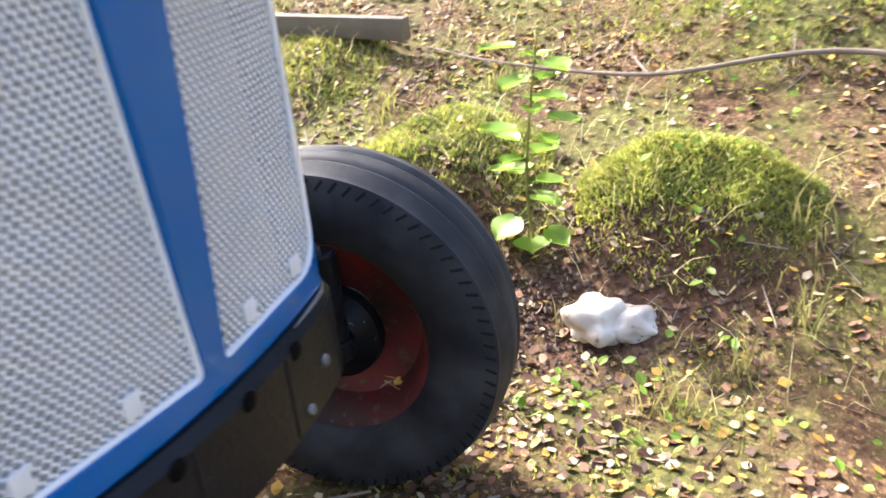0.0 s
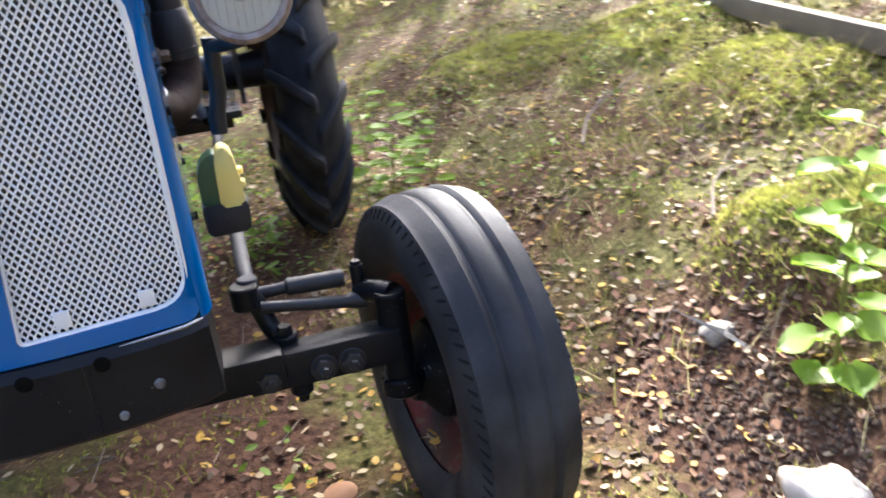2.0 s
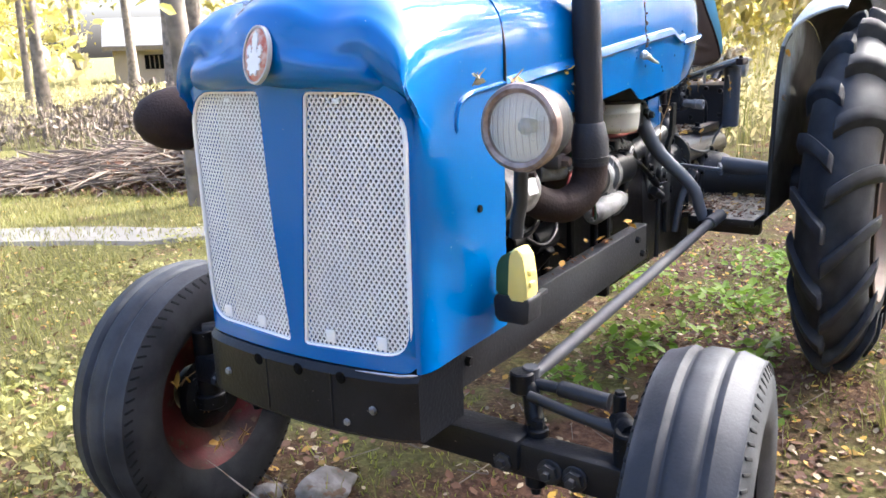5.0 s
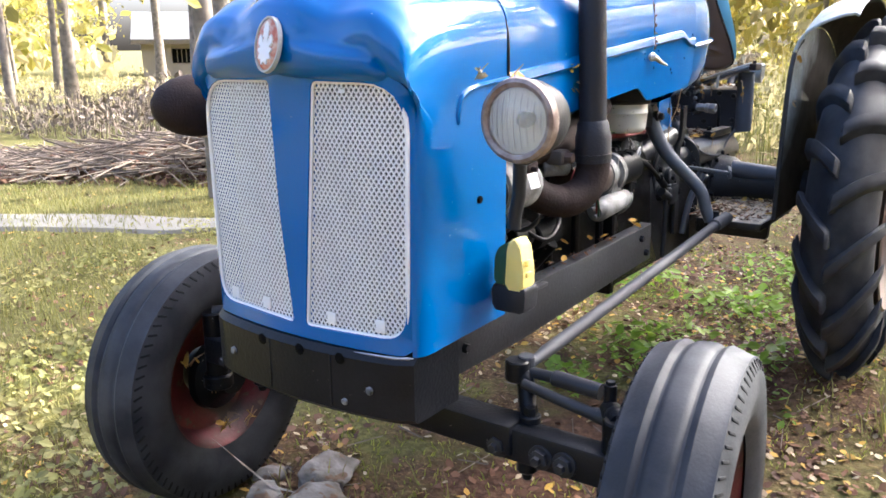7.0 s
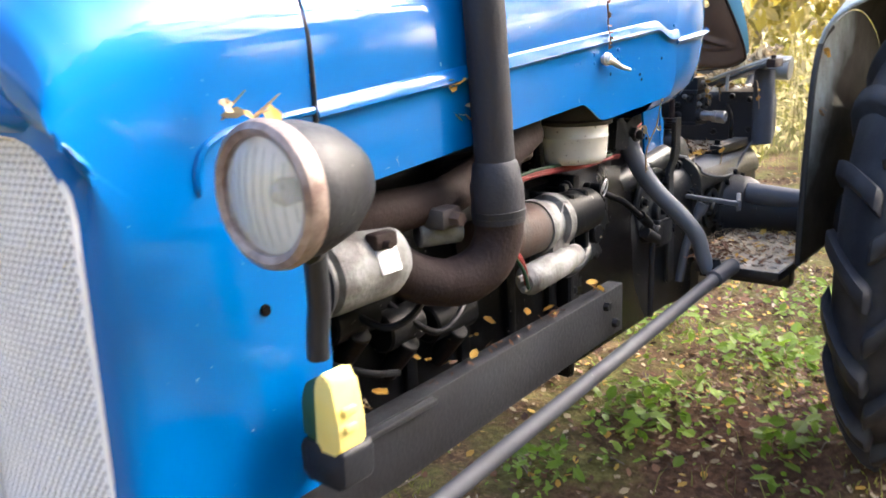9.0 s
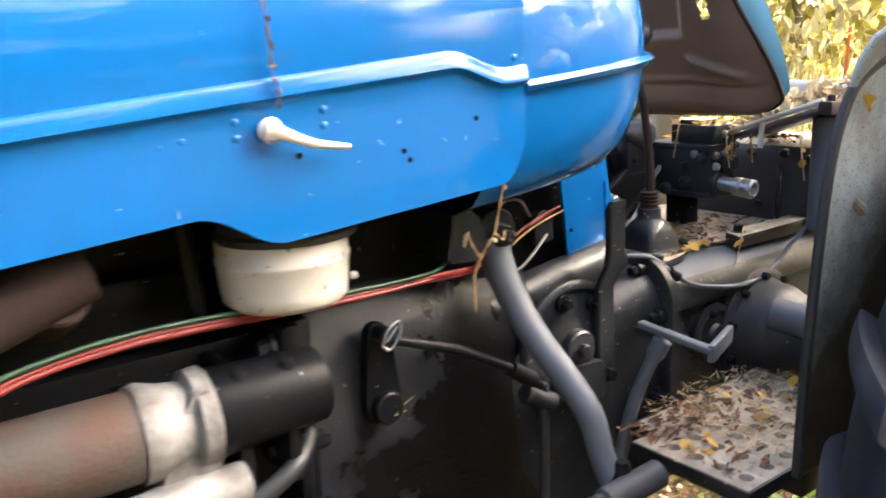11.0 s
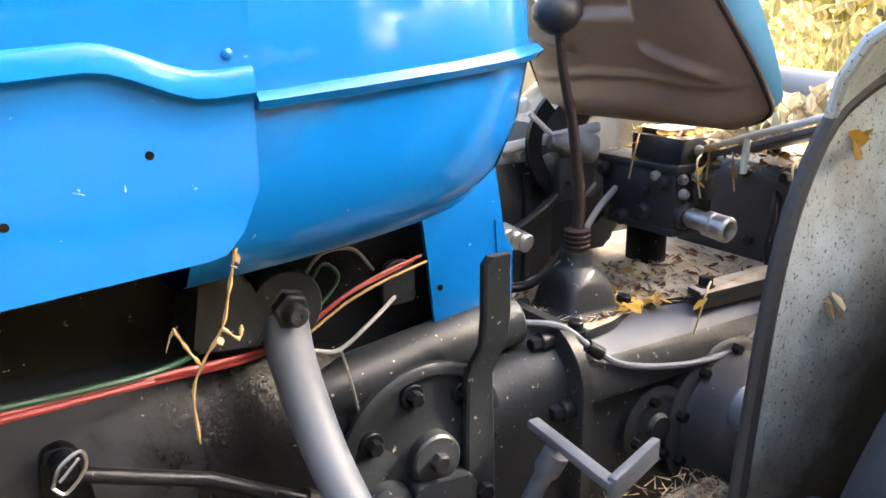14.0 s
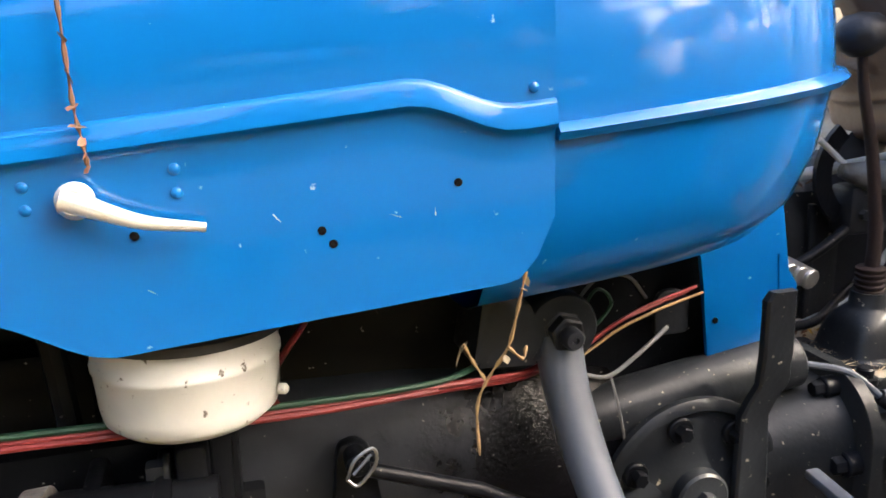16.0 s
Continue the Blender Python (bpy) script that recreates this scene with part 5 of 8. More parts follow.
    for pts, mat in (([(0.226, 0.885, 0.822), (0.238, 0.85, 0.875), (0.222, 0.812, 0.935), (0.205, 0.805, 0.962), (0.188, 0.83, 0.985), (0.172, 0.90, 1.000), (0.165, 1.0, 1.008), (0.158, 1.12, 1.003), (0.145, 1.27, 0.993), (0.122, 1.42, 0.986), (0.095, 1.52, 0.976), (0.04, 1.58, 0.965)], WIRE_RED),
                     ([(0.231, 0.885, 0.815), (0.245, 0.845, 0.865), (0.226, 0.806, 0.930), (0.209, 0.800, 0.958), (0.190, 0.826, 0.992), (0.176, 0.90, 1.008), (0.168, 1.0, 1.015), (0.160, 1.12, 1.010), (0.147, 1.27, 1.000), (0.124, 1.42, 0.992), (0.06, 1.50, 0.985)], WIRE_GREEN),
                     ([(0.222, 0.895, 0.832), (0.232, 0.86, 0.880), (0.217, 0.818, 0.938), (0.202, 0.808, 0.966), (0.184, 0.835, 0.979), (0.168, 0.90, 0.993), (0.161, 1.0, 1.001), (0.154, 1.12, 0.996), (0.141, 1.27, 0.986), (0.118, 1.42, 0.980), (0.092, 1.52, 0.970), (0.04, 1.58, 0.96)], WIRE_RED),
                     ([(0.226, 0.888, 0.826), (0.240, 0.855, 0.870), (0.221, 0.815, 0.932), (0.207, 0.806, 0.960), (0.190, 0.832, 0.981), (0.175, 0.90, 0.996), (0.168, 1.0, 1.004), (0.160, 1.12, 0.999), (0.147, 1.27, 0.989), (0.125, 1.42, 0.983)], WIRE_RED),
                     ([(0.209, 0.802, 0.958), (0.212, 0.765, 0.935), (0.218, 0.735, 0.890), (0.222, 0.70, 0.86)], WIRE_RED),
                     ([(0.209, 0.800, 0.960), (0.222, 0.775, 0.938), (0.222, 0.765, 0.912), (0.215, 0.79, 0.915), (0.208, 0.803, 0.945)], WIRE_GREEN)):
        bm = bmesh.new()
        sweep(bm, curve_pts(pts, 7), 0.0034, 8)
        part("cable", bm, mat, tractor, "cable of the wiring loom")
    bm = bmesh.new()
    lathe(bm, (0.206, 0.804, 0.960), (-0.4, 0.3, 1), [(0.0125, -0.006), (0.014, -0.004), (0.014, 0.004), (0.0125, 0.006)], 14)
    part("loom_tie", bm, PALEGREY, tractor, "pale tape round the wiring loom")
    bm = bmesh.new()
    sweep(bm, curve_pts([(0.045, 1.318, 1.072), (0.068, 1.300, 1.052), (0.106, 1.270, 1.028), (0.128, 1.255, 1.012), (0.150, 1.262, 1.004)], 6), 0.0034, 8)
    part("cable", bm, WIRE_RED, tractor, "red cable running up under the bonnet")
    # dynamo and small fittings
    bm = bmesh.new()
    lathe(bm, (0.205, 0.365, 0.955), (0, 1, 0), [(0, 0), (0.03, 0), (0.052, 0.006), (0.052, 0.016), (0.044, 0.02), (0.056, 0.026), (0.058, 0.035), (0.058, 0.15), (0.05, 0.17), (0, 0.17)], 30)
    dynamo = part("dynamo", bm, ALU, tractor, "pale grey dynamo")
    bm = bmesh.new()
    lathe(bm, (0.205, 0.345, 0.955), (0, 1, 0), [(0.018, 0), (0.060, 0), (0.062, 0.006), (0.050, 0.012), (0.062, 0.018), (0.060, 0.024), (0.018, 0.024)], 30)
    part("pulley", bm, DULL, dynamo, "dark belt pulley")
    bm = bmesh.new()
    box(bm, (0.235, 0.455, 0.985), (0.262, 0.500, 1.010), 0.006)
    cyl(bm, (0.262, 0.470, 0.995), (0.275, 0.470, 0.995), 0.006, 8)
    part("terminal_block", bm, RUST, dynamo)
    bm = bmesh.new()
    box(bm, (0.0570, -0.021, -0.022), (0.0592, 0.021, 0.022), 0.0006, Matrix.Translation((0.205, 0.478, 0.955)) @ Matrix.Rotation(radians(-18), 4, "Y"))
    part("paper_label", bm, MESHWHITE, dynamo, "blank white label")
    bm = bmesh.new()
    sweep(bm, curve_pts([(0.23, 0.55, 0.94), (0.26, 0.58, 0.905), (0.25, 0.63, 0.925), (0.25, 0.68, 0.93)]), 0.0042, 8)
    part("cable", bm, WIRE_RED, tractor, "cable of the wiring loom")
    bm = bmesh.new()
    cyl(bm, (0.21, 0.60, 0.975), (0.245, 0.665, 0.975), 0.021, 14)
    part("pipe_fitting", bm, ALU, tractor, "pale pipe fitting")
    for y0, z0, ln in ((0.46, 0.85, 0.10), (0.58, 0.80, 0.09), (0.70, 0.78, 0.12)):
        bm = bmesh.new()
        cyl(bm, (0.13, y0, z0), (0.13, y0 + ln, z0), 0.035, 18)
        cyl(bm, (0.10, y0 + ln * 0.5, z0 - 0.09), (0.16, y0 + ln * 0.5, z0 - 0.02), 0.02, 12)
        part("engine_accessory", bm, OILY, engine, "oily pump body")
    for pts in ([(0.13, 0.50, 0.87), (0.20, 0.53, 0.84), (0.21, 0.60, 0.86), (0.16, 0.66, 0.90)], [(0.12, 0.62, 0.84), (0.19, 0.66, 0.79), (0.19, 0.74, 0.82), (0.13, 0.80, 0.86)], [(0.12, 0.44, 0.80), (0.18, 0.50, 0.77), (0.17, 0.58, 0.74)]):
        bm = bmesh.new()
        sweep(bm, curve_pts(pts), 0.006, 8)
        part("fuel_pipe", bm, BLACK, engine)
    # upright struts beside the bowl
    bm = bmesh.new()
    sweep(bm, [(0.13, 1.075, 1.13), (0.135, 1.085, 1.0)], 0.011, 8)
    part("strut", bm, OILY, engine)
    # air-cleaner bowl
    bm = bmesh.new()
    lathe(bm, (0.146, 1.190, 0.990), (0, 0, 1), [(0, 0.018), (0.040, 0.015), (0.066, 0.018), (0.075, 0.026), (0.077, 0.038), (0.079, 0.070), (0.0805, 0.072), (0.0805, 0.076), (0.079, 0.078), (0.079, 0.100), (0.078, 0.104), (0, 0.104)], 48)
    bowl = part("air_cleaner_bowl", bm, CREAM, tractor, "cream-white air cleaner bowl")
    bm = bmesh.new()
    lathe(bm, (0.148, 1.195, 1.089), (0, 0, 1), [(0.074, 0), (0.084, 0.0), (0.085, 0.008), (0.08, 0.012), (0.078, 0.06), (0, 0.06)], 40)
    part("bowl_clamp", bm, RUBBERTRIM, bowl, "black clamp ring")
    bm = bmesh.new()
    lathe(bm, (0.178, 1.268, 1.03), (0.4, 0.9, 0), [(0.005, -0.004), (0.005, 0.002), (0.003, 0.004), (0, 0.004)], 12)
    part("bowl_nub", bm, CREAM, bowl)


def build_steering():
    # mounting block, hub with a big nut, and the drop arm
    bm = bmesh.new()
    prism(bm, rounded([(1.462, 0.995), (1.535, 0.990), (1.535, 1.030), (1.516, 1.074), (1.474, 1.072)], [0.006, 0.006, 0.03, 0.022, 0.010], 5), 0, 0.0, 0.112, 0.010)
    part("steering_box", bm, GEARGREY, tractor, "black steering box")
    bm = bmesh.new()
    lathe(bm, (-0.02, 1.562, 1.022), (1, 0, 0), [(0.033, 0), (0.033, 0.095), (0.0395, 0.099), (0.0405, 0.102), (0.0405, 0.122), (0.038, 0.126), (0.022, 0.127), (0, 0.127)], 40)
    hub = part("drop_arm_hub", bm, GEARGREY, tractor, "black drop arm hub")
    bm = bmesh.new()
    lathe(bm, (0.106, 1.562, 1.022), (1, 0, 0), [(0, 0), (0.0225, 0), (0.0225, 0.002), (0.0195, 0.003), (0.0195, 0.016), (0.017, 0.018), (0.0, 0.018)], 6)
    part("hub_nut", bm, GEARGREY, hub)
    bm = bmesh.new()
    lathe(bm, (0.120, 1.562, 1.022), (1, 0, 0), [(0.0115, 0), (0.0115, 0.016), (0.009, 0.019), (0.004, 0.019), (0.003, 0.016), (0, 0.016)], 20)
    part("shaft_end", bm, DULL, hub, "worn shaft end")
    for sgn in (1, -1):
        bm = bmesh.new()
        path = curve_pts([(sgn * 0.094, 1.561, 1.012), (sgn * 0.114, 1.561, 0.968), (sgn * 0.146, 1.566, 0.914), (sgn * 0.184, 1.571, 0.870), (sgn * 0.243, 1.581, 0.814), (sgn * 0.275, 1.587, 0.772), (sgn * 0.290, 1.592, 0.722), (sgn * 0.304, 1.598, 0.684)], 5)
        n = len(path)
        sweep(bm, path, [0.0255 - 0.0065 * min(i / (n * 0.8), 1) for i in range(n)], 16)
        part("drop_arm", bm, SLATE, tractor, "slate-grey curved drop arm")
    bm = bmesh.new()
    cyl(bm, (0.040, 1.58, 0.876), (0.040, 1.90, 0.922), 0.036, 28)
    part("cross_tube", bm, GEARGREY, tractor, "dull grey tube along the gearbox")
    bm = bmesh.new()
    prism(bm, rounded([(1.715, 0.968), (1.760, 0.968), (1.760, 1.012), (1.748, 1.024), (1.724, 1.024), (1.715, 1.012)], 0.008, 3), 0, 0.018, 0.026, 0.001)
    cyl(bm, (0.025, 1.738, 1.010), (0.0275, 1.738, 1.010), 0.004, 10)
    plate = part("lug_plate", bm, GEARGREY, tractor, "small black lug plate")
    # box added to stand for the dark under the tank
    bm = bmesh.new()
    prism(bm, rounded([(1.58, 0.88), (1.86, 0.90), (1.86, 1.06), (1.80, 1.12), (1.58, 1.10)], 0.02, 4), 0, -0.17, 0.0, 0.01)
    part("under_tank_filler", bm, OILY, tractor, "oily black filler box under the tank")
    for pts, mat, r in (([(0.07, 1.60, 0.985), (0.062, 1.65, 1.008), (0.05, 1.70, 1.020), (0.04, 1.76, 1.030)], WIRE_RED, 0.0020), ([(0.07, 1.60, 0.975), (0.062, 1.65, 0.998), (0.055, 1.70, 1.012), (0.04, 1.77, 1.022)], STRAW, 0.0018), ([(0.066, 1.60, 0.979), (0.058, 1.65, 1.004), (0.048, 1.70, 1.015), (0.04, 1.75, 1.026)], WIRE_RED, 0.0018),
                        ([(0.075, 1.60, 0.955), (0.078, 1.63, 0.950), (0.070, 1.67, 0.968), (0.055, 1.715, 0.990)], WIRE_GREY, 0.0026), ([(0.05, 1.60, 1.03), (0.045, 1.63, 1.055), (0.04, 1.67, 1.052), (0.03, 1.70, 1.02)], WIRE_GREY, 0.0022),
                        ([(0.078, 1.632, 0.951), (0.086, 1.640, 0.91), (0.082, 1.65, 0.868)], WIRE_GREY, 0.0018), ([(0.05, 1.60, 1.0), (0.04, 1.63, 1.04), (0.04, 1.65, 1.02), (0.05, 1.61, 0.985)], WIRE_GREEN, 0.002)):
        bm = bmesh.new()
        sweep(bm, curve_pts(pts), r, 8)
        part("cable", bm, mat, tractor, "loose cable under the tank")


def tunnel(bm, sections, bottom=0.50, corner=0.075):
    """A casing along the tractor: a flat top with round shoulders and upright sides, from (along, half width, top, lower half width)."""
    rings = []
    for y, w, top, low in sections:
        half = [(low, bottom), (low, top - corner * 1.16), (low + (w - low) * 0.9, top - corner * 1.06)]
        for k in range(10):
            a = k / 9 * math.pi / 2
            half.append((w - corner + corner * math.cos(a), top - corner + corner * math.sin(a)))
        rings.append([bm.verts.new((x, y, z)) for x, z in half] + [bm.verts.new((-x, y, z)) for x, z in half[::-1]])
    for a, b in zip(rings, rings[1:]):
        for k in range(len(a)):
            bm.faces.new((a[k], a[(k + 1) % len(a)], b[(k + 1) % len(a)], b[k]))
    bm.faces.new(rings[0])
    bm.faces.new(rings[-1][::-1])
    return bm


def build_gearbox():
    bm = bmesh.new()
    tunnel(bm, [(1.60, 0.090, 0.845, 0.090), (1.66, 0.098, 0.862, 0.098), (1.80, 0.100, 0.868, 0.100), (1.86, 0.108, 0.878, 0.108), (1.90, 0.117, 0.890, 0.117), (1.94, 0.122, 0.896, 0.122)])
    front = part("gearbox", bm, GEARGREY, tractor, "oily black gearbox casing")
    bm = bmesh.new()
    tunnel(bm, [(1.955, 0.122, 0.889, 0.104), (2.20, 0.124, 0.889, 0.104), (2.50, 0.124, 0.889, 0.104), (2.54, 0.11, 0.875, 0.10)])
    # upward faces in slate grey, lighter than the black casting
    top_coat(part("casing_shoulder", bm, GEARGREY, front), SLATE)
    # cast flange round the joint
    bm = bmesh.new()
    tunnel(bm, [(1.936, 0.140, 0.914, 0.140), (1.939, 0.144, 0.918, 0.144), (1.955, 0.144, 0.918, 0.144), (1.958, 0.140, 0.914, 0.140)], corner=0.085)
    part("casing_flange", bm, GEARGREY, front, "raised black casing flange")
    for x, y, z, r in ((0.121, 1.918, 0.812, 0.0115), (0.075, 1.918, 0.893, 0.010), (0.122, 1.918, 0.66, 0.0115)):
        bm = bmesh.new()
        cyl(bm, (x, 1.938, z), (x, y, z), r * 1.35, 14)
        hexbolt(bm, (x, y, z), (0, -1, 0), r, 0.014)
        part("flange_bolt", bm, BLACK, front)
    bm = bmesh.new()
    prism(bm, rounded([(0.086, 0.875), (0.108, 0.860), (0.104, 0.800), (0.090, 0.800)], 0.004, 3), 1, 1.926, 1.936, 0.001)
    part("casing_rib", bm, GEARGREY, front)
    # top cover strewn with litter
    bm = bmesh.new()
    prism(bm, rounded([(-0.27, 1.985), (0.060, 1.962), (0.088, 1.985), (0.078, 2.05), (0.045, 2.12), (0.058, 2.20), (0.085, 2.30), (0.085, 2.47), (-0.29, 2.47)], 0.02, 4), 2, 0.884, 0.898, 0.005)
    top = top_coat(part("gearbox_cover", bm, GEARGREY, tractor, "black gearbox top cover under grey dust and leaves"), DUSTY)
    for x, y, z in ((0.034, 2.109, 0.896), (0.076, 1.980, 0.896), (-0.03, 1.972, 0.896), (-0.11, 2.0, 0.896)):
        bm = bmesh.new()
        lathe(bm, (x, y, z), (0, 0, 1), [(0.016, -0.004), (0.016, 0.003), (0.011, 0.004), (0.011, 0.014), (0.009, 0.016), (0, 0.016)], 12)
        part("bolt_head", bm, OILY, top)
    bm = bmesh.new()
    prism(bm, rounded([(0.058, 2.215), (0.100, 2.200), (0.103, 2.36), (0.10, 2.46), (0.050, 2.46)], 0.006, 3), 2, 0.888, 0.914, 0.004)
    block = top_coat(part("cover_plate", bm, GEARGREY, top), DUSTY)
    bm = bmesh.new()
    lathe(bm, (0.076, 2.236, 0.912), (0, 0, 1), [(0.015, 0), (0.015, 0.003), (0.0105, 0.004), (0.0105, 0.016), (0.008, 0.018), (0, 0.018)], 6)
    part("bolt_head", bm, OILY, block)
    # round side cover with a hub nut
    bm = bmesh.new()
    lathe(bm, (0.080, 1.735, 0.796), (1, 0, 0), [(0, 0), (0.112, 0), (0.116, 0.004), (0.116, 0.012), (0.110, 0.017), (0.103, 0.017), (0.098, 0.010), (0.062, 0.012), (0.040, 0.018), (0.034, 0.020), (0.033, 0.034), (0.030, 0.037), (0, 0.037)], 56)
    cover = part("side_cover", bm, GEARGREY, tractor, "round black side cover")
    bm = bmesh.new()
    lathe(bm, (0.116, 1.735, 0.796), (1, 0, 0), [(0, 0), (0.0125, 0), (0.0125, 0.011), (0.010, 0.013), (0, 0.013)], 6)
    part("hub_nut", bm, DULL, cover)
    for k in range(7):
        a = radians(2 + 51.4 * k)
        bm = bmesh.new()
        c = (0.090, 1.735 + 0.084 * math.cos(a), 0.796 + 0.084 * math.sin(a))
        cyl(bm, c, (c[0] + 0.008, c[1], c[2]), 0.016, 14)
        hexbolt(bm, (c[0] + 0.008, c[1], c[2]), (1, 0, 0), 0.010, 0.012)
        part("cover_bolt", bm, OILY, cover)
    bm = bmesh.new()
    prism(bm, rounded([(1.70, 0.70), (1.785, 0.70), (1.785, 0.768), (1.70, 0.775)], 0.012, 4), 0, 0.095, 0.125, 0.006)
    lathe(bm, (0.09, 1.672, 0.748), (1, 0, 0), [(0.034, 0), (0.030, 0.022), (0.021, 0.028), (0.021, 0.045), (0.016, 0.050), (0, 0.050)], 20)
    part("cover_bracket", bm, GEARGREY, cover)
    # gear lever with a cast turret, a rubber boot and a round knob
    lever = new("gear_lever")
    lever.parent = tractor
    lever["label"] = "long gear lever with a round black knob"
    bm = bmesh.new()
    rings = []
    for r, z, p in ((0.060, 0.893, 0.5), (0.060, 0.899, 0.5), (0.051, 0.902, 0.42), (0.048, 0.909, 0.40), (0.0445, 0.925, 0.42), (0.040, 0.941, 0.50), (0.034, 0.953, 0.65), (0.027, 0.961, 0.85), (0.0235, 0.966, 1.0), (0.0225, 0.984, 1.0)):
        ring = []
        for k in range(36):
            a = k * math.tau / 36
            ring.append(bm.verts.new((0.005 + r * math.copysign(abs(math.cos(a)) ** p, math.cos(a)), 2.040 + r * math.copysign(abs(math.sin(a)) ** p, math.sin(a)), z)))
        rings.append(ring)
    for a, b in zip(rings, rings[1:]):
        for k in range(36):
            bm.faces.new((a[k], a[(k + 1) % 36], b[(k + 1) % 36], b[k]))
    bm.faces.new(rings[-1])
    part("turret", bm, GEARGREY, lever, "black cast lever turret", smooth=50)
    bm = bmesh.new()
    pr = []
    for k in range(5):
        pr += [(0.0165, 0.980 + k * 0.0075), (0.0190, 0.983 + k * 0.0075), (0.0190, 0.985 + k * 0.0075), (0.0162, 0.987 + k * 0.0075)]
    lathe(bm, (0.005, 2.04, 0.0), (0, 0, 1), [(0, 0.975)] + pr + [(0, 1.018)], 24)
    part("bellows", bm, RUST, lever, "ribbed brown bellows")
    bm = bmesh.new()
    pts = curve_pts([(0.005, 2.04, 1.00), (0.004, 2.042, 1.06), (0.002, 2.028, 1.16), (0.0, 2.008, 1.24), (0.0, 1.999, 1.29)])
    n = len(pts)
    sweep(bm, pts, [0.0095 - 0.0036 * i / (n - 1) for i in range(n)], 12)
    part("lever_rod", bm, RUST, lever, "brown lever rod")
    bm = bmesh.new()
    lathe(bm, (0.0, 1.998, 1.285), (0, -0.1, 1), [(0, 0), (0.012, 0.001), (0.026, 0.010), (0.034, 0.024), (0.032, 0.038), (0.020, 0.050), (0, 0.054)], 28)
    part("knob", bm, DULL, lever, "smooth dark grey knob")
    # flat hand lever with a step in it
    bm = bmesh.new()
    path = [(0.116, 1.822, 1.040, 0.015), (0.116, 1.818, 1.030, 0.019), (0.115, 1.819, 0.965, 0.0195), (0.112, 1.818, 0.928, 0.0195), (0.108, 1.808, 0.908, 0.0185), (0.107, 1.800, 0.890, 0.0185), (0.108, 1.800, 0.80, 0.021), (0.110, 1.800, 0.70, 0.022), (0.112, 1.80, 0.58, 0.022)]
    rings = []
    for x, y, z, w in path:
        rings.append([bm.verts.new((x + 0.006, y - w * 0.86, z)), bm.verts.new((x + 0.006, y + w * 0.86, z)), bm.verts.new((x + 0.003, y + w, z)), bm.verts.new((x - 0.006, y + w, z)), bm.verts.new((x - 0.006, y - w, z)), bm.verts.new((x + 0.003, y - w, z))])
    for a, b in zip(rings, rings[1:]):
        for k in range(6):
            bm.faces.new((a[k], a[(k + 1) % 6], b[(k + 1) % 6], b[k]))
    bm.faces.new(rings[0])
    bm.faces.new(rings[-1][::-1])
    flat = part("flat_lever", bm, GEARGREY, tractor, "flat black hand lever", smooth=30)
    bm = bmesh.new()
    hexbolt(bm, (0.116, 1.800, 0.735), (1, 0, 0), 0.013, 0.012)
    part("lever_bolt", bm, OILY, flat)
    # pedal: a cross bar with an upturned end plate on a curved arm
    pedal = new("pedal")
    pedal.parent = tractor
    pedal["label"] = "grey bent foot pedal"
    bm = bmesh.new()
    sweep(bm, curve_pts([(0.180, 1.866, 0.798), (0.162, 1.850, 0.745), (0.148, 1.830, 0.680), (0.140, 1.805, 0.58)]), [0.017] * 4 + [0.012] * 15, 10)
    part("pedal_arm", bm, SLATE, pedal)
    bm = bmesh.new()
    for a, b, wide, tall in (((0.128, 1.868, 0.815), (0.284, 1.862, 0.806), 0.009, 0.006), ((0.282, 1.858, 0.802), (0.243, 1.968, 0.802), 0.006, 0.015)):
        a, b = Vector(a), Vector(b)
        m = Matrix.Translation((a + b) / 2) @ (b - a).to_track_quat("Y", "Z").to_matrix().to_4x4()
        ln = (b - a).length / 2
        box(bm, (-wide, -ln, -tall), (wide, ln, tall), 0.003, m)
    part("pedal_pad", bm, SLATE, pedal)
    # rear axle trumpet with its bolted flange
    for sgn in (1, -1):
        bm = bmesh.new()
        lathe(bm, (sgn * 0.095, 2.252, 0.712), (sgn, 0, 0), [(0, 0), (0.125, 0), (0.130, 0.004), (0.130, 0.026), (0.124, 0.032), (0.110, 0.034), (0.105, 0.046), (0.102, 0.075), (0.092, 0.098), (0.078, 0.112), (0.072, 0.14), (0.068, 0.40), (0.074, 0.50), (0, 0.50)], 56)
        axle = part("axle_trumpet", bm, DULL, tractor, "dark grey rear axle trumpet")
        for k in range(10):
            a = k * math.tau / 10 + 0.32
            bm = bmesh.new()
            hexbolt(bm, (sgn * 0.126, 2.252 + 0.116 * math.cos(a), 0.712 + 0.116 * math.sin(a)), (sgn, 0, 0), 0.009, 0.013)
            part("flange_bolt", bm, OILY, axle)
    bm = bmesh.new()
    lathe(bm, (0.098, 2.104, 0.736), (1, 0, 0), [(0, 0), (0.060, 0), (0.062, 0.004), (0.062, 0.018), (0.052, 0.022), (0.046, 0.022), (0.040, 0.018), (0.022, 0.022), (0.018, 0.030), (0, 0.030)], 36)
    shaft_lid = part("shaft_cover", bm, GEARGREY, tractor, "small round shaft cover")
    for k in range(4):
        a = k * math.tau / 4 + 0.28
        bm = bmesh.new()
        hexbolt(bm, (0.116, 2.104 + 0.046 * math.cos(a), 0.736 + 0.046 * math.sin(a)), (1, 0, 0), 0.008, 0.014)
        part("cover_bolt", bm, OILY, shaft_lid)
    # cable along the gearbox's shoulder
    bm = bmesh.new()
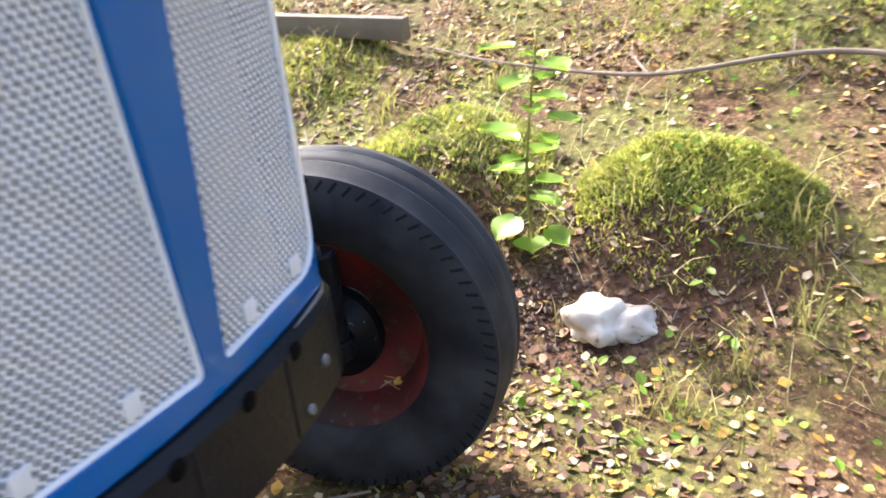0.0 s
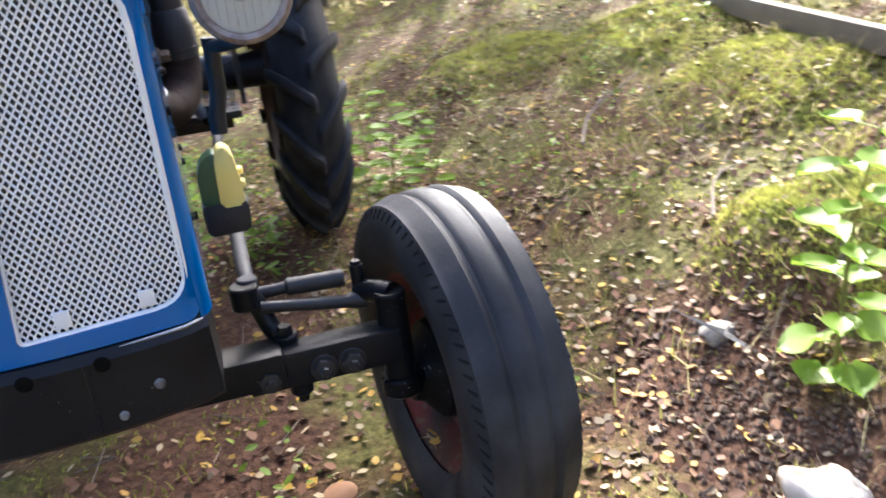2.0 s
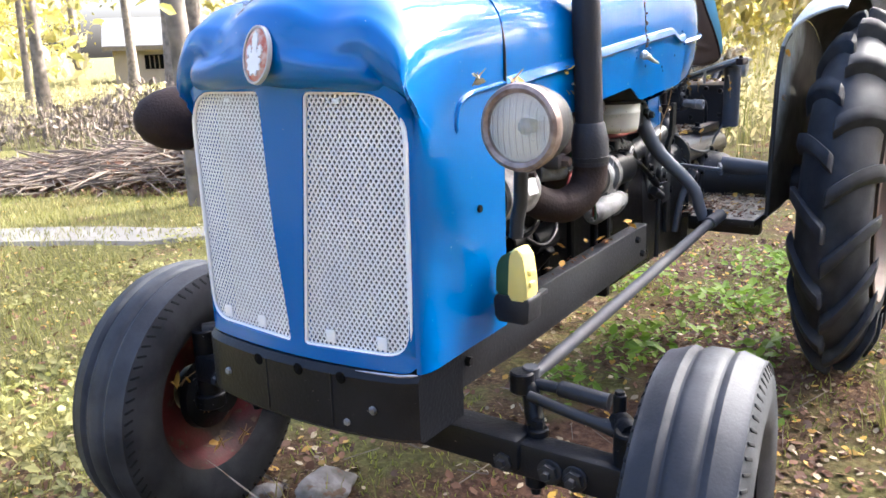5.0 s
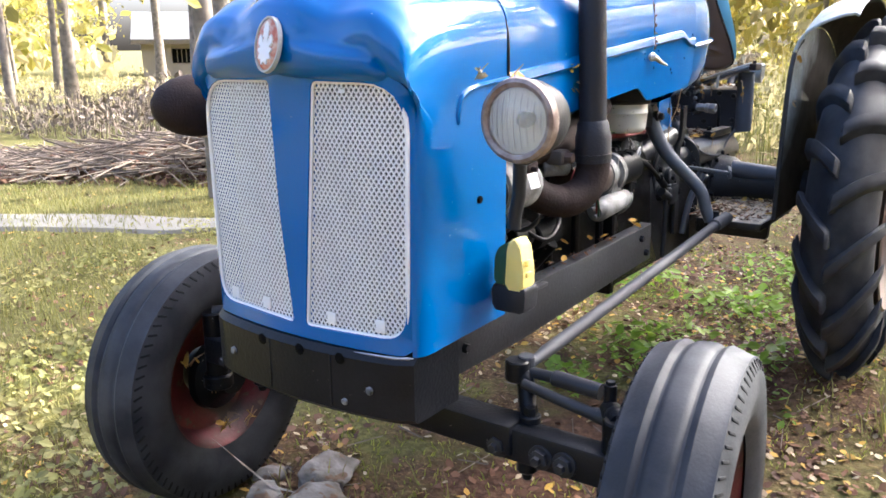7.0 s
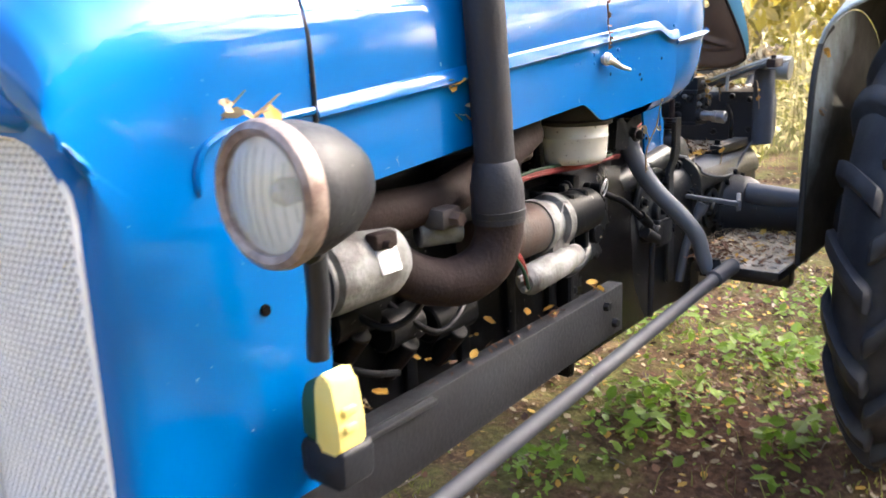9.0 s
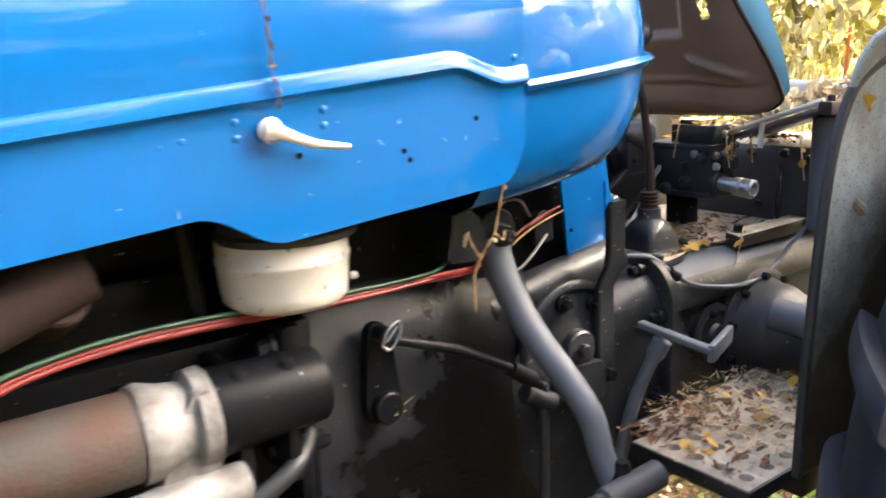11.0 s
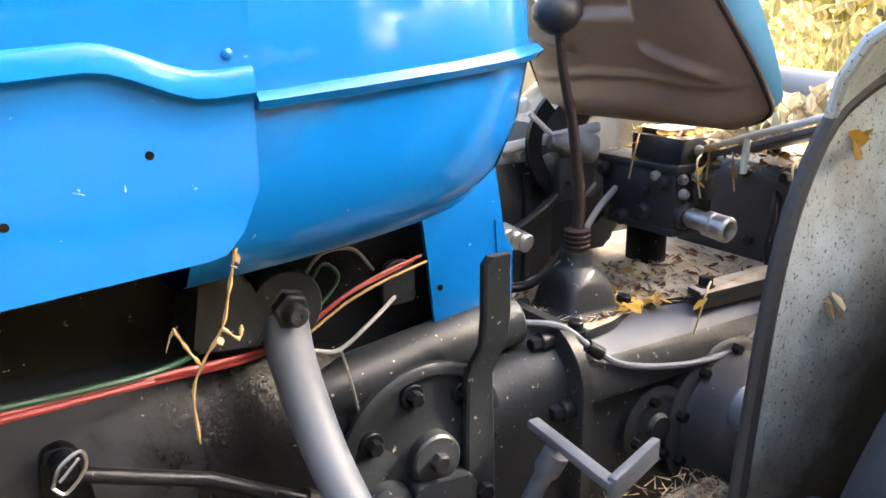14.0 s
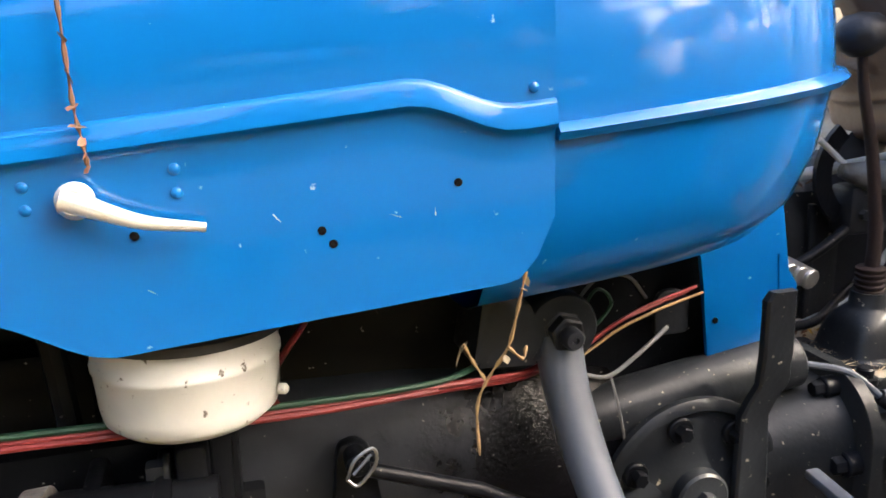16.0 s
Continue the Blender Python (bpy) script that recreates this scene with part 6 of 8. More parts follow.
    sweep(bm, curve_pts([(0.06, 1.90, 0.921), (0.088, 1.945, 0.914), (0.108, 1.985, 0.880), (0.122, 2.03, 0.852), (0.130, 2.12, 0.832), (0.128, 2.20, 0.824), (0.122, 2.27, 0.828), (0.118, 2.32, 0.845), (0.12, 2.36, 0.875), (0.14, 2.42, 0.93)]), 0.0046, 8)
    part("brake_cable", bm, SLATE, tractor, "thin dark grey brake cable")
    bm = bmesh.new()
    lathe(bm, (0.1085, 1.986, 0.879), (0.2, 0.62, -0.45), [(0, -0.012), (0.009, -0.012), (0.010, 0.012), (0, 0.012)], 12)
    part("cable_clip", bm, BLACK, tractor, "black cable clip")


def build_hydraulics():
    lift = new("hydraulic_valve_block")
    lift.parent = tractor
    lift["label"] = "black hydraulic valve block on the gearbox"
    bm = bmesh.new()
    box(bm, (-0.165, 2.240, 0.976), (0.000, 2.330, 1.084), 0.007)
    box(bm, (-0.170, 2.234, 1.072), (0.006, 2.336, 1.086), 0.003)
    box(bm, (-0.168, 2.237, 0.972), (0.003, 2.334, 0.984), 0.003)
    for x, z, r in ((-0.150, 0.990, 0.016), (-0.110, 0.985, 0.014), (-0.060, 1.005, 0.013), (-0.155, 1.060, 0.014), (-0.020, 1.058, 0.012), (-0.060, 1.040, 0.009)):
        lathe(bm, (x, 2.242, z), (0, -1, 0), [(r, 0), (r * 0.95, 0.010), (r * 0.6, 0.015), (0, 0.015)], 16)
    lathe(bm, (-0.002, 2.295, 1.045), (1, 0, 0), [(0.026, 0), (0.026, 0.012), (0.016, 0.015), (0.014, 0.026), (0, 0.026)], 20)
    lathe(bm, (-0.004, 2.262, 1.006), (1, 0.02, -0.08), [(0.022, 0), (0.022, 0.010), (0.018, 0.014), (0, 0.014)], 20)
    part("valve_body", bm, DULL, lift)
    bm = bmesh.new()
    box(bm, (-0.110, 2.250, 1.082), (0.000, 2.335, 1.126), 0.006)
    box(bm, (-0.095, 2.256, 1.124), (-0.035, 2.320, 1.136), 0.004)
    top_coat(part("valve_cap", bm, GEARGREY, lift), DUSTY)
    bm = bmesh.new()
    box(bm, (-0.150, 2.285, 0.89), (-0.085, 2.328, 0.980), 0.01)
    part("valve_foot", bm, OILY, lift)
    for p, d in (((0.002, 2.252, 1.064), (1, -0.5, 0)), ((0.002, 2.280, 1.066), (1, 0, 0)), ((0.002, 2.310, 1.064), (1, 0, 0)), ((0.002, 2.256, 1.040), (1, -0.3, 0)), ((-0.002, 2.285, 1.106), (1, 0, 0)), ((-0.035, 2.236, 1.066), (0, -1, 0))):
        bm = bmesh.new()
        lathe(bm, p, d, [(0.009, 0), (0.008, 0.007), (0.004, 0.011), (0, 0.011)], 12)
        part("cap_screw", bm, ALU, lift)
    bm = bmesh.new()
    lathe(bm, (0.000, 2.262, 1.006), (1, 0.02, -0.08), [(0, 0), (0.012, 0), (0.012, 0.014), (0.0155, 0.016), (0.0155, 0.046), (0.0195, 0.048), (0.0195, 0.060), (0.0165, 0.062), (0.0195, 0.065), (0.020, 0.086), (0.0165, 0.090), (0.013, 0.089), (0.010, 0.072), (0, 0.072)], 28)
    part("coupling", bm, STEEL, lift, "bright steel quick coupling")
    bm = bmesh.new()
    prism(bm, rounded([(2.09, 0.91), (2.30, 0.91), (2.30, 1.19), (2.22, 1.215), (2.11, 1.13)], 0.03, 4), 0, -0.30, -0.185, 0.015)
    top_coat(part("lift_cylinder", bm, LINKGREY, lift), DUSTY)
    # quadrant, control rod and lever on the far side
    bm = bmesh.new()
    arc = [(math.cos(radians(a)), math.sin(radians(a))) for a in range(132, 231, 7)]
    prism(bm, [(2.130 + 0.100 * c, 1.122 + 0.092 * s) for c, s in arc] + [(2.130 + 0.074 * c, 1.122 + 0.068 * s) for c, s in arc[::-1]], 0, -0.108, -0.100)
    part("quadrant", bm, BLACK, lift, "curved black lever quadrant")
    bm = bmesh.new()
    sweep(bm, [(-0.115, 1.88, 1.108), (-0.115, 2.18, 1.138)], 0.0085, 10)
    part("control_rod", bm, PALEGREY, lift, "pale grey control rod")
    bm = bmesh.new()
    sweep(bm, [(-0.10, 2.075, 1.135), (-0.10, 2.03, 1.172)], 0.0045, 8)
    lathe(bm, (-0.10, 2.02, 1.172), (0, -0.3, 1), [(0, 0), (0.010, 0.003), (0.013, 0.011), (0.010, 0.020), (0, 0.023)], 16)
    part("small_lever", bm, MESHWHITE, lift, "small lever with white ball")
    bm = bmesh.new()
    lathe(bm, (-0.09, 2.062, 1.128), (0.25, 1, -0.22), [(0, 0), (0.010, 0.0), (0.013, 0.012), (0.020, 0.035), (0.024, 0.055), (0.022, 0.075), (0, 0.085)], 18)
    part("pale_fitting", bm, ALU, lift, "worn pale fitting")
    bm = bmesh.new()
    box(bm, (-0.125, 2.075, 1.035), (-0.078, 2.152, 1.105), 0.008)
    hexbolt(bm, (-0.078, 2.095, 1.065), (1, 0, 0), 0.008, 0.008)
    part("fitting_block", bm, DULL, lift, "dark grey fitting block")
    bm = bmesh.new()
    box(bm, (-0.30, 1.86, 0.88), (-0.13, 2.12, 1.10), 0.03)
    part("lift_casing", bm, GEARGREY, lift, "dark grey lift casing")
    bm = bmesh.new()
    for k in range(4):
        cyl(bm, (-0.06, 1.905 + 0.016 * k, 1.03 - 0.006 * k), (-0.01, 1.915 + 0.016 * k, 1.02 - 0.006 * k), 0.014, 12)
    part("shiny_connector", bm, STEEL, lift, "bright ribbed connector")
    bm = bmesh.new()
    prism(bm, rounded([(2.455, 0.885), (2.66, 0.885), (2.66, 1.05), (2.60, 1.085), (2.49, 1.08), (2.460, 1.05)], 0.025, 4), 0, -0.19, 0.125, 0.012)
    lid = top_coat(part("lift_housing", bm, LINKGREY, tractor, "black hydraulic lift housing strewn with litter"), DUSTY)
    for x, y in ((0.10, 2.50), (0.10, 2.57), (-0.02, 2.50), (-0.16, 2.51)):
        bm = bmesh.new()
        hexbolt(bm, (x, y, 1.078), (0, 0, 1), 0.012, 0.014)
        part("bolt_head", bm, OILY, lid)
    for pts, r, m in (([(-0.155, 1.93, 1.00), (-0.10, 1.96, 0.985), (-0.085, 2.02, 1.01), (-0.09, 2.09, 1.05)], 0.008, BLACK), ([(-0.135, 1.90, 0.95), (-0.07, 1.93, 0.93), (-0.05, 2.00, 0.925), (-0.12, 2.12, 0.94), (-0.15, 2.24, 0.99)], 0.007, BLACK), ([(-0.10, 2.03, 0.905), (-0.085, 2.10, 0.94), (-0.11, 2.18, 1.00), (-0.13, 2.24, 1.03)], 0.0055, PALEGREY), ([(0.02, 2.46, 1.02), (0.05, 2.42, 0.99), (0.06, 2.40, 0.94), (0.05, 2.42, 0.90)], 0.007, BLACK)):
        bm = bmesh.new()
        sweep(bm, curve_pts(pts), r, 10)
        part("hose", bm, m, lift)
    for y in (1.905, 1.975, 2.045):
        bm = bmesh.new()
        box(bm, (-0.134, y, 0.90), (-0.122, y + 0.012, 1.075), 0.003)
        part("casing_rib", bm, GEARGREY, lift)
    for x, z in ((-0.12, 1.05), (-0.04, 1.05), (0.04, 1.05), (0.10, 1.04), (0.10, 0.94), (-0.02, 0.93)):
        bm = bmesh.new()
        hexbolt(bm, (x, 2.459, z), (0, -1, 0), 0.011, 0.013)
        part("bolt_head", bm, GEARGREY, lid)
    # tube of unknown use behind the seat, on added brackets, and a pale post
    bm = bmesh.new()
    cyl(bm, (-0.75, 2.97, 1.172), (0.062, 3.02, 1.115), 0.046, 30, 0.004)
    cyl(bm, (-0.085, 3.011, 1.1253), (-0.070, 3.012, 1.1243), 0.049, 30)
    shaft = part("rear_tube", bm, TUBE, tractor, "dark grey cross tube behind the seat")
    for x in (-0.30, -0.06):
        bm = bmesh.new()
        sweep(bm, curve_pts([(x, 3.0, 1.11), (x, 2.86, 1.03), (x, 2.64, 0.98)]), 0.020, 10)
        part("added_bracket", bm, BLACK, shaft)
    bm = bmesh.new()
    sweep(bm, [(-0.02, 2.30, 1.100), (0.10, 2.30, 1.142), (0.205, 2.30, 1.177)], 0.0055, 10)
    sweep(bm, [(0.078, 2.30, 1.134), (0.078, 2.295, 1.08)], 0.0055, 8)
    part("check_rod", bm, PALEGREY, shaft, "pale thin rod under the seat")
    bm = bmesh.new()
    m = Matrix.Translation((0.095, 2.40, 1.128)) @ Matrix.Rotation(radians(-18.5), 4, "Y")
    box(bm, (-0.11, -0.095, -0.004), (0.12, 0.10, 0.004), 0.002, m)
    part("slanting_plate", bm, SLATE, shaft, "blue-grey plate under dry litter")
    bm = bmesh.new()
    box(bm, (0.198, 2.29, 1.150), (0.226, 2.37, 1.176), 0.004)
    hexbolt(bm, (0.212, 2.315, 1.175), (0, 0, 1), 0.008, 0.012)
    part("rusty_bracket", bm, RUST, shaft, "rusty brown bracket with a bolt")
    bm = bmesh.new()
    cyl(bm, (0.155, 2.42, 0.90), (0.155, 2.42, 1.14), 0.033, 20)
    part("lift_cylinder_tube", bm, SLATE, shaft, "dark grey upright cylinder")
    bm = bmesh.new()
    sweep(bm, curve_pts([(-0.085, 3.03, 1.10), (-0.085, 3.05, 1.02), (-0.075, 3.08, 0.92), (-0.062, 3.09, 0.84)]), [0.014] * 10 + [0.020] * 3 + [0.030] * 3 + [0.042] * 2 + [0.036], 12)
    part("pale_post", bm, CREAM, shaft, "pale upright post with a white lump")
    # lower link tubes ahead of the axle
    bm = bmesh.new()
    cyl(bm, (0.19, 2.185, 0.778), (0.44, 2.235, 0.748), 0.032, 24)
    part("brake_shaft", bm, SLATE, tractor, "grey brake cross shaft")
    # foot step with punched holes
    step = new("foot_step")
    step.parent = tractor
    step["label"] = "punched metal foot step strewn with needles"
    bm = bmesh.new()
    nx, ny = 6, 8
    lo, hi = Vector((0.165, 1.755)), Vector((0.425, 2.18))
    cell = Vector(((hi.x - lo.x) / nx, (hi.y - lo.y) / ny))
    for i in range(nx):
        for j in range(ny):
            cx, cy = lo.x + (i + 0.5) * cell.x, lo.y + (j + 0.5) * cell.y
            if i == 0 and j in (0,):
                continue
            sq, ho, fl = [], [], []
            for k in range(12):
                a = k * math.tau / 12 + math.tau / 24
                c, s = math.cos(a), math.sin(a)
                q = 0.5 / max(abs(c), abs(s))
                sq.append(bm.verts.new((cx + c * q * cell.x, cy + s * q * cell.y, 0.655)))
                ho.append(bm.verts.new((cx + c * 0.0115, cy + s * 0.0115, 0.661)))
                fl.append(bm.verts.new((cx + c * 0.0095, cy + s * 0.0095, 0.648)))
            for k in range(12):
                k2 = (k + 1) % 12
                bm.faces.new((sq[k], sq[k2], ho[k2], ho[k]))
                bm.faces.new((ho[k], ho[k2], fl[k2], fl[k]))
    bmesh.ops.remove_doubles(bm, verts=bm.verts, dist=0.0008)
    part("punched_plate", bm, DUSTY, step, "worn grey punched plate", smooth=30)
    bm = bmesh.new()
    for a, b in (((0.21, 1.755), (0.425, 1.755)), ((0.425, 1.755), (0.425, 2.18)), ((0.165, 1.81), (0.165, 2.18))):
        box(bm, (min(a[0], b[0]) - 0.003, min(a[1], b[1]) - 0.003, 0.632), (max(a[0], b[0]) + 0.003, max(a[1], b[1]) + 0.003, 0.656), 0.001)
    box(bm, (0.10, 1.95, 0.56), (0.40, 2.0, 0.62), 0.004)
    part("step_flange", bm, GEARGREY, step)


def build_seat():
    """Pressed pan seat tipped up, its brown underside to the front."""
    seat = new("seat")
    seat.parent = tractor
    seat["label"] = "tipped-up pan seat, brown underneath and blue on top"
    # the pan: u across (the tractor's width), v up; it narrows upward
    def half_width(v):
        if v < 0.05:
            return 0.105 + 0.107 * math.sqrt(max(0.0, 1 - ((0.05 - v) / 0.05) ** 2))
        w = 0.212 - 0.062 * smooth01(0.03, 0.40, v)
        return w if v < 0.34 else w - 0.09 * (1 - math.sqrt(max(0.0, 1 - ((v - 0.34) / 0.06) ** 2)))

    def relief(u, v):
        """Pressed shapes, forward positive."""
        ridge = v - 0.118 + 0.16 * max(0.0, abs(u) - 0.05)
        out = 0.020 * (1 - smooth01(-0.055, 0.006, ridge)) * smooth01(0.0, 0.05, v) + 0.006 * math.exp(-(ridge / 0.006) ** 2)
        w = 0.048 + 0.22 * max(0.0, v - 0.215)
        pocket = max(abs(u - 0.015) - w, 0.215 - v)
        out -= 0.016 * (1 - smooth01(-0.012, 0.004, pocket))
        for sgn in (1, -1):
            line = v - 0.165 + 0.55 * (sgn * u - 0.07) * (1 if sgn > 0 else -0.6)
            out += 0.013 * math.exp(-(line / 0.009) ** 2) * smooth01(0.055, 0.08, sgn * u) * (1 - smooth01(0.15, 0.185, sgn * u))
        return out

    nu, nv = 84, 90
    for name, mat, off, lab in (("seat_pan", SEATPAN, 0.0, "brown primed underside"), ("seat_top", PALEBLUE, 0.018, "light blue upper face")):
        verts, faces = [], []
        for j in range(nv + 1):
            v = 0.40 * j / nv
            for i in range(nu + 1):
                s = -1 + 2 * i / nu
                u = s * half_width(v)
                rim = max(abs(s) ** 6, abs(v / 0.2 - 1) ** 10)
                y = 0.006 - 0.032 * (1 - rim)
                if name == "seat_pan":
                    y -= relief(u, v) * (1 - rim)
                elif u > 0:
                    u, y = u * (1 + 0.24 * v / 0.4), y + 0.045 * v / 0.4 * abs(s) ** 3
                verts.append((u, y + off, v))
        for j in range(nv):
            for i in range(nu):
                k = j * (nu + 1) + i
                u, v = (-1 + 2 * (i + 0.5) / nu) * half_width(0.4 * (j + 0.5) / nv), 0.4 * (j + 0.5) / nv
                if name == "seat_pan":
                    slot = abs(u + 0.088) < 0.012 and abs(v - 0.250) < 0.016 or abs(u - 0.122) < 0.007 and abs(v - 0.268) < 0.020
                else:
                    slot = (u < -0.05 or 0.06 < u < 0.128) and 0.12 < v < 0.36
                if slot:
                    continue
                faces.append((k, k + 1, k + nu + 2, k + nu + 1))
        pan = raw(name, verts, faces, mat, seat, lab, smooth=True)
    bm = bmesh.new()
    rim = [(half_width(0.4 * j / 40), 0.007, 0.4 * j / 40) for j in range(41)]
    sweep(bm, rim[::-1] + [(-u, y, v) for u, y, v in rim], 0.0045, 8)
    part("rolled_edge", bm, RUST, seat, "dark rolled edge")
    bm = bmesh.new()
    lathe(bm, (0.112, -0.030, 0.052), (0, -1, 0), [(0, 0.004), (0.004, 0.003), (0.005, -0.004)], 10)
    part("rivet", bm, RUST, seat)
    seat.matrix_local = pose(-0.066, 2.245, 1.146, 36, 0, 8.5)
    bm = bmesh.new()
    sweep(bm, curve_pts([(0, 0.03, 0.10), (0, 0.10, 0.06), (0, 0.16, 0.0), (0, 0.20, -0.14)]), 0.018, 10)
    part("seat_spring", bm, BLACK, seat)


build_engine()
build_steering()
build_gearbox()
build_hydraulics()
build_seat()


# ---- woods, clutter and ground cover ----
rng = np.random.default_rng(7)


def leaf_cloud(centres, size, tilt=1.2, aspect=0.62, fold=0.12, normals=None):
    """Small folded leaves, four corners and a raised middle rib each, at the given places."""
    verts, faces = [], []
    for c in centres:
        s = size * rng.uniform(0.45, 1.5)
        e = Euler((rng.uniform(-tilt, tilt), rng.uniform(-tilt, tilt), rng.uniform(0, math.tau)))
        m = e.to_matrix()
        a = aspect * rng.uniform(0.8, 1.2)
        k = len(verts)
        for px, py, pz in ((-1, 0, 0), (-0.25, -a, fold), (0.55, -a * 0.7, fold), (1, 0, 0.05), (0.55, a * 0.7, fold), (-0.25, a, fold)):
            v = m @ Vector((px * s, py * s, pz * s))
            verts.append((c[0] + v.x, c[1] + v.y, c[2] + v.z))
        faces += [(k, k + 1, k + 2, k + 3), (k, k + 3, k + 4, k + 5)]
    return verts, faces


def blades(bases, lo, hi, width, lean=0.5):
    verts, faces = [], []
    for x, y, z in bases:
        h = rng.uniform(lo, hi)
        a, b = rng.uniform(0, math.tau), rng.uniform(0, math.tau)
        dx, dy = math.cos(a) * width / 2, math.sin(a) * width / 2
        lx, ly = math.cos(b) * h * lean * rng.uniform(0.2, 1), math.sin(b) * h * lean * rng.uniform(0.2, 1)
        k = len(verts)
        verts += [(x - dx, y - dy, z), (x + dx, y + dy, z), (x + dx * 0.7 + lx * 0.35, y + dy * 0.7 + ly * 0.35, z + h * 0.6), (x - dx * 0.7 + lx * 0.35, y - dy * 0.7 + ly * 0.35, z + h * 0.6), (x + lx, y + ly, z + h * 0.95)]
        faces += [(k, k + 1, k + 2, k + 3), (k + 3, k + 2, k + 4)]
    return verts, faces


def scatter(n, x0, x1, y0, y1, lift=0.004, keep=None):
    out = []
    while len(out) < n:
        x, y = rng.uniform(x0, x1), rng.uniform(y0, y1)
        if keep is None or keep(x, y):
            out.append((x, y, height(x, y) + lift))
    return out


def fading(x, y):
    """Thins out away from the tractor, with no edge."""
    return math.exp(-((x - 1.0) / 3.4) ** 2 - ((y - 1.8) / 3.8) ** 2)


def patchy(x, y):
    # fewer leaves under the tractor, to darken the ground in its shade
    under = 0.45 if -0.5 < x < 0.55 and -0.3 < y < 2.3 else 1.0
    return rng.uniform() < under * (0.25 + 0.9 * max(nz(x * 1.7, y * 1.7, 4.0) + 0.25, 0)) * fading(x, y)


def build_litter():
    near = (-6.0, 8.0, -4.5, 9.5)
    for name, mat, n, size, tilt in (("fallen_yellow_leaves", LEAFY, 6500, 0.0135, 0.40), ("fallen_pale_leaves", LEAFPALE, 10500, 0.0120, 0.5), ("fallen_brown_leaves", LEAFBROWN, 24000, 0.0145, 0.7)):
        pts = scatter(n, *near, 0.006, patchy) + scatter(n // 4, -10, 10, -5, 15, 0.006)
        v, f = leaf_cloud(pts, size, tilt, 0.66, 0.06)
        tagged(raw(name, v, f, mat), "small fallen leaves scattered over the forest floor", "leaf litter", kind="stuff")
    pts = scatter(7000, 0.3, 8.0, 3.6, 12, -0.003, lambda x, y: nz(x * 1.3, y * 1.3, 8) > -0.05 and rng.uniform() < smooth01(3.6, 5.0, y) * 1.2 * smooth01(0.3, 1.4, x))
    v, f = blades(pts, 0.02, 0.06, 0.012, 0.9)
    tagged(raw("far_moss", v, f, MOSS), "moss patches further back on the bank", "moss", kind="stuff")
    pts = scatter(11000, 1.1, 6.0, -3.0, 7.0, -0.003, lambda x, y: nz(x * 2.1, y * 2.1, 8) > -0.05 and rng.uniform() < 1.3 * fading(x, y) * smooth01(1.1, 1.7, x))
    v, f = blades(pts, 0.008, 0.022, 0.007, 1.1)
    tagged(raw("moss_tufts", v, f, MOSS), "short green moss tufts on the bank", "moss", kind="stuff")
    pts = []
    for mx, my, mh, rx, ry in MOUNDS:
        for _ in range(15000 if my < 0 and mx < 2 else 8000):
            a, r = rng.uniform(0, math.tau), math.sqrt(rng.uniform()) * 1.15
            x, y = mx + rx * r * math.cos(a), my + ry * r * math.sin(a)
            if x > mx - 0.55 * rx or rng.uniform() < 0.25:
                pts.append((x, y, height(x, y) - 0.004))
    v, f = blades(pts, 0.010, 0.032, 0.007, 1.1)
    tagged(raw("moss_cushions", v, f, MOSS), "thick bright green moss on hummocks", "moss", kind="stuff")
    pts = scatter(900, -1.0, 3.6, -1.4, 4.2, 0, lambda x, y: nz(x * 1.1, y * 1.1, 12) > 0.15) + scatter(8000, -9, -1.1, -3, 9, 0, lambda x, y: nz(x * 0.8, y * 0.8, 2) > -0.15) + scatter(18000, -6.5, -1.0, -0.5, 4.5, 0, lambda x, y: nz(x * 1.1, y * 1.1, 2) > -0.3)
    v, f = blades(pts, 0.03, 0.10, 0.005, 0.9)
    tagged(raw("grass", v, f, GRASS), "thin autumn grass", "grass", kind="stuff")
    pts = scatter(16000, -1.6, 3.0, -1.8, 5.0, 0.0, lambda x, y: nz(x * 1.9, y * 1.9, 15) > (0.12 if abs(x) < 0.6 and 0 < y < 2.2 else -0.02) and rng.uniform() < 1.3 * fading(x, y))
    v, f = blades(pts, 0.008, 0.026, 0.006, 1.2)
    tagged(raw("low_moss", v, f, MOSS), "low moss under the tractor", "moss", kind="stuff")
    verts, faces = [], []
    for x, y, z in scatter(420, -1.4, 3.2, -1.2, 4.0, 0.006):
        a, ln, w = rng.uniform(0, math.tau), rng.uniform(0.03, 0.16), rng.uniform(0.0012, 0.003)
        dx, dy = math.cos(a) * ln, math.sin(a) * ln
        px, py = -math.sin(a) * w, math.cos(a) * w
        k = len(verts)
        x2, y2 = x + dx, y + dy
        z2 = height(x2, y2) + 0.008
        verts += [(x + px, y + py, z), (x - px, y - py, z), (x, y, z + w * 1.6), (x2 + px, y2 + py, z2), (x2 - px, y2 - py, z2), (x2, y2, z2 + w * 1.6)]
        faces += [(k, k + 1, k + 4, k + 3), (k + 1, k + 2, k + 5, k + 4), (k + 2, k, k + 3, k + 5)]
    pts = []
    for _ in range(26):
        cx, cy = rng.uniform(1.3, 3.4), rng.uniform(-1.3, 3.2)
        pts += [(x, y, height(x, y)) for x, y in ((cx + rng.normal(0, 0.025), cy + rng.normal(0, 0.025)) for _ in range(rng.integers(8, 22)))]
    for cx, cy in ((1.05, -0.28), (1.22, -0.42), (0.95, 2.0), (0.88, 1.72), (1.6, -0.55)):
        pts += [(x, y, height(x, y)) for x, y in ((cx + rng.normal(0, 0.035), cy + rng.normal(0, 0.035)) for _ in range(26))]
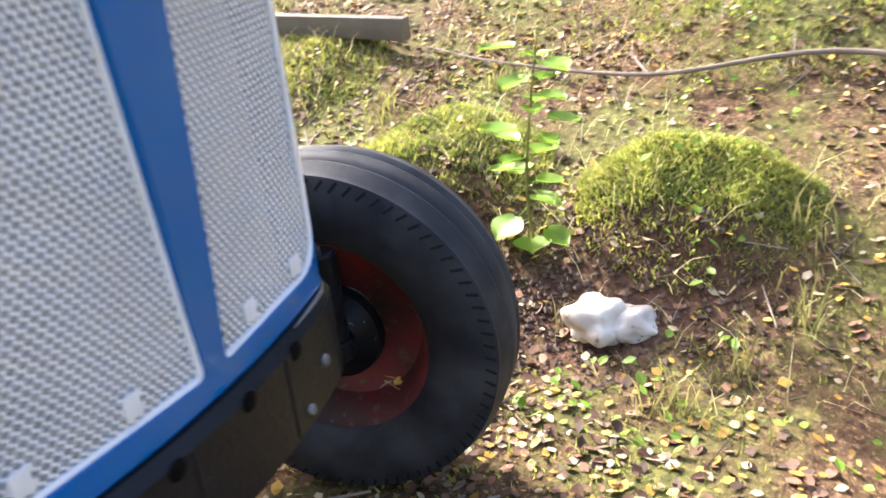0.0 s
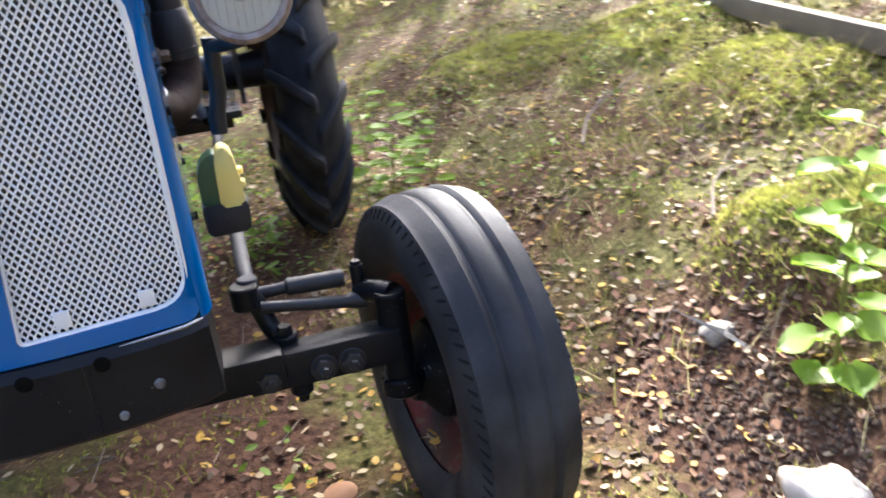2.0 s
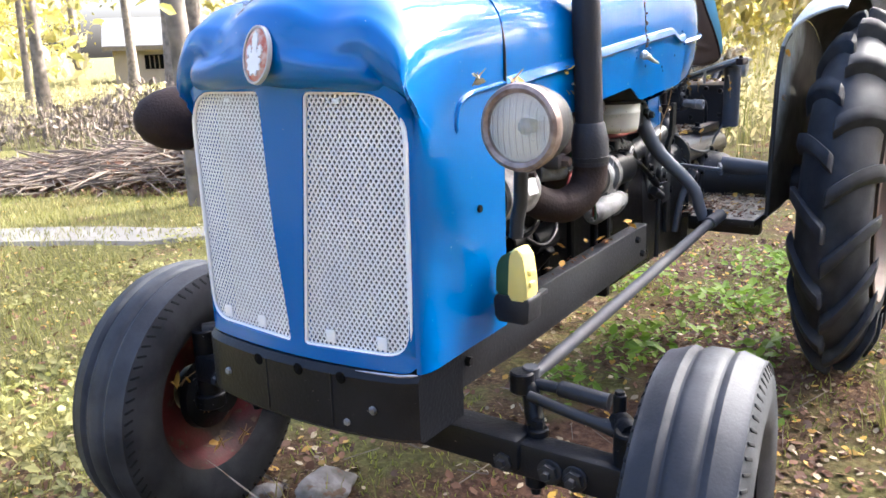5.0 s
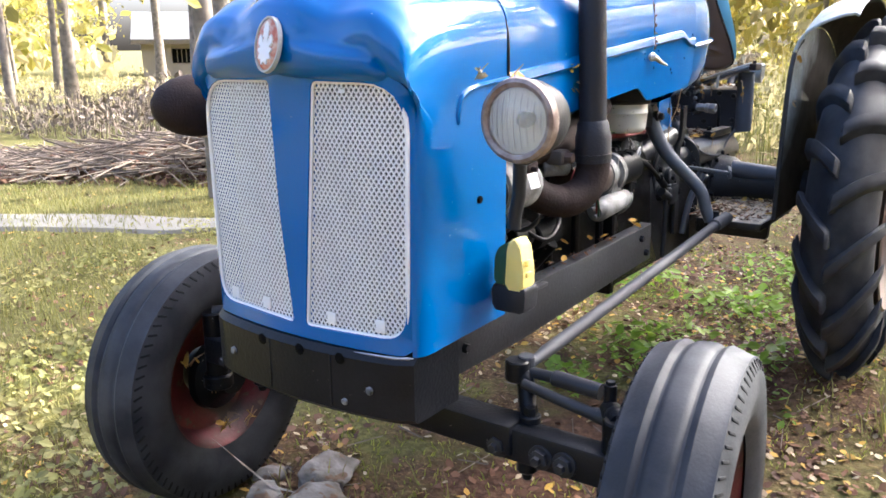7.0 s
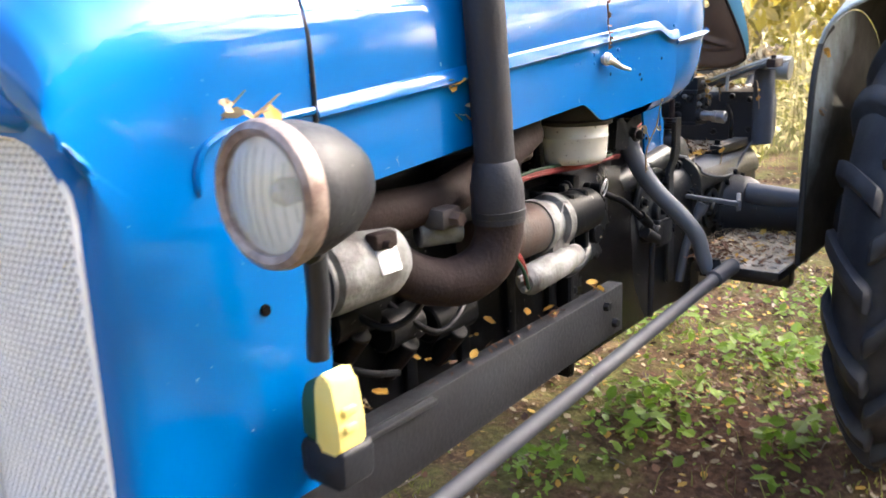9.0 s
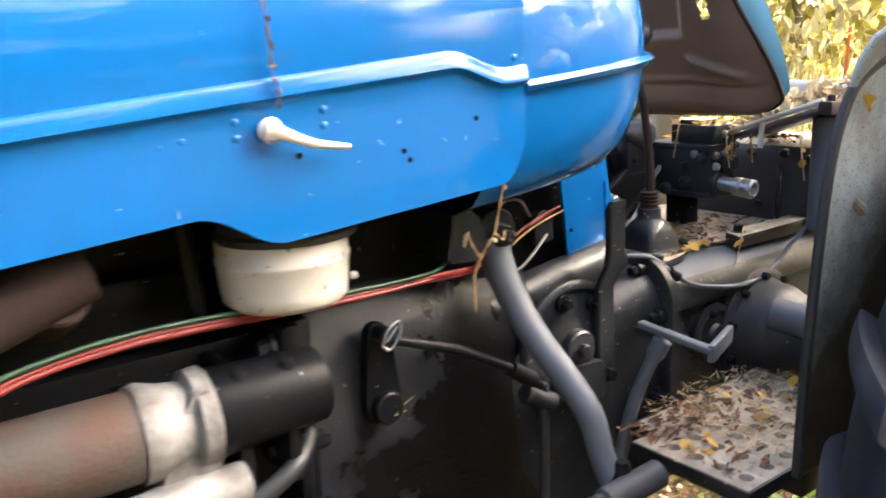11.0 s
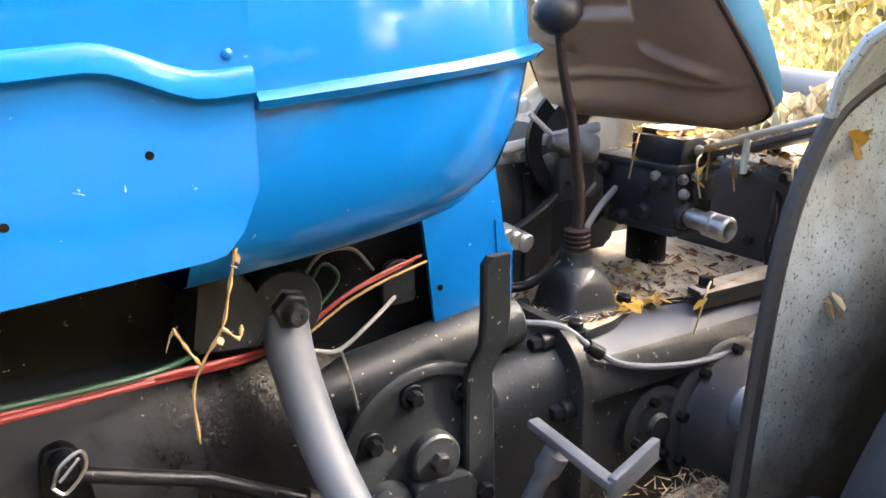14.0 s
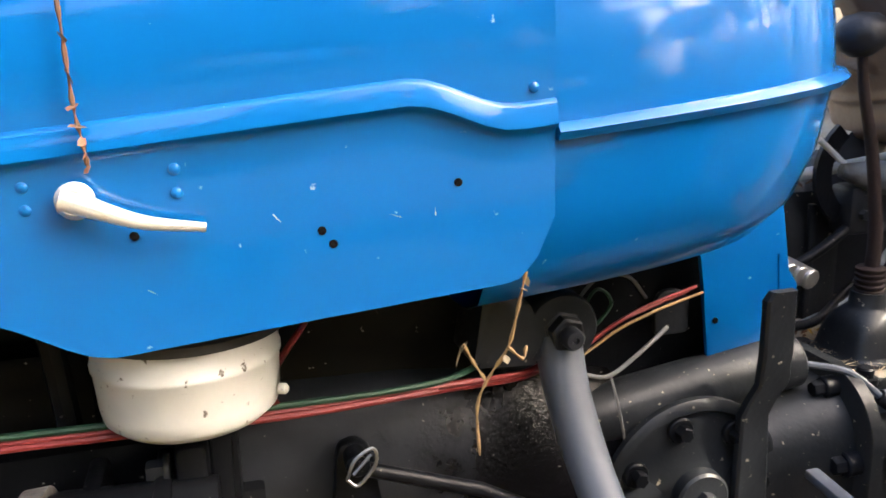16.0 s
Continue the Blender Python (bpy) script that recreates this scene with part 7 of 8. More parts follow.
    v, f = blades(pts, 0.05, 0.17, 0.006, 0.8)
    tagged(raw("grass_tufts", v, f, GRASS), "tufts of long pale green grass on the bank", "grass", kind="stuff")
    pts = [(x, y, z + rng.uniform(0.0, 0.03)) for x, y, z in scatter(1500, 0.2, 4.5, -1.5, 5.5, 0.012, lambda x, y: nz(x * 1.6, y * 1.6, 33) > 0.22)]
    bushy = []
    for cx, cy, rx, ry, n in ((-0.05, 2.05, 0.28, 0.35, 260), (0.15, 2.75, 0.35, 0.30, 240), (0.20, 3.5, 0.45, 0.40, 260), (-0.15, 1.50, 0.12, 0.14, 60), (0.42, 1.98, 0.10, 0.20, 70), (-0.45, 2.9, 0.3, 0.4, 150)):
        bushy += [(x, y, height(x, y) + 0.015 + rng.uniform(0, 0.09)) for x, y in ((cx + rng.normal(0, rx * 0.4), cy + rng.normal(0, ry * 0.4)) for _ in range(n // 2))]
        pts += [(x, y, height(x, y) + 0.012 + rng.uniform(0, 0.05)) for x, y in ((cx + rng.normal(0, rx * 0.6), cy + rng.normal(0, ry * 0.6)) for _ in range(n))]
    v, f = leaf_cloud(pts, 0.014, 0.6, 0.6)
    tagged(raw("low_herbs", v, f, GREENLEAF), "low green herb leaves among the litter", "herbs", kind="stuff")
    lawn = [(x, y, z + rng.uniform(0.0, 0.045)) for x, y, z in scatter(9000, -4.2, -0.85, -0.8, 3.0, 0.012, lambda x, y: nz(x * 1.4, y * 1.4, 41) > -0.10 and rng.uniform() < smooth01(-4.2, -2.6, x))]
    v, f = leaf_cloud(lawn, 0.017, 0.7, 0.6)
    tagged(raw("lawn_herbs", v, f, GRASS), "low yellow-green herbs in the grass", "herbs", kind="stuff")
    v, f = leaf_cloud(bushy, 0.024, 0.7, 0.6)
    tagged(raw("leafy_herbs", v, f, GREENLEAF), "leafy green herbs behind the machine", "herbs", kind="stuff")
    pts = scatter(3000, 0.9, 5.0, -2.0, 6.0, 0.004, lambda x, y: rng.uniform() < 1.2 * fading(x, y) * smooth01(0.9, 1.6, x) and nz(x * 1.5, y * 1.5, 20) > -0.1)
    v, f = blades(pts, 0.03, 0.10, 0.0035, 2.2)
    tagged(raw("dry_grass", v, f, DRYGRASS), "flattened dry grass on the bank", "grass", kind="stuff")
    cv, cf = [], []
    for _ in range(1500):
        x, y = 1.40 + rng.normal(0, 0.14), 0.12 + rng.normal(0, 0.30)
        s = rng.uniform(0.004, 0.011) * (1.6 if rng.uniform() < 0.1 else 1)
        k, z = len(cv), height(x, y) + s * 0.3
        cv += [(x + s * dx * rng.uniform(0.6, 1.3), y + s * dy * rng.uniform(0.6, 1.3), z + s * dz * rng.uniform(0.5, 1.0)) for dx, dy, dz in ((1, 0.2, 0), (-0.2, 1, 0.1), (-1, -0.1, 0), (0.1, -1, 0.1), (0.1, 0.1, 1), (0, 0, -1))]
        cf += [(k + a, k + b, k + c) for a, b, c in ((0, 1, 4), (1, 2, 4), (2, 3, 4), (3, 0, 4), (1, 0, 5), (2, 1, 5), (3, 2, 5), (0, 3, 5))]
    tagged(raw("earth_crumbs", cv, cf, CLOD), "crumbs of dug brown earth beside the wheel", "earth", kind="stuff")
    tagged(raw("fallen_twigs", verts, faces, STICK), "thin dry twigs on the ground", "twigs", kind="stuff")


def slab(label, at, size, seed, turn, name="field_stone", mat=None, count=24):
    """An angular broken stone: the hull of a few points."""
    r = random.Random(seed)
    bm = bmesh.new()
    for _ in range(count):
        d = Vector((r.gauss(0, 1), r.gauss(0, 1), r.gauss(0, 1))).normalized()
        bm.verts.new((d.x * size[0], d.y * size[1], d.z * size[2]))
    hull = bmesh.ops.convex_hull(bm, input=bm.verts)
    bmesh.ops.delete(bm, geom=[v for v in hull["geom_interior"] if isinstance(v, bmesh.types.BMVert)], context="VERTS")
    bmesh.ops.bevel(bm, geom=list(bm.edges), offset=0.008, segments=2, affect="EDGES", profile=0.6)
    bmesh.ops.triangulate(bm, faces=bm.faces)
    bmesh.ops.subdivide_edges(bm, edges=[e for e in bm.edges if e.calc_length() > 0.014], cuts=3, use_grid_fill=True)
    for v in bm.verts:
        k = 0.10 * nz(v.co.x * 22 + seed, v.co.y * 22, v.co.z * 22) + 0.05 * nz(v.co.x * 60, v.co.y * 60 + seed, v.co.z * 60)
        v.co *= 1 + k
    ob = part(name, bm, mat or STONE, None, smooth=38)
    ob.location = (at[0], at[1], height(at[0], at[1]) + at[2])
    ob.rotation_euler = (0.1, -0.1, turn)
    return tagged(ob, label, "stone")


def build_stones():
    bm = bmesh.new()
    for cx, cy, cz, sx, sy, sz, seed in ((0.0, 0.022, 0.014, 0.056, 0.056, 0.048, 2.3), (0.010, -0.036, 0.006, 0.048, 0.054, 0.036, 6.1)):
        lump = bmesh.ops.create_icosphere(bm, subdivisions=4, radius=1.0)
        for v in lump["verts"]:
            d = v.co.normalized()
            k = 1.0 + 0.42 * nz(d.x * 1.3 + seed, d.y * 1.3, d.z * 1.3) + 0.08 * nz(d.x * 3.0, d.y * 3.0 + seed, d.z * 3.0) + 0.03 * nz(d.x * 9 + seed, d.y * 9, d.z * 9)
            v.co = Vector((cx + d.x * sx * k, cy + d.y * sy * k, cz + d.z * sz * k))
    white = part("white_stone", bm, WHITESTONE, None, smooth=35)
    white.scale = (1.45, 1.45, 1.45)
    white.location = (1.325, -0.085, height(1.325, -0.085) + 0.018)
    white.rotation_euler = (0.15, 0, 0.35)
    tagged(white, "pale whitish lumpy stone half sunk in dug earth", "stone")
    for k, (x, y, sx, sy, sz) in enumerate(((-0.46, 0.52, 0.08, 0.11, 0.075), (-0.38, 0.36, 0.11, 0.08, 0.05), (-0.25, 0.34, 0.07, 0.06, 0.06), (-0.52, 0.33, 0.06, 0.06, 0.05), (-0.20, 0.30, 0.05, 0.05, 0.035), (-0.60, 0.42, 0.05, 0.05, 0.04))):
        slab("rough grey field stone beside the front wheel", (x, y, sz * 0.12), (sx * 1.15, sy * 1.15, sz * 0.92), 3 + k, k * 1.3)
    slab("small grey stone in a hollow of brown earth", (1.45, 0.50, 0.010), (0.055, 0.05, 0.036), 31, 0.5)
    cap = thing("mushroom", "flat pale brown mushroom on the forest floor", "mushroom", at=(0.434, 0.416, height(0.434, 0.416)))
    bm = bmesh.new()
    lathe(bm, (0, 0, 0.03), (0, 0, 1), [(0, -0.004), (0.02, -0.006), (0.036, 0.0), (0.038, 0.008), (0.025, 0.018), (0, 0.022)], 28)
    part("cap", bm, MUSHROOM, cap)
    bm = bmesh.new()
    lathe(bm, (0, 0, -0.01), (0, 0, 1), [(0, 0), (0.012, 0), (0.010, 0.04), (0, 0.04)], 14)
    part("stem", bm, LEAFPALE, cap)


def build_sapling(at, tall, seed, label):
    sap = thing("sapling", label, "plant", at=(at[0], at[1], height(*at) - 0.01))
    r = random.Random(seed)
    bm = bmesh.new()
    pts = curve_pts([(0, 0, 0), (0.02, 0.015, tall * 0.35), (0.015, -0.01, tall * 0.7), (0.04, -0.03, tall)])
    sweep(bm, pts, [0.006 - 0.004 * i / (len(pts) - 1) for i in range(len(pts))], 8)
    part("stem", bm, GRASS, sap)
    count = int(tall / 0.024)
    for k in range(count):
        t = 0.10 + 0.9 * k / count
        p = pts[int(t * (len(pts) - 1))]
        a = (k // 2) * 1.2 + (k % 2) * math.pi + r.uniform(-0.4, 0.4)
        ln, wd = r.uniform(0.065, 0.110), r.uniform(0.034, 0.052)
        if t < 0.3:
            ln, wd = ln * 1.1, wd * 1.3
        droop = r.uniform(-0.15, 0.30) if t > 0.3 else r.uniform(-0.9, -0.1)
        bm = bmesh.new()
        stalk = r.uniform(0.02, 0.06)
        rows = []
        for j in range(7):
            s = j / 6
            w = wd * math.sin(math.pi * min(s * 0.92 + 0.06, 1)) ** 0.8
            x = stalk + ln * s
            z = droop * x * 0.6 - 0.5 * x * x
            rows.append([bm.verts.new((x, -w, z + 0.012)), bm.verts.new((x, -w * 0.5, z + 0.003)), bm.verts.new((x, 0, z)), bm.verts.new((x, w * 0.5, z + 0.003)), bm.verts.new((x, w, z + 0.012))])
        for q0, q1 in zip(rows, rows[1:]):
            for i in range(4):
                bm.faces.new((q0[i], q0[i + 1], q1[i + 1], q1[i]))
        sweep(bm, [(0, 0, 0), (stalk, 0, rows[0][2].co.z)], 0.0014, 5)
        leaf = part("leaf", bm, GREENLEAF, sap, smooth=60)
        leaf.matrix_local = Matrix.Translation(p) @ Matrix.Rotation(a, 4, "Z")


def tree_mesh(seed, tall, r0, needles, leaf_n, leaf_size, first):
    """A tree's tapered trunk with limbs, and its crown of small leaves in uneven clumps."""
    r = random.Random(seed)
    bm = bmesh.new()
    lean = (r.uniform(-0.03, 0.03), r.uniform(-0.03, 0.03))
    trunk = [Vector((lean[0] * z + 0.05 * math.sin(z * 0.5 + seed), lean[1] * z + 0.05 * math.cos(z * 0.4 + seed), z)) for z in [tall * k / 14 - 0.15 for k in range(15)]]
    sweep(bm, trunk, [r0 * (1.35 if k == 0 else 1.08 if k == 1 else 1) * (1 - 0.85 * k / 14) for k in range(15)], 14)
    clumps = []
    for k in range(26):
        t = first + (0.98 - first) * (k + r.uniform(0, 0.8)) / 26
        base = trunk[min(int(t * 14), 13)]
        a = r.uniform(0, math.tau)
        ln = ((1.1 - t) * tall * r.uniform(0.18, 0.34) + 0.3) * (0.62 if seed == 4 else 1)
        tip = base + Vector((math.cos(a) * ln, math.sin(a) * ln, ln * r.uniform(-0.05, 0.45)))
        mid = (base + tip) / 2 + Vector((0, 0, ln * 0.06))
        sweep(bm, [base, mid, tip], [r0 * 0.22 * (1.1 - t), r0 * 0.13 * (1.1 - t), 0.008], 6)
        for _ in range(3):
            s = r.uniform(0.45, 1.05)
            clumps.append((base.lerp(tip, s), ln * r.uniform(0.16, 0.30)))
    cents = []
    for _ in range(leaf_n):
        c, rad = clumps[r.randrange(len(clumps))]
        d = Vector((r.gauss(0, 1), r.gauss(0, 1), r.gauss(0, 0.6))) * rad * 0.6
        cents.append(tuple(c + d))
    return bm, cents


def build_woods():
    kinds = []
    # the fourth, densest kind is made to block the sun
    for seed, tall, r0, needles, n, size, first in ((1, 13, 0.14, False, 4800, 0.060, 0.30), (2, 15, 0.19, True, 3600, 0.085, 0.42), (3, 9, 0.09, False, 4000, 0.052, 0.22), (4, 10.5, 0.13, True, 9000, 0.10, 0.36)):
        tree = thing("tree", "slender forest tree with thin autumn foliage" if not needles else "tall forest pine with dark needles", "tree", "forest trees")
        bm, cents = tree_mesh(seed, tall, r0, needles, n, size, first)
        part("trunk", bm, BARK, tree, smooth=50)
        v, f = leaf_cloud(cents, size, 1.4, 0.5)
        crown = raw("crown", v, f, NEEDLES if needles else CROWN, tree)
        kinds.append(tree)
    spots = [(-9.9, 7.6, 1), (-4.55, 3.50, 2), (-16.0, 9.0, 0), (-13.2, 10.9, 1), (-20, 11, 2), (-18, 15, 0), (-24, 17, 1), (-12, 14, 2), (-26, 9, 0), (-22, 22, 1), (-30, 15, 2), (-15, 20, 0), (-9, 18, 1), (-28, 26, 0), (-35, 22, 1),
             (-5.5, 16, 0), (-3.2, 20, 2), (-7, 24, 1), (-1, 17, 0), (-11, 29, 2), (-4, 28, 1), (2, 24, 0), (5, 19, 1), (12, 15, 0), (15, 10, 1), (14, 3, 0), (10, -3, 1), (13, -9, 0), (5, -11, 2), (-3, -13, 1), (-11, -8, 0), (-17, -2, 1),
             (-33, 6, 0), (-20, 4.5, 2), (-40, 14, 1), (-16, 30, 0), (-38, 34, 1), (15, 16, 1), (17, 6, 0), (3, 33, 1), (-24, 36, 2), (7, 27, 1), (10, 17, 2)]
    for k, (x, y, i) in enumerate(spots):
        m = pose(x, y, height(x, y), 0, 0, (k * 77) % 360) @ Matrix.Scale(1, 4)
        t = copy_thing(kinds[i], m)
        s = 0.85 + 0.35 * ((k * 37) % 10) / 10
        t.scale = (s, s, s)
    # added trees, mostly unseen, that block sun over tractor, bank and grass
    for x, y, i, s, turn in ((3.80, 8.90, 3, 0.88, 10), (3.78, 7.90, 3, 0.86, 200), (2.6, 11.2, 3, 0.85, 90), (6.6, 13.0, 0, 0.62, 50), (-0.6, 12.6, 1, 1.0, 70), (0.9, 13.4, 1, 0.95, 160)):
        t = copy_thing(kinds[i], pose(x, y, height(x, y), 0, 0, turn))
        t.scale = (s, s, s)
    for i, tree in enumerate(kinds):
        tree.location = ((-8.5, 12.5, 0), (9, 21, 0.4), (-13.5, 6.4, 0), (-14.5, 17.0, 0.2))[i]
    # leafy wood round the clearing; bank and near sides unseen, added to shape light
    for lab, mat, n, a0, a1, r0, r1, top, size in (("unseen dense yellow-green wood added beside the bank", CROWN, 9000, -100, 62, 11, 17, 7.5, 0.20), ("unseen dark pines added at the edge of the clearing", NEEDLES, 6000, -110, 58, 13, 19, 9.0, 0.22), ("tall dark spruces above the bank", NEEDLES, 12000, -42, 34, 10, 15, 11.5, 0.27),
                                                    ("autumn wood behind the tractor", CROWN, 9000, 62, 122, 17, 26, 8.5, 0.20), ("yellow birch wood behind the tractor", DRYGRASS, 5000, 66, 126, 14, 24, 5.5, 0.15),
                                                    ("far autumn wood across the clearing", CROWN, 9000, 120, 200, 36, 52, 9.0, 0.30), ("far yellow wood across the clearing", DRYGRASS, 5000, 120, 205, 34, 48, 6.0, 0.28),
                                                    ("wood behind the camera's side of the clearing", CROWN, 7000, 200, 262, 13, 22, 8.0, 0.22)):
        pts = []
        while len(pts) < n:
            a, q = radians(rng.uniform(a0, a1)), math.sqrt(rng.uniform(r0 * r0, r1 * r1))
            x, y = q * math.cos(a), 1 + q * math.sin(a)
            h = top * (0.62 + 0.9 * nz(a * 6, q * 0.12, 3.0)) * rng.uniform(0.02, 1) ** 0.75
            if nz(x * 0.45, y * 0.45, h * 0.6) < -0.12 or math.hypot(x + 33.5, y - 24.2) < 4.5 or (abs(math.atan2(y + 0.5, x - 0.9) - math.atan2(24.7, -34.4)) < 0.05 and q > 15):
                continue
            # heights cut so that sun and open sky reach the tractor
            pts.append((x, y, height(x, y) + (min(h, 0.36 * (q - 4)) if radians(30) < a < radians(98) else min(h, 3.6) if a < radians(-35) or a > radians(215) else h)))
        v, f = leaf_cloud(pts, size, 1.4, 0.5)
        tagged(raw("wood_edge", v, f, mat), lab.replace("behind the camera's side of", "on the near edge of"), "woods", kind="stuff")
    # yellow undergrowth
    for n, (x0, x1, y0, y1), mat, tall, num, lab in ((0, (-7, 3, 7, 11), DRYGRASS, 1.1, 5200, "dry yellow undergrowth behind the tractor"), (1, (-26, -11, 4, 16), DRYGRASS, 0.7, 4200, "yellowing undergrowth among the trees"), (2, (-8, 4, 11, 20), CROWN, 1.8, 5200, "yellow-green thicket at the wood's edge"), (3, (-13.5, -6.8, 5.0, 9.5), STICK, 0.95, 3000, "brown twiggy scrub behind the brushwood")):
        pts = []
        while len(pts) < num:
            x, y = rng.uniform(x0, x1), rng.uniform(y0, y1)
            d = nz(x * 0.55, y * 0.55, 6 + n)
            if d < -0.25:
                continue
            pts.append((x, y, height(x, y) + tall * (0.45 + d) * rng.uniform(0.02, 1) ** 0.8))
        v, f = leaf_cloud(pts, 0.05, 1.4, 0.4)
        tagged(raw("undergrowth", v, f, mat), lab, "undergrowth", kind="stuff")
        stems = [(x, y, height(x, y)) for x, y, z in pts[::4]]
        v, f = blades(stems, tall * 0.4, tall * 1.0, 0.012, 0.3)
        tagged(raw("undergrowth_stems", v, f, (GRASS, DRYGRASS, DRYGRASS, STICK)[n]), "dry upright stems", "undergrowth", kind="stuff")


def build_brush_pile():
    """A long low heap of cut branches, higher at its near end."""
    def spot(u, v):
        return -6.5 + 0.93 * u - 0.37 * v, 4.25 + 0.37 * u + 0.93 * v

    def top(u, v):
        return (0.34 + 0.16 * u) * max(1 - v * v / 1.1, 0) * max(1 - (u / 2.9) ** 4, 0) + 0.04

    verts, faces = [], []
    for _ in range(1900):
        u, v = rng.uniform(-2.8, 2.6), rng.uniform(-0.95, 0.95)
        cx, cy = spot(u, v)
        z = height(cx, cy) + top(u, v) * rng.uniform(0.1, 1.0) ** 0.7
        a, ln, w = 0.38 + rng.normal(0, 1.0), rng.uniform(0.2, 1.1), rng.uniform(0.003, 0.013)
        d = Vector((math.cos(a), math.sin(a), rng.uniform(-0.25, 0.28))) * ln / 2
        p, q = Vector((cx, cy, z)) - d, Vector((cx, cy, z)) + d
        s1, s2 = ring_frame(d)
        k = len(verts)
        for c, f in ((p, 1.0), (q, 0.5)):
            for ang in range(5):
                verts.append(tuple(c + w * f * (math.cos(ang * math.tau / 5) * s1 + math.sin(ang * math.tau / 5) * s2)))
        faces += [(k + i, k + (i + 1) % 5, k + 5 + (i + 1) % 5, k + 5 + i) for i in range(5)]
    pts = []
    for _ in range(6500):
        u, v = rng.uniform(-3.0, 2.7), rng.uniform(-1.1, 1.0)
        cx, cy = spot(u, v)
        pts.append((cx, cy, height(cx, cy) + top(u, v) * rng.uniform(0.0, 0.8)))
    lv, lf = leaf_cloud(pts, 0.040, 1.0, 0.5)
    tagged(raw("brush_leaves", lv, lf, LEAFBROWN), "brown leaves caught in the heap of branches", "leaf litter", kind="stuff")
    tagged(raw("brush_pile", verts, faces, STICK), "heap of dry cut branches at the edge of the wood", "brush pile", kind="stuff")


def build_track():
    verts, faces = [], []
    n = 60
    for k in range(n + 1):
        d = -1.6 + 27.6 * k / n
        x, y = -3.64 - 0.857 * d, 2.65 - 0.516 * d + 0.10 * nz(d * 0.4, 3.0) - 0.004 * max(d - 6, 0) ** 2
        for i, s in enumerate((-0.30, -0.26, 0.26, 0.30)):
            s *= (1 + 0.25 * nz(d * 0.9, 5.0 + (s > 0))) * (0.15 + 0.85 * smooth01(0, 6, k))
            px, py = x + s * 0.516, y - s * 0.857
            verts.append((px, py, height(px, py) + (0.028 if i in (1, 2) else -0.03)))
    for k in range(n):
        for i in range(3):
            a = k * 4 + i
            faces.append((a, a + 1, a + 5, a + 4))
    tagged(raw("path", verts, faces, ROADGREY), "pale grey strip of path through the grass", "path", kind="structure")


def build_shed():
    shed = thing("shed", "small pale shed with a tin roof among the trees", "shed", at=(-33.5, 24.2, 0))
    shed.rotation_euler = (0, 0, radians(52))
    left, w, d, h = -0.95, 2.9, 2.0, 1.55
    bm = bmesh.new()
    for lo, hi in (((left, -d, -0.3), (0.35, -d + 0.12, h)), ((1.25, -d, -0.3), (w, -d + 0.12, h)), ((0.35, -d, -0.3), (1.25, -d + 0.12, 0.55)), ((0.35, -d, 1.25), (1.25, -d + 0.12, h)), ((left, d - 0.12, -0.3), (w, d, h)), ((left, -d + 0.12, -0.3), (left + 0.12, d - 0.12, h)), ((w - 0.12, -d, -0.3), (w, d, h))):
        box(bm, lo, hi)
    part("wall", bm, WALLPAINT, shed)
    bm = bmesh.new()
    prism(bm, [(-d - 0.45, h - 0.05), (0, h + 1.25), (d + 0.45, h - 0.05), (d + 0.45, h + 0.07), (0, h + 1.40), (-d - 0.45, h + 0.10)], 0, left - 0.4, w + 0.4)
    part("roof", bm, ROOFTIN, shed)
    bm = bmesh.new()
    box(bm, (left - 0.4, -d - 0.50, h - 0.12), (w + 0.4, -d - 0.45, h + 0.06))
    part("eave_board", bm, WOOD, shed)
    bm = bmesh.new()
    box(bm, (0.38, -d + 0.03, 0.58), (1.22, -d + 0.05, 1.22))
    win = part("window", bm, DARKGAP, shed, "dark window")
    for x in (0.60, 0.80, 1.0):
        bm = bmesh.new()
        box(bm, (x - 0.02, -d - 0.01, 0.56), (x + 0.02, -d + 0.03, 1.24))
        part("window_bar", bm, WOOD, win)


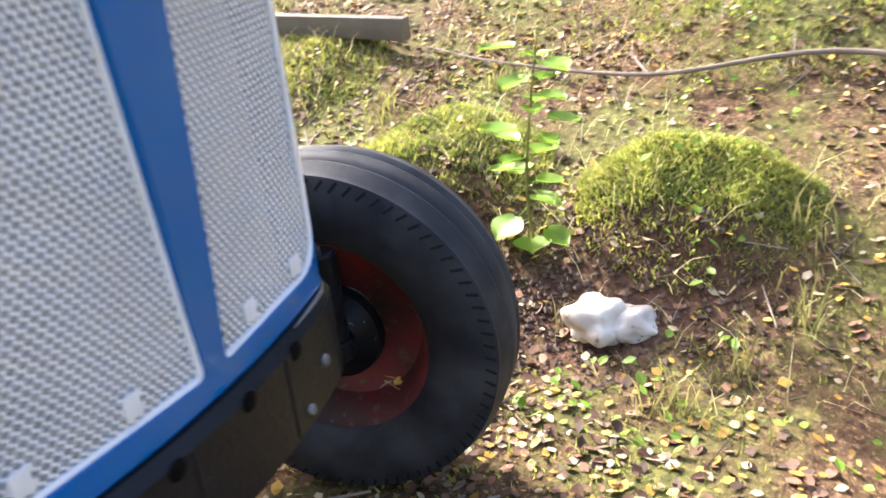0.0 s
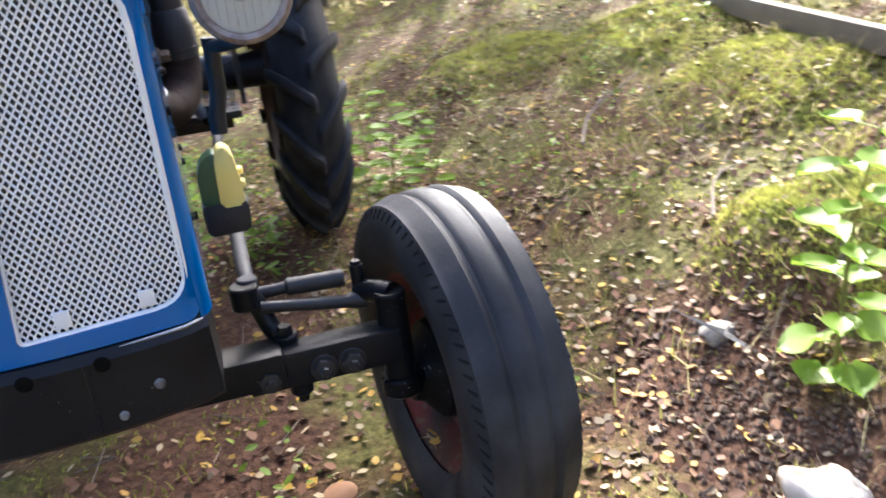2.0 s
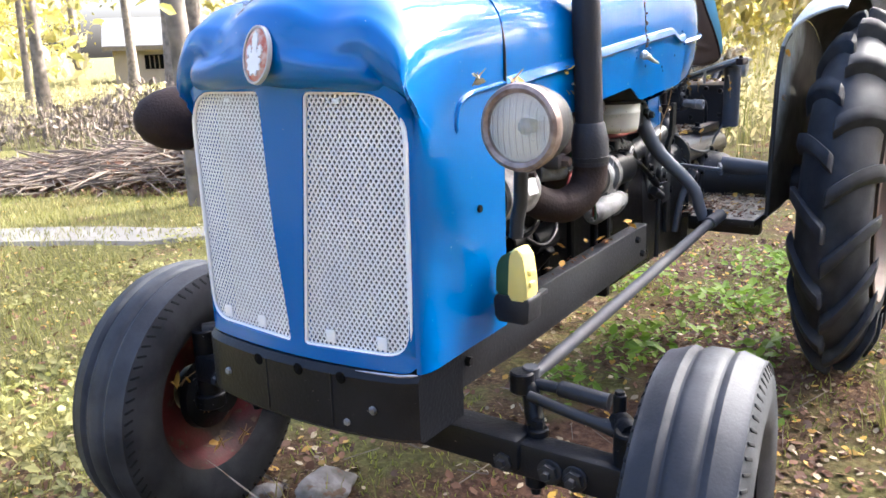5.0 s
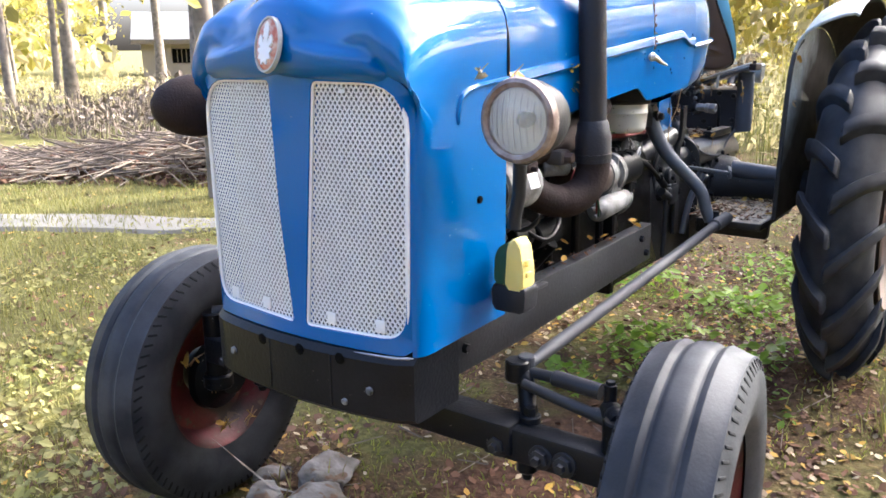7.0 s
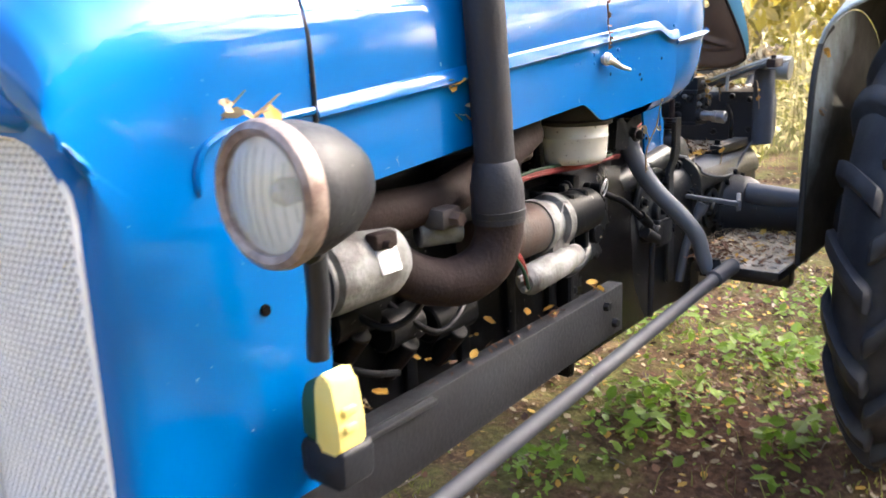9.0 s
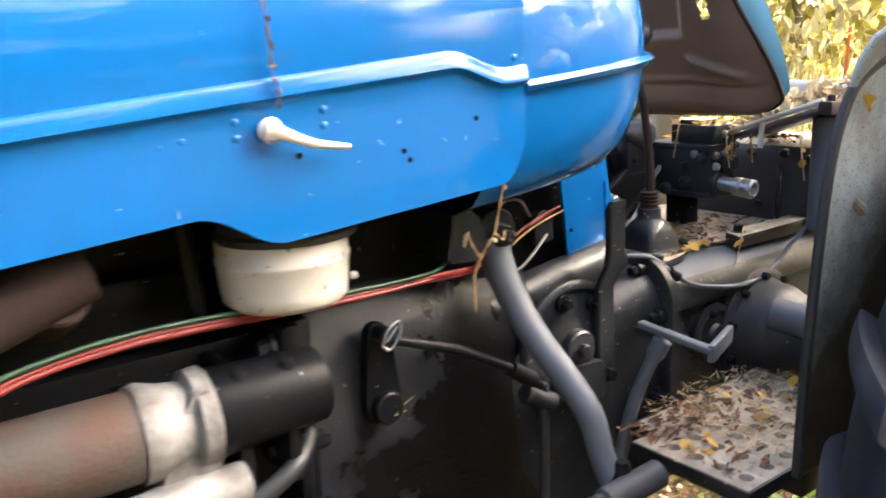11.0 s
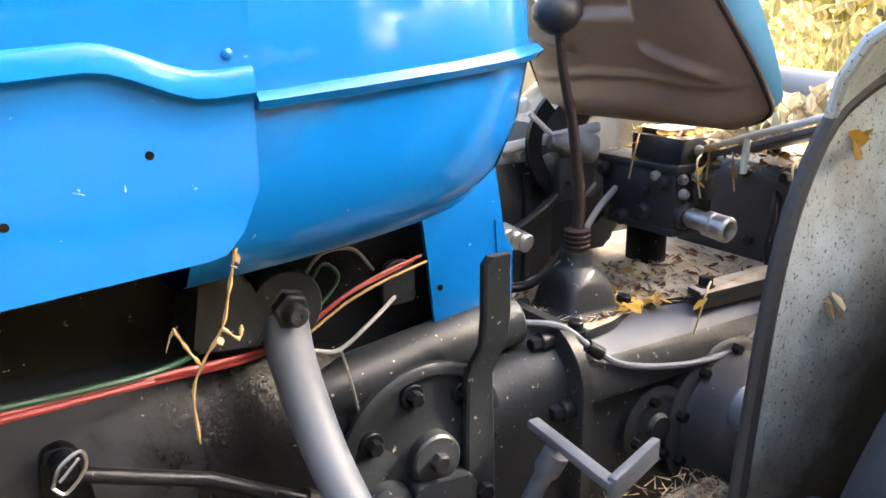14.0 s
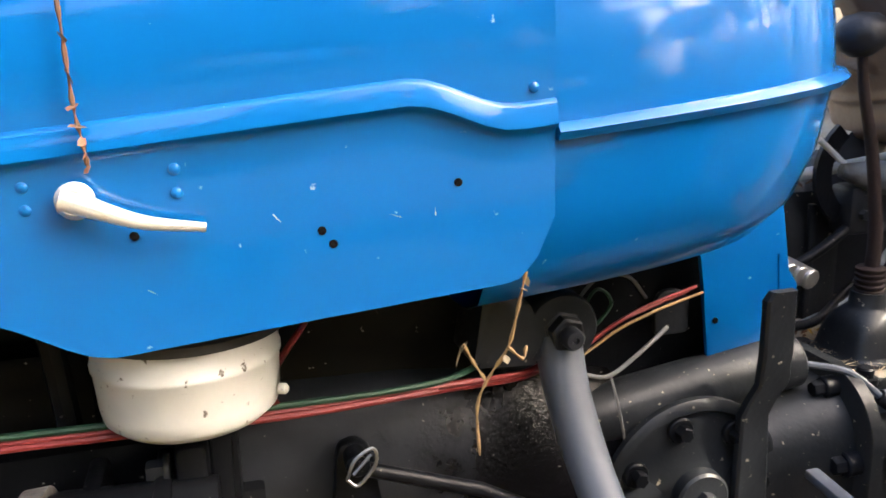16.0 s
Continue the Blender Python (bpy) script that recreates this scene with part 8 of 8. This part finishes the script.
def build_clutter():
    plank = thing("plank", "weathered grey plank lying on the bank", "plank")
    bm = bmesh.new()
    m = Matrix.Translation((2.72, 1.50, height(2.72, 1.5) + 0.04)) @ Matrix.Rotation(radians(-8), 4, "Z") @ Matrix.Rotation(radians(1.5), 4, "X")
    box(bm, (-0.03, -0.44, -0.05), (0.03, 2.6, 0.045), 0.006, m)
    part("board", bm, WOOD, plank, smooth=30)
    pole = thing("marker_pole", "thin orange marker pole in the undergrowth", "pole", at=(-6.9, 16.0, height(-6.9, 16)))
    bm = bmesh.new()
    sweep(bm, [(0, 0, -0.2), (0.10, 0, 1.5)], 0.03, 10)
    part("shaft", bm, ORANGE, pole)
    for pts, r0 in (([(2.35, -1.2, 0.03), (2.45, -0.6, 0.05), (2.38, 0.0, 0.06), (2.52, 0.6, 0.03), (2.70, 1.0, 0.02)], 0.011), ([(1.75, 1.9, 0.02), (1.95, 2.2, 0.04), (2.3, 2.4, 0.03)], 0.008), ([(1.7, 0.9, 0.02), (1.85, 1.1, 0.05), (2.1, 1.2, 0.02)], 0.006)):
        branch = thing("fallen_branch", "thin bare branch fallen on the mossy bank", "branch", "fallen branches")
        bm = bmesh.new()
        p = curve_pts([(x, y, height(x, y) + z) for x, y, z in pts], 6)
        sweep(bm, p, [r0 * (1.1 - 0.8 * i / len(p)) for i in range(len(p))], 8)
        part("stick", bm, STICK, branch)
        bm = bmesh.new()
        q = p[len(p) // 2]
        sweep(bm, [q, q + Vector((0.10, 0.08, 0.05)), q + Vector((0.22, 0.10, 0.06))], [r0 * 0.5, r0 * 0.35, r0 * 0.15], 6)
        part("side_twig", bm, STICK, branch)
    # dry sprig hanging from the bonnet's rear corner
    sprig = thing("dry_sprig", "dry brown sprig hanging below the bonnet's corner", "sprig")
    bm = bmesh.new()
    for pts in ([(0.225, 1.478, 1.135), (0.222, 1.470, 1.095), (0.218, 1.462, 1.058), (0.212, 1.446, 1.030), (0.206, 1.436, 1.000), (0.204, 1.438, 0.950)], [(0.211, 1.443, 1.026), (0.208, 1.432, 1.045), (0.207, 1.424, 1.062)], [(0.218, 1.462, 1.058), (0.222, 1.474, 1.047), (0.220, 1.478, 1.058)]):
        p = curve_pts(pts, 4)
        sweep(bm, p, [0.0015 + 0.0007 * math.sin(i * 2.1) for i in range(len(p))], 6)
    part("twig", bm, STRAW, sprig, "pale brown twig")
    for c, s in (((0.220, 1.463, 1.055), 0.0055), ((0.206, 1.425, 1.058), 0.0075), ((0.223, 1.478, 1.118), 0.0045), ((0.206, 1.438, 0.965), 0.003)):
        v, f = leaf_cloud([c, (c[0] + 0.004, c[1] - 0.005, c[2] - 0.006)], s, 1.2)
        raw("withered_leaf", v, f, LEAFPALE, sprig)
    vine = thing("dry_vine", "thin dry vine lying over the bonnet's side", "vine")
    bm = bmesh.new()
    pts = curve_pts([(0.15, 1.135, 1.468), (0.215, 1.138, 1.432), (0.246, 1.140, 1.385), (0.257, 1.142, 1.33), (0.2585, 1.143, 1.285), (0.262, 1.146, 1.262), (0.258, 1.147, 1.243)], 6)
    sweep(bm, pts, [0.0013 + 0.0008 * math.sin(i * 1.7) for i in range(len(pts))], 6)
    part("stem", bm, LEAFBROWN, vine)
    for p in pts[6::3]:
        v, f = leaf_cloud([tuple(p + Vector((0.003, 0, 0)))], 0.006, 1.2)
        raw("withered_leaf", v, f, LEAFBROWN, vine)
    # dry plant scraps lodged on the tractor
    for at, seed in (((0.395, 0.165, 1.206), 1), ((0.300, 0.20, 1.205), 2), ((0.268, 0.62, 1.205), 3), ((0.262, 0.66, 1.16), 4), ((0.215, 1.17, 0.738), 5), ((0.20, 0.46, 0.735), 6), ((0.60, 0.16, 0.30), 9), ((-0.615, 0.20, 0.44), 21), ((-0.600, 0.24, 0.36), 22), ((-0.615, 0.30, 0.215), 23), ((-0.60, 0.36, 0.21), 25), ((0.118, 1.36, 0.80), 10), ((0.455, 1.957, 1.196), 11), ((0.454, 1.95, 1.05), 12)):
        r = random.Random(seed)
        scrap = thing("plant_scrap", "dry brown plant scrap lodged on the tractor", "plant scrap", "plant scraps", at=at)
        scrap.scale = (1.0, 1.15, 1.15) if seed in (3, 4) else (1.4, 1.4, 1.4) if seed > 20 else (1, 1, 1)
        bm = bmesh.new()
        for _ in range(2):
            a, e = r.uniform(0, math.tau), r.uniform(-0.6, 0.9)
            d = Vector((0.35 * math.cos(a), math.sin(a), e)).normalized() * r.uniform(0.016, 0.034)
            sweep(bm, [-0.4 * d, Vector((0, 0, 0.003)), d], [0.0012, 0.0018, 0.0008], 5)
        part("stalk", bm, STRAW, scrap)
        for _ in range(3):
            v, f = leaf_cloud([(r.uniform(-0.006, 0.012), r.uniform(-0.02, 0.02), r.uniform(-0.006, 0.014))], 0.012, 1.0)
            raw("withered_leaf", v, f, LEAFY if seed % 2 else LEAFPALE, scrap)
    # dry heap on the slanting plate behind the seat
    heap = [(u, rng.uniform(2.30, 2.44), 1.106 + 0.335 * u + rng.uniform(0.006, 0.050) * smooth01(-0.02, 0.1, u)) for u in (rng.uniform(0.0, 0.20) for _ in range(260))]
    hv, hf = leaf_cloud(heap, 0.013, 1.1, 0.5, 0.3)
    tagged(raw("litter_heap", hv, hf, LEAFPALE), "heap of bleached dry leaf scraps behind the seat", "leaf litter", kind="stuff")
    for at, drop in (((-0.075, 2.234, 1.128), 0.07), ((0.012, 2.30, 1.12), 0.06), ((0.045, 2.31, 1.115), 0.07), ((0.185, 2.26, 1.10), 0.075), ((0.105, 2.205, 0.915), 0.06), ((0.03, 2.25, 1.09), 0.05)):
        straw = thing("dry_straw", "dry straw hanging over the castings", "straw", "dry straws", at=at)
        bm = bmesh.new()
        k = rng.uniform(-0.012, 0.012)
        sweep(bm, curve_pts([(-0.012, 0.022, 0.012), (0, 0, 0.006), (0.004, -0.006 + k, -drop * 0.5), (0.003, -0.004 + 2 * k, -drop)], 4), 0.0016, 6)
        part("stalk", bm, LEAFPALE, straw)
        v, f = leaf_cloud([(0.003, -0.004 + k, -drop * r) for r in (0.2, 0.55)], 0.011, 1.2)
        raw("withered_leaf", v, f, LEAFY, straw)
    # leaves and needles caught on the tractor
    spots = []
    for n, (x0, x1, y0, y1, z) in ((40, (-0.12, 0.07, 1.97, 2.26, 0.902)), (22, (0.17, 0.42, 1.77, 2.17, 0.664)), (22, (-0.11, 0.0, 2.25, 2.335, 1.130)), (40, (-0.17, 0.11, 2.30, 2.50, 1.088)), (14, (0.12, 0.22, 0.2, 1.25, 0.726))):
        spots += [(rng.uniform(x0, x1), rng.uniform(y0, y1), z) for _ in range(n)]
    spots += [(rng.uniform(0.015, 0.075), rng.uniform(2.075, 2.17), 0.903) for _ in range(16)]
    v, f = leaf_cloud(spots, 0.012, 0.5)
    brown = []
    for n, (x0, x1, y0, y1, z) in ((260, (0.17, 0.42, 1.76, 2.17, 0.663)), (160, (0.17, 0.24, 1.76, 2.0, 0.664)), (170, (-0.13, 0.075, 1.96, 2.36, 0.901)), (110, (-0.12, 0.06, 2.12, 2.44, 0.902)), (40, (-0.11, 0.0, 2.25, 2.335, 1.130)), (90, (-0.29, -0.14, 1.87, 2.11, 1.102)), (60, (-0.18, 0.12, 2.28, 2.50, 1.088)), (30, (0.19, 0.225, 0.6, 1.28, 0.722))):
        brown += [(rng.uniform(x0, x1), rng.uniform(y0, y1), z) for _ in range(n)]
    bv, bf = leaf_cloud(brown, 0.0085, 0.7, 0.4)
    tagged(raw("caught_brown_litter", bv, bf, LEAFBROWN), "brown leaf crumbs caught on the machine", "leaf litter", kind="stuff")
    tagged(raw("caught_leaves", v, f, LEAFY), "yellow leaf scraps caught on the machine", "leaf litter", kind="stuff")
    verts, faces = [], []
    for x, y, z in [(rng.uniform(-0.12, 0.08), rng.uniform(1.96, 2.42), 0.902) for _ in range(620)] + [(rng.uniform(0.14, 0.41), rng.uniform(1.85, 2.19), 0.664) for _ in range(900)] + [(rng.uniform(-0.11, 0.0), rng.uniform(2.25, 2.335), 1.130) for _ in range(40)] + [(rng.uniform(-0.18, 0.12), rng.uniform(2.28, 2.52), 1.088) for _ in range(160)]:
        a, ln, w = rng.uniform(0, math.tau), rng.uniform(0.012, 0.035), 0.0008
        k = len(verts)
        dx, dy = math.cos(a) * ln, math.sin(a) * ln
        verts += [(x - dy * 0.04, y + dx * 0.04, z), (x + dy * 0.04, y - dx * 0.04, z), (x + dx, y + dy, z + rng.uniform(0, 0.008))]
        faces.append((k, k + 1, k + 2))
    for _ in range(9):
        y, z = rng.uniform(0.45, 1.46), rng.uniform(1.13, 1.19)
        z += 0.085 * (y - 1.0)
        a, ln = rng.uniform(0, math.tau), rng.uniform(0.004, 0.016)
        x = 0.2525 + 0.021 * (1 - smooth01(0.35, 1.2, y))
        k = len(verts)
        verts += [(x, y - 0.0004, z), (x, y + 0.0004, z + 0.0004), (x + 0.001, y + math.cos(a) * ln, z + math.sin(a) * ln)]
        faces.append((k, k + 1, k + 2))
    tagged(raw("pine_needles", verts, faces, LEAFPALE), "dry pine needles lying on the castings", "needles", kind="stuff")


build_litter()
build_stones()
build_sapling((1.52, 0.17), 0.62, 5, "leafy green seedling with bright leaves on the bank")
build_sapling((0.98, 2.75), 0.45, 8, "green seedling beside the rear wheel")
build_sapling((1.05, 2.45), 0.30, 11, "green seedling beside the rear wheel")
build_sapling((1.22, 2.70), 0.38, 14, "green seedling beside the rear wheel")
build_sapling((1.15, 2.15), 0.26, 17, "low green seedling beside the rear wheel")
build_woods()
build_brush_pile()
build_track()
build_shed()
build_clutter()
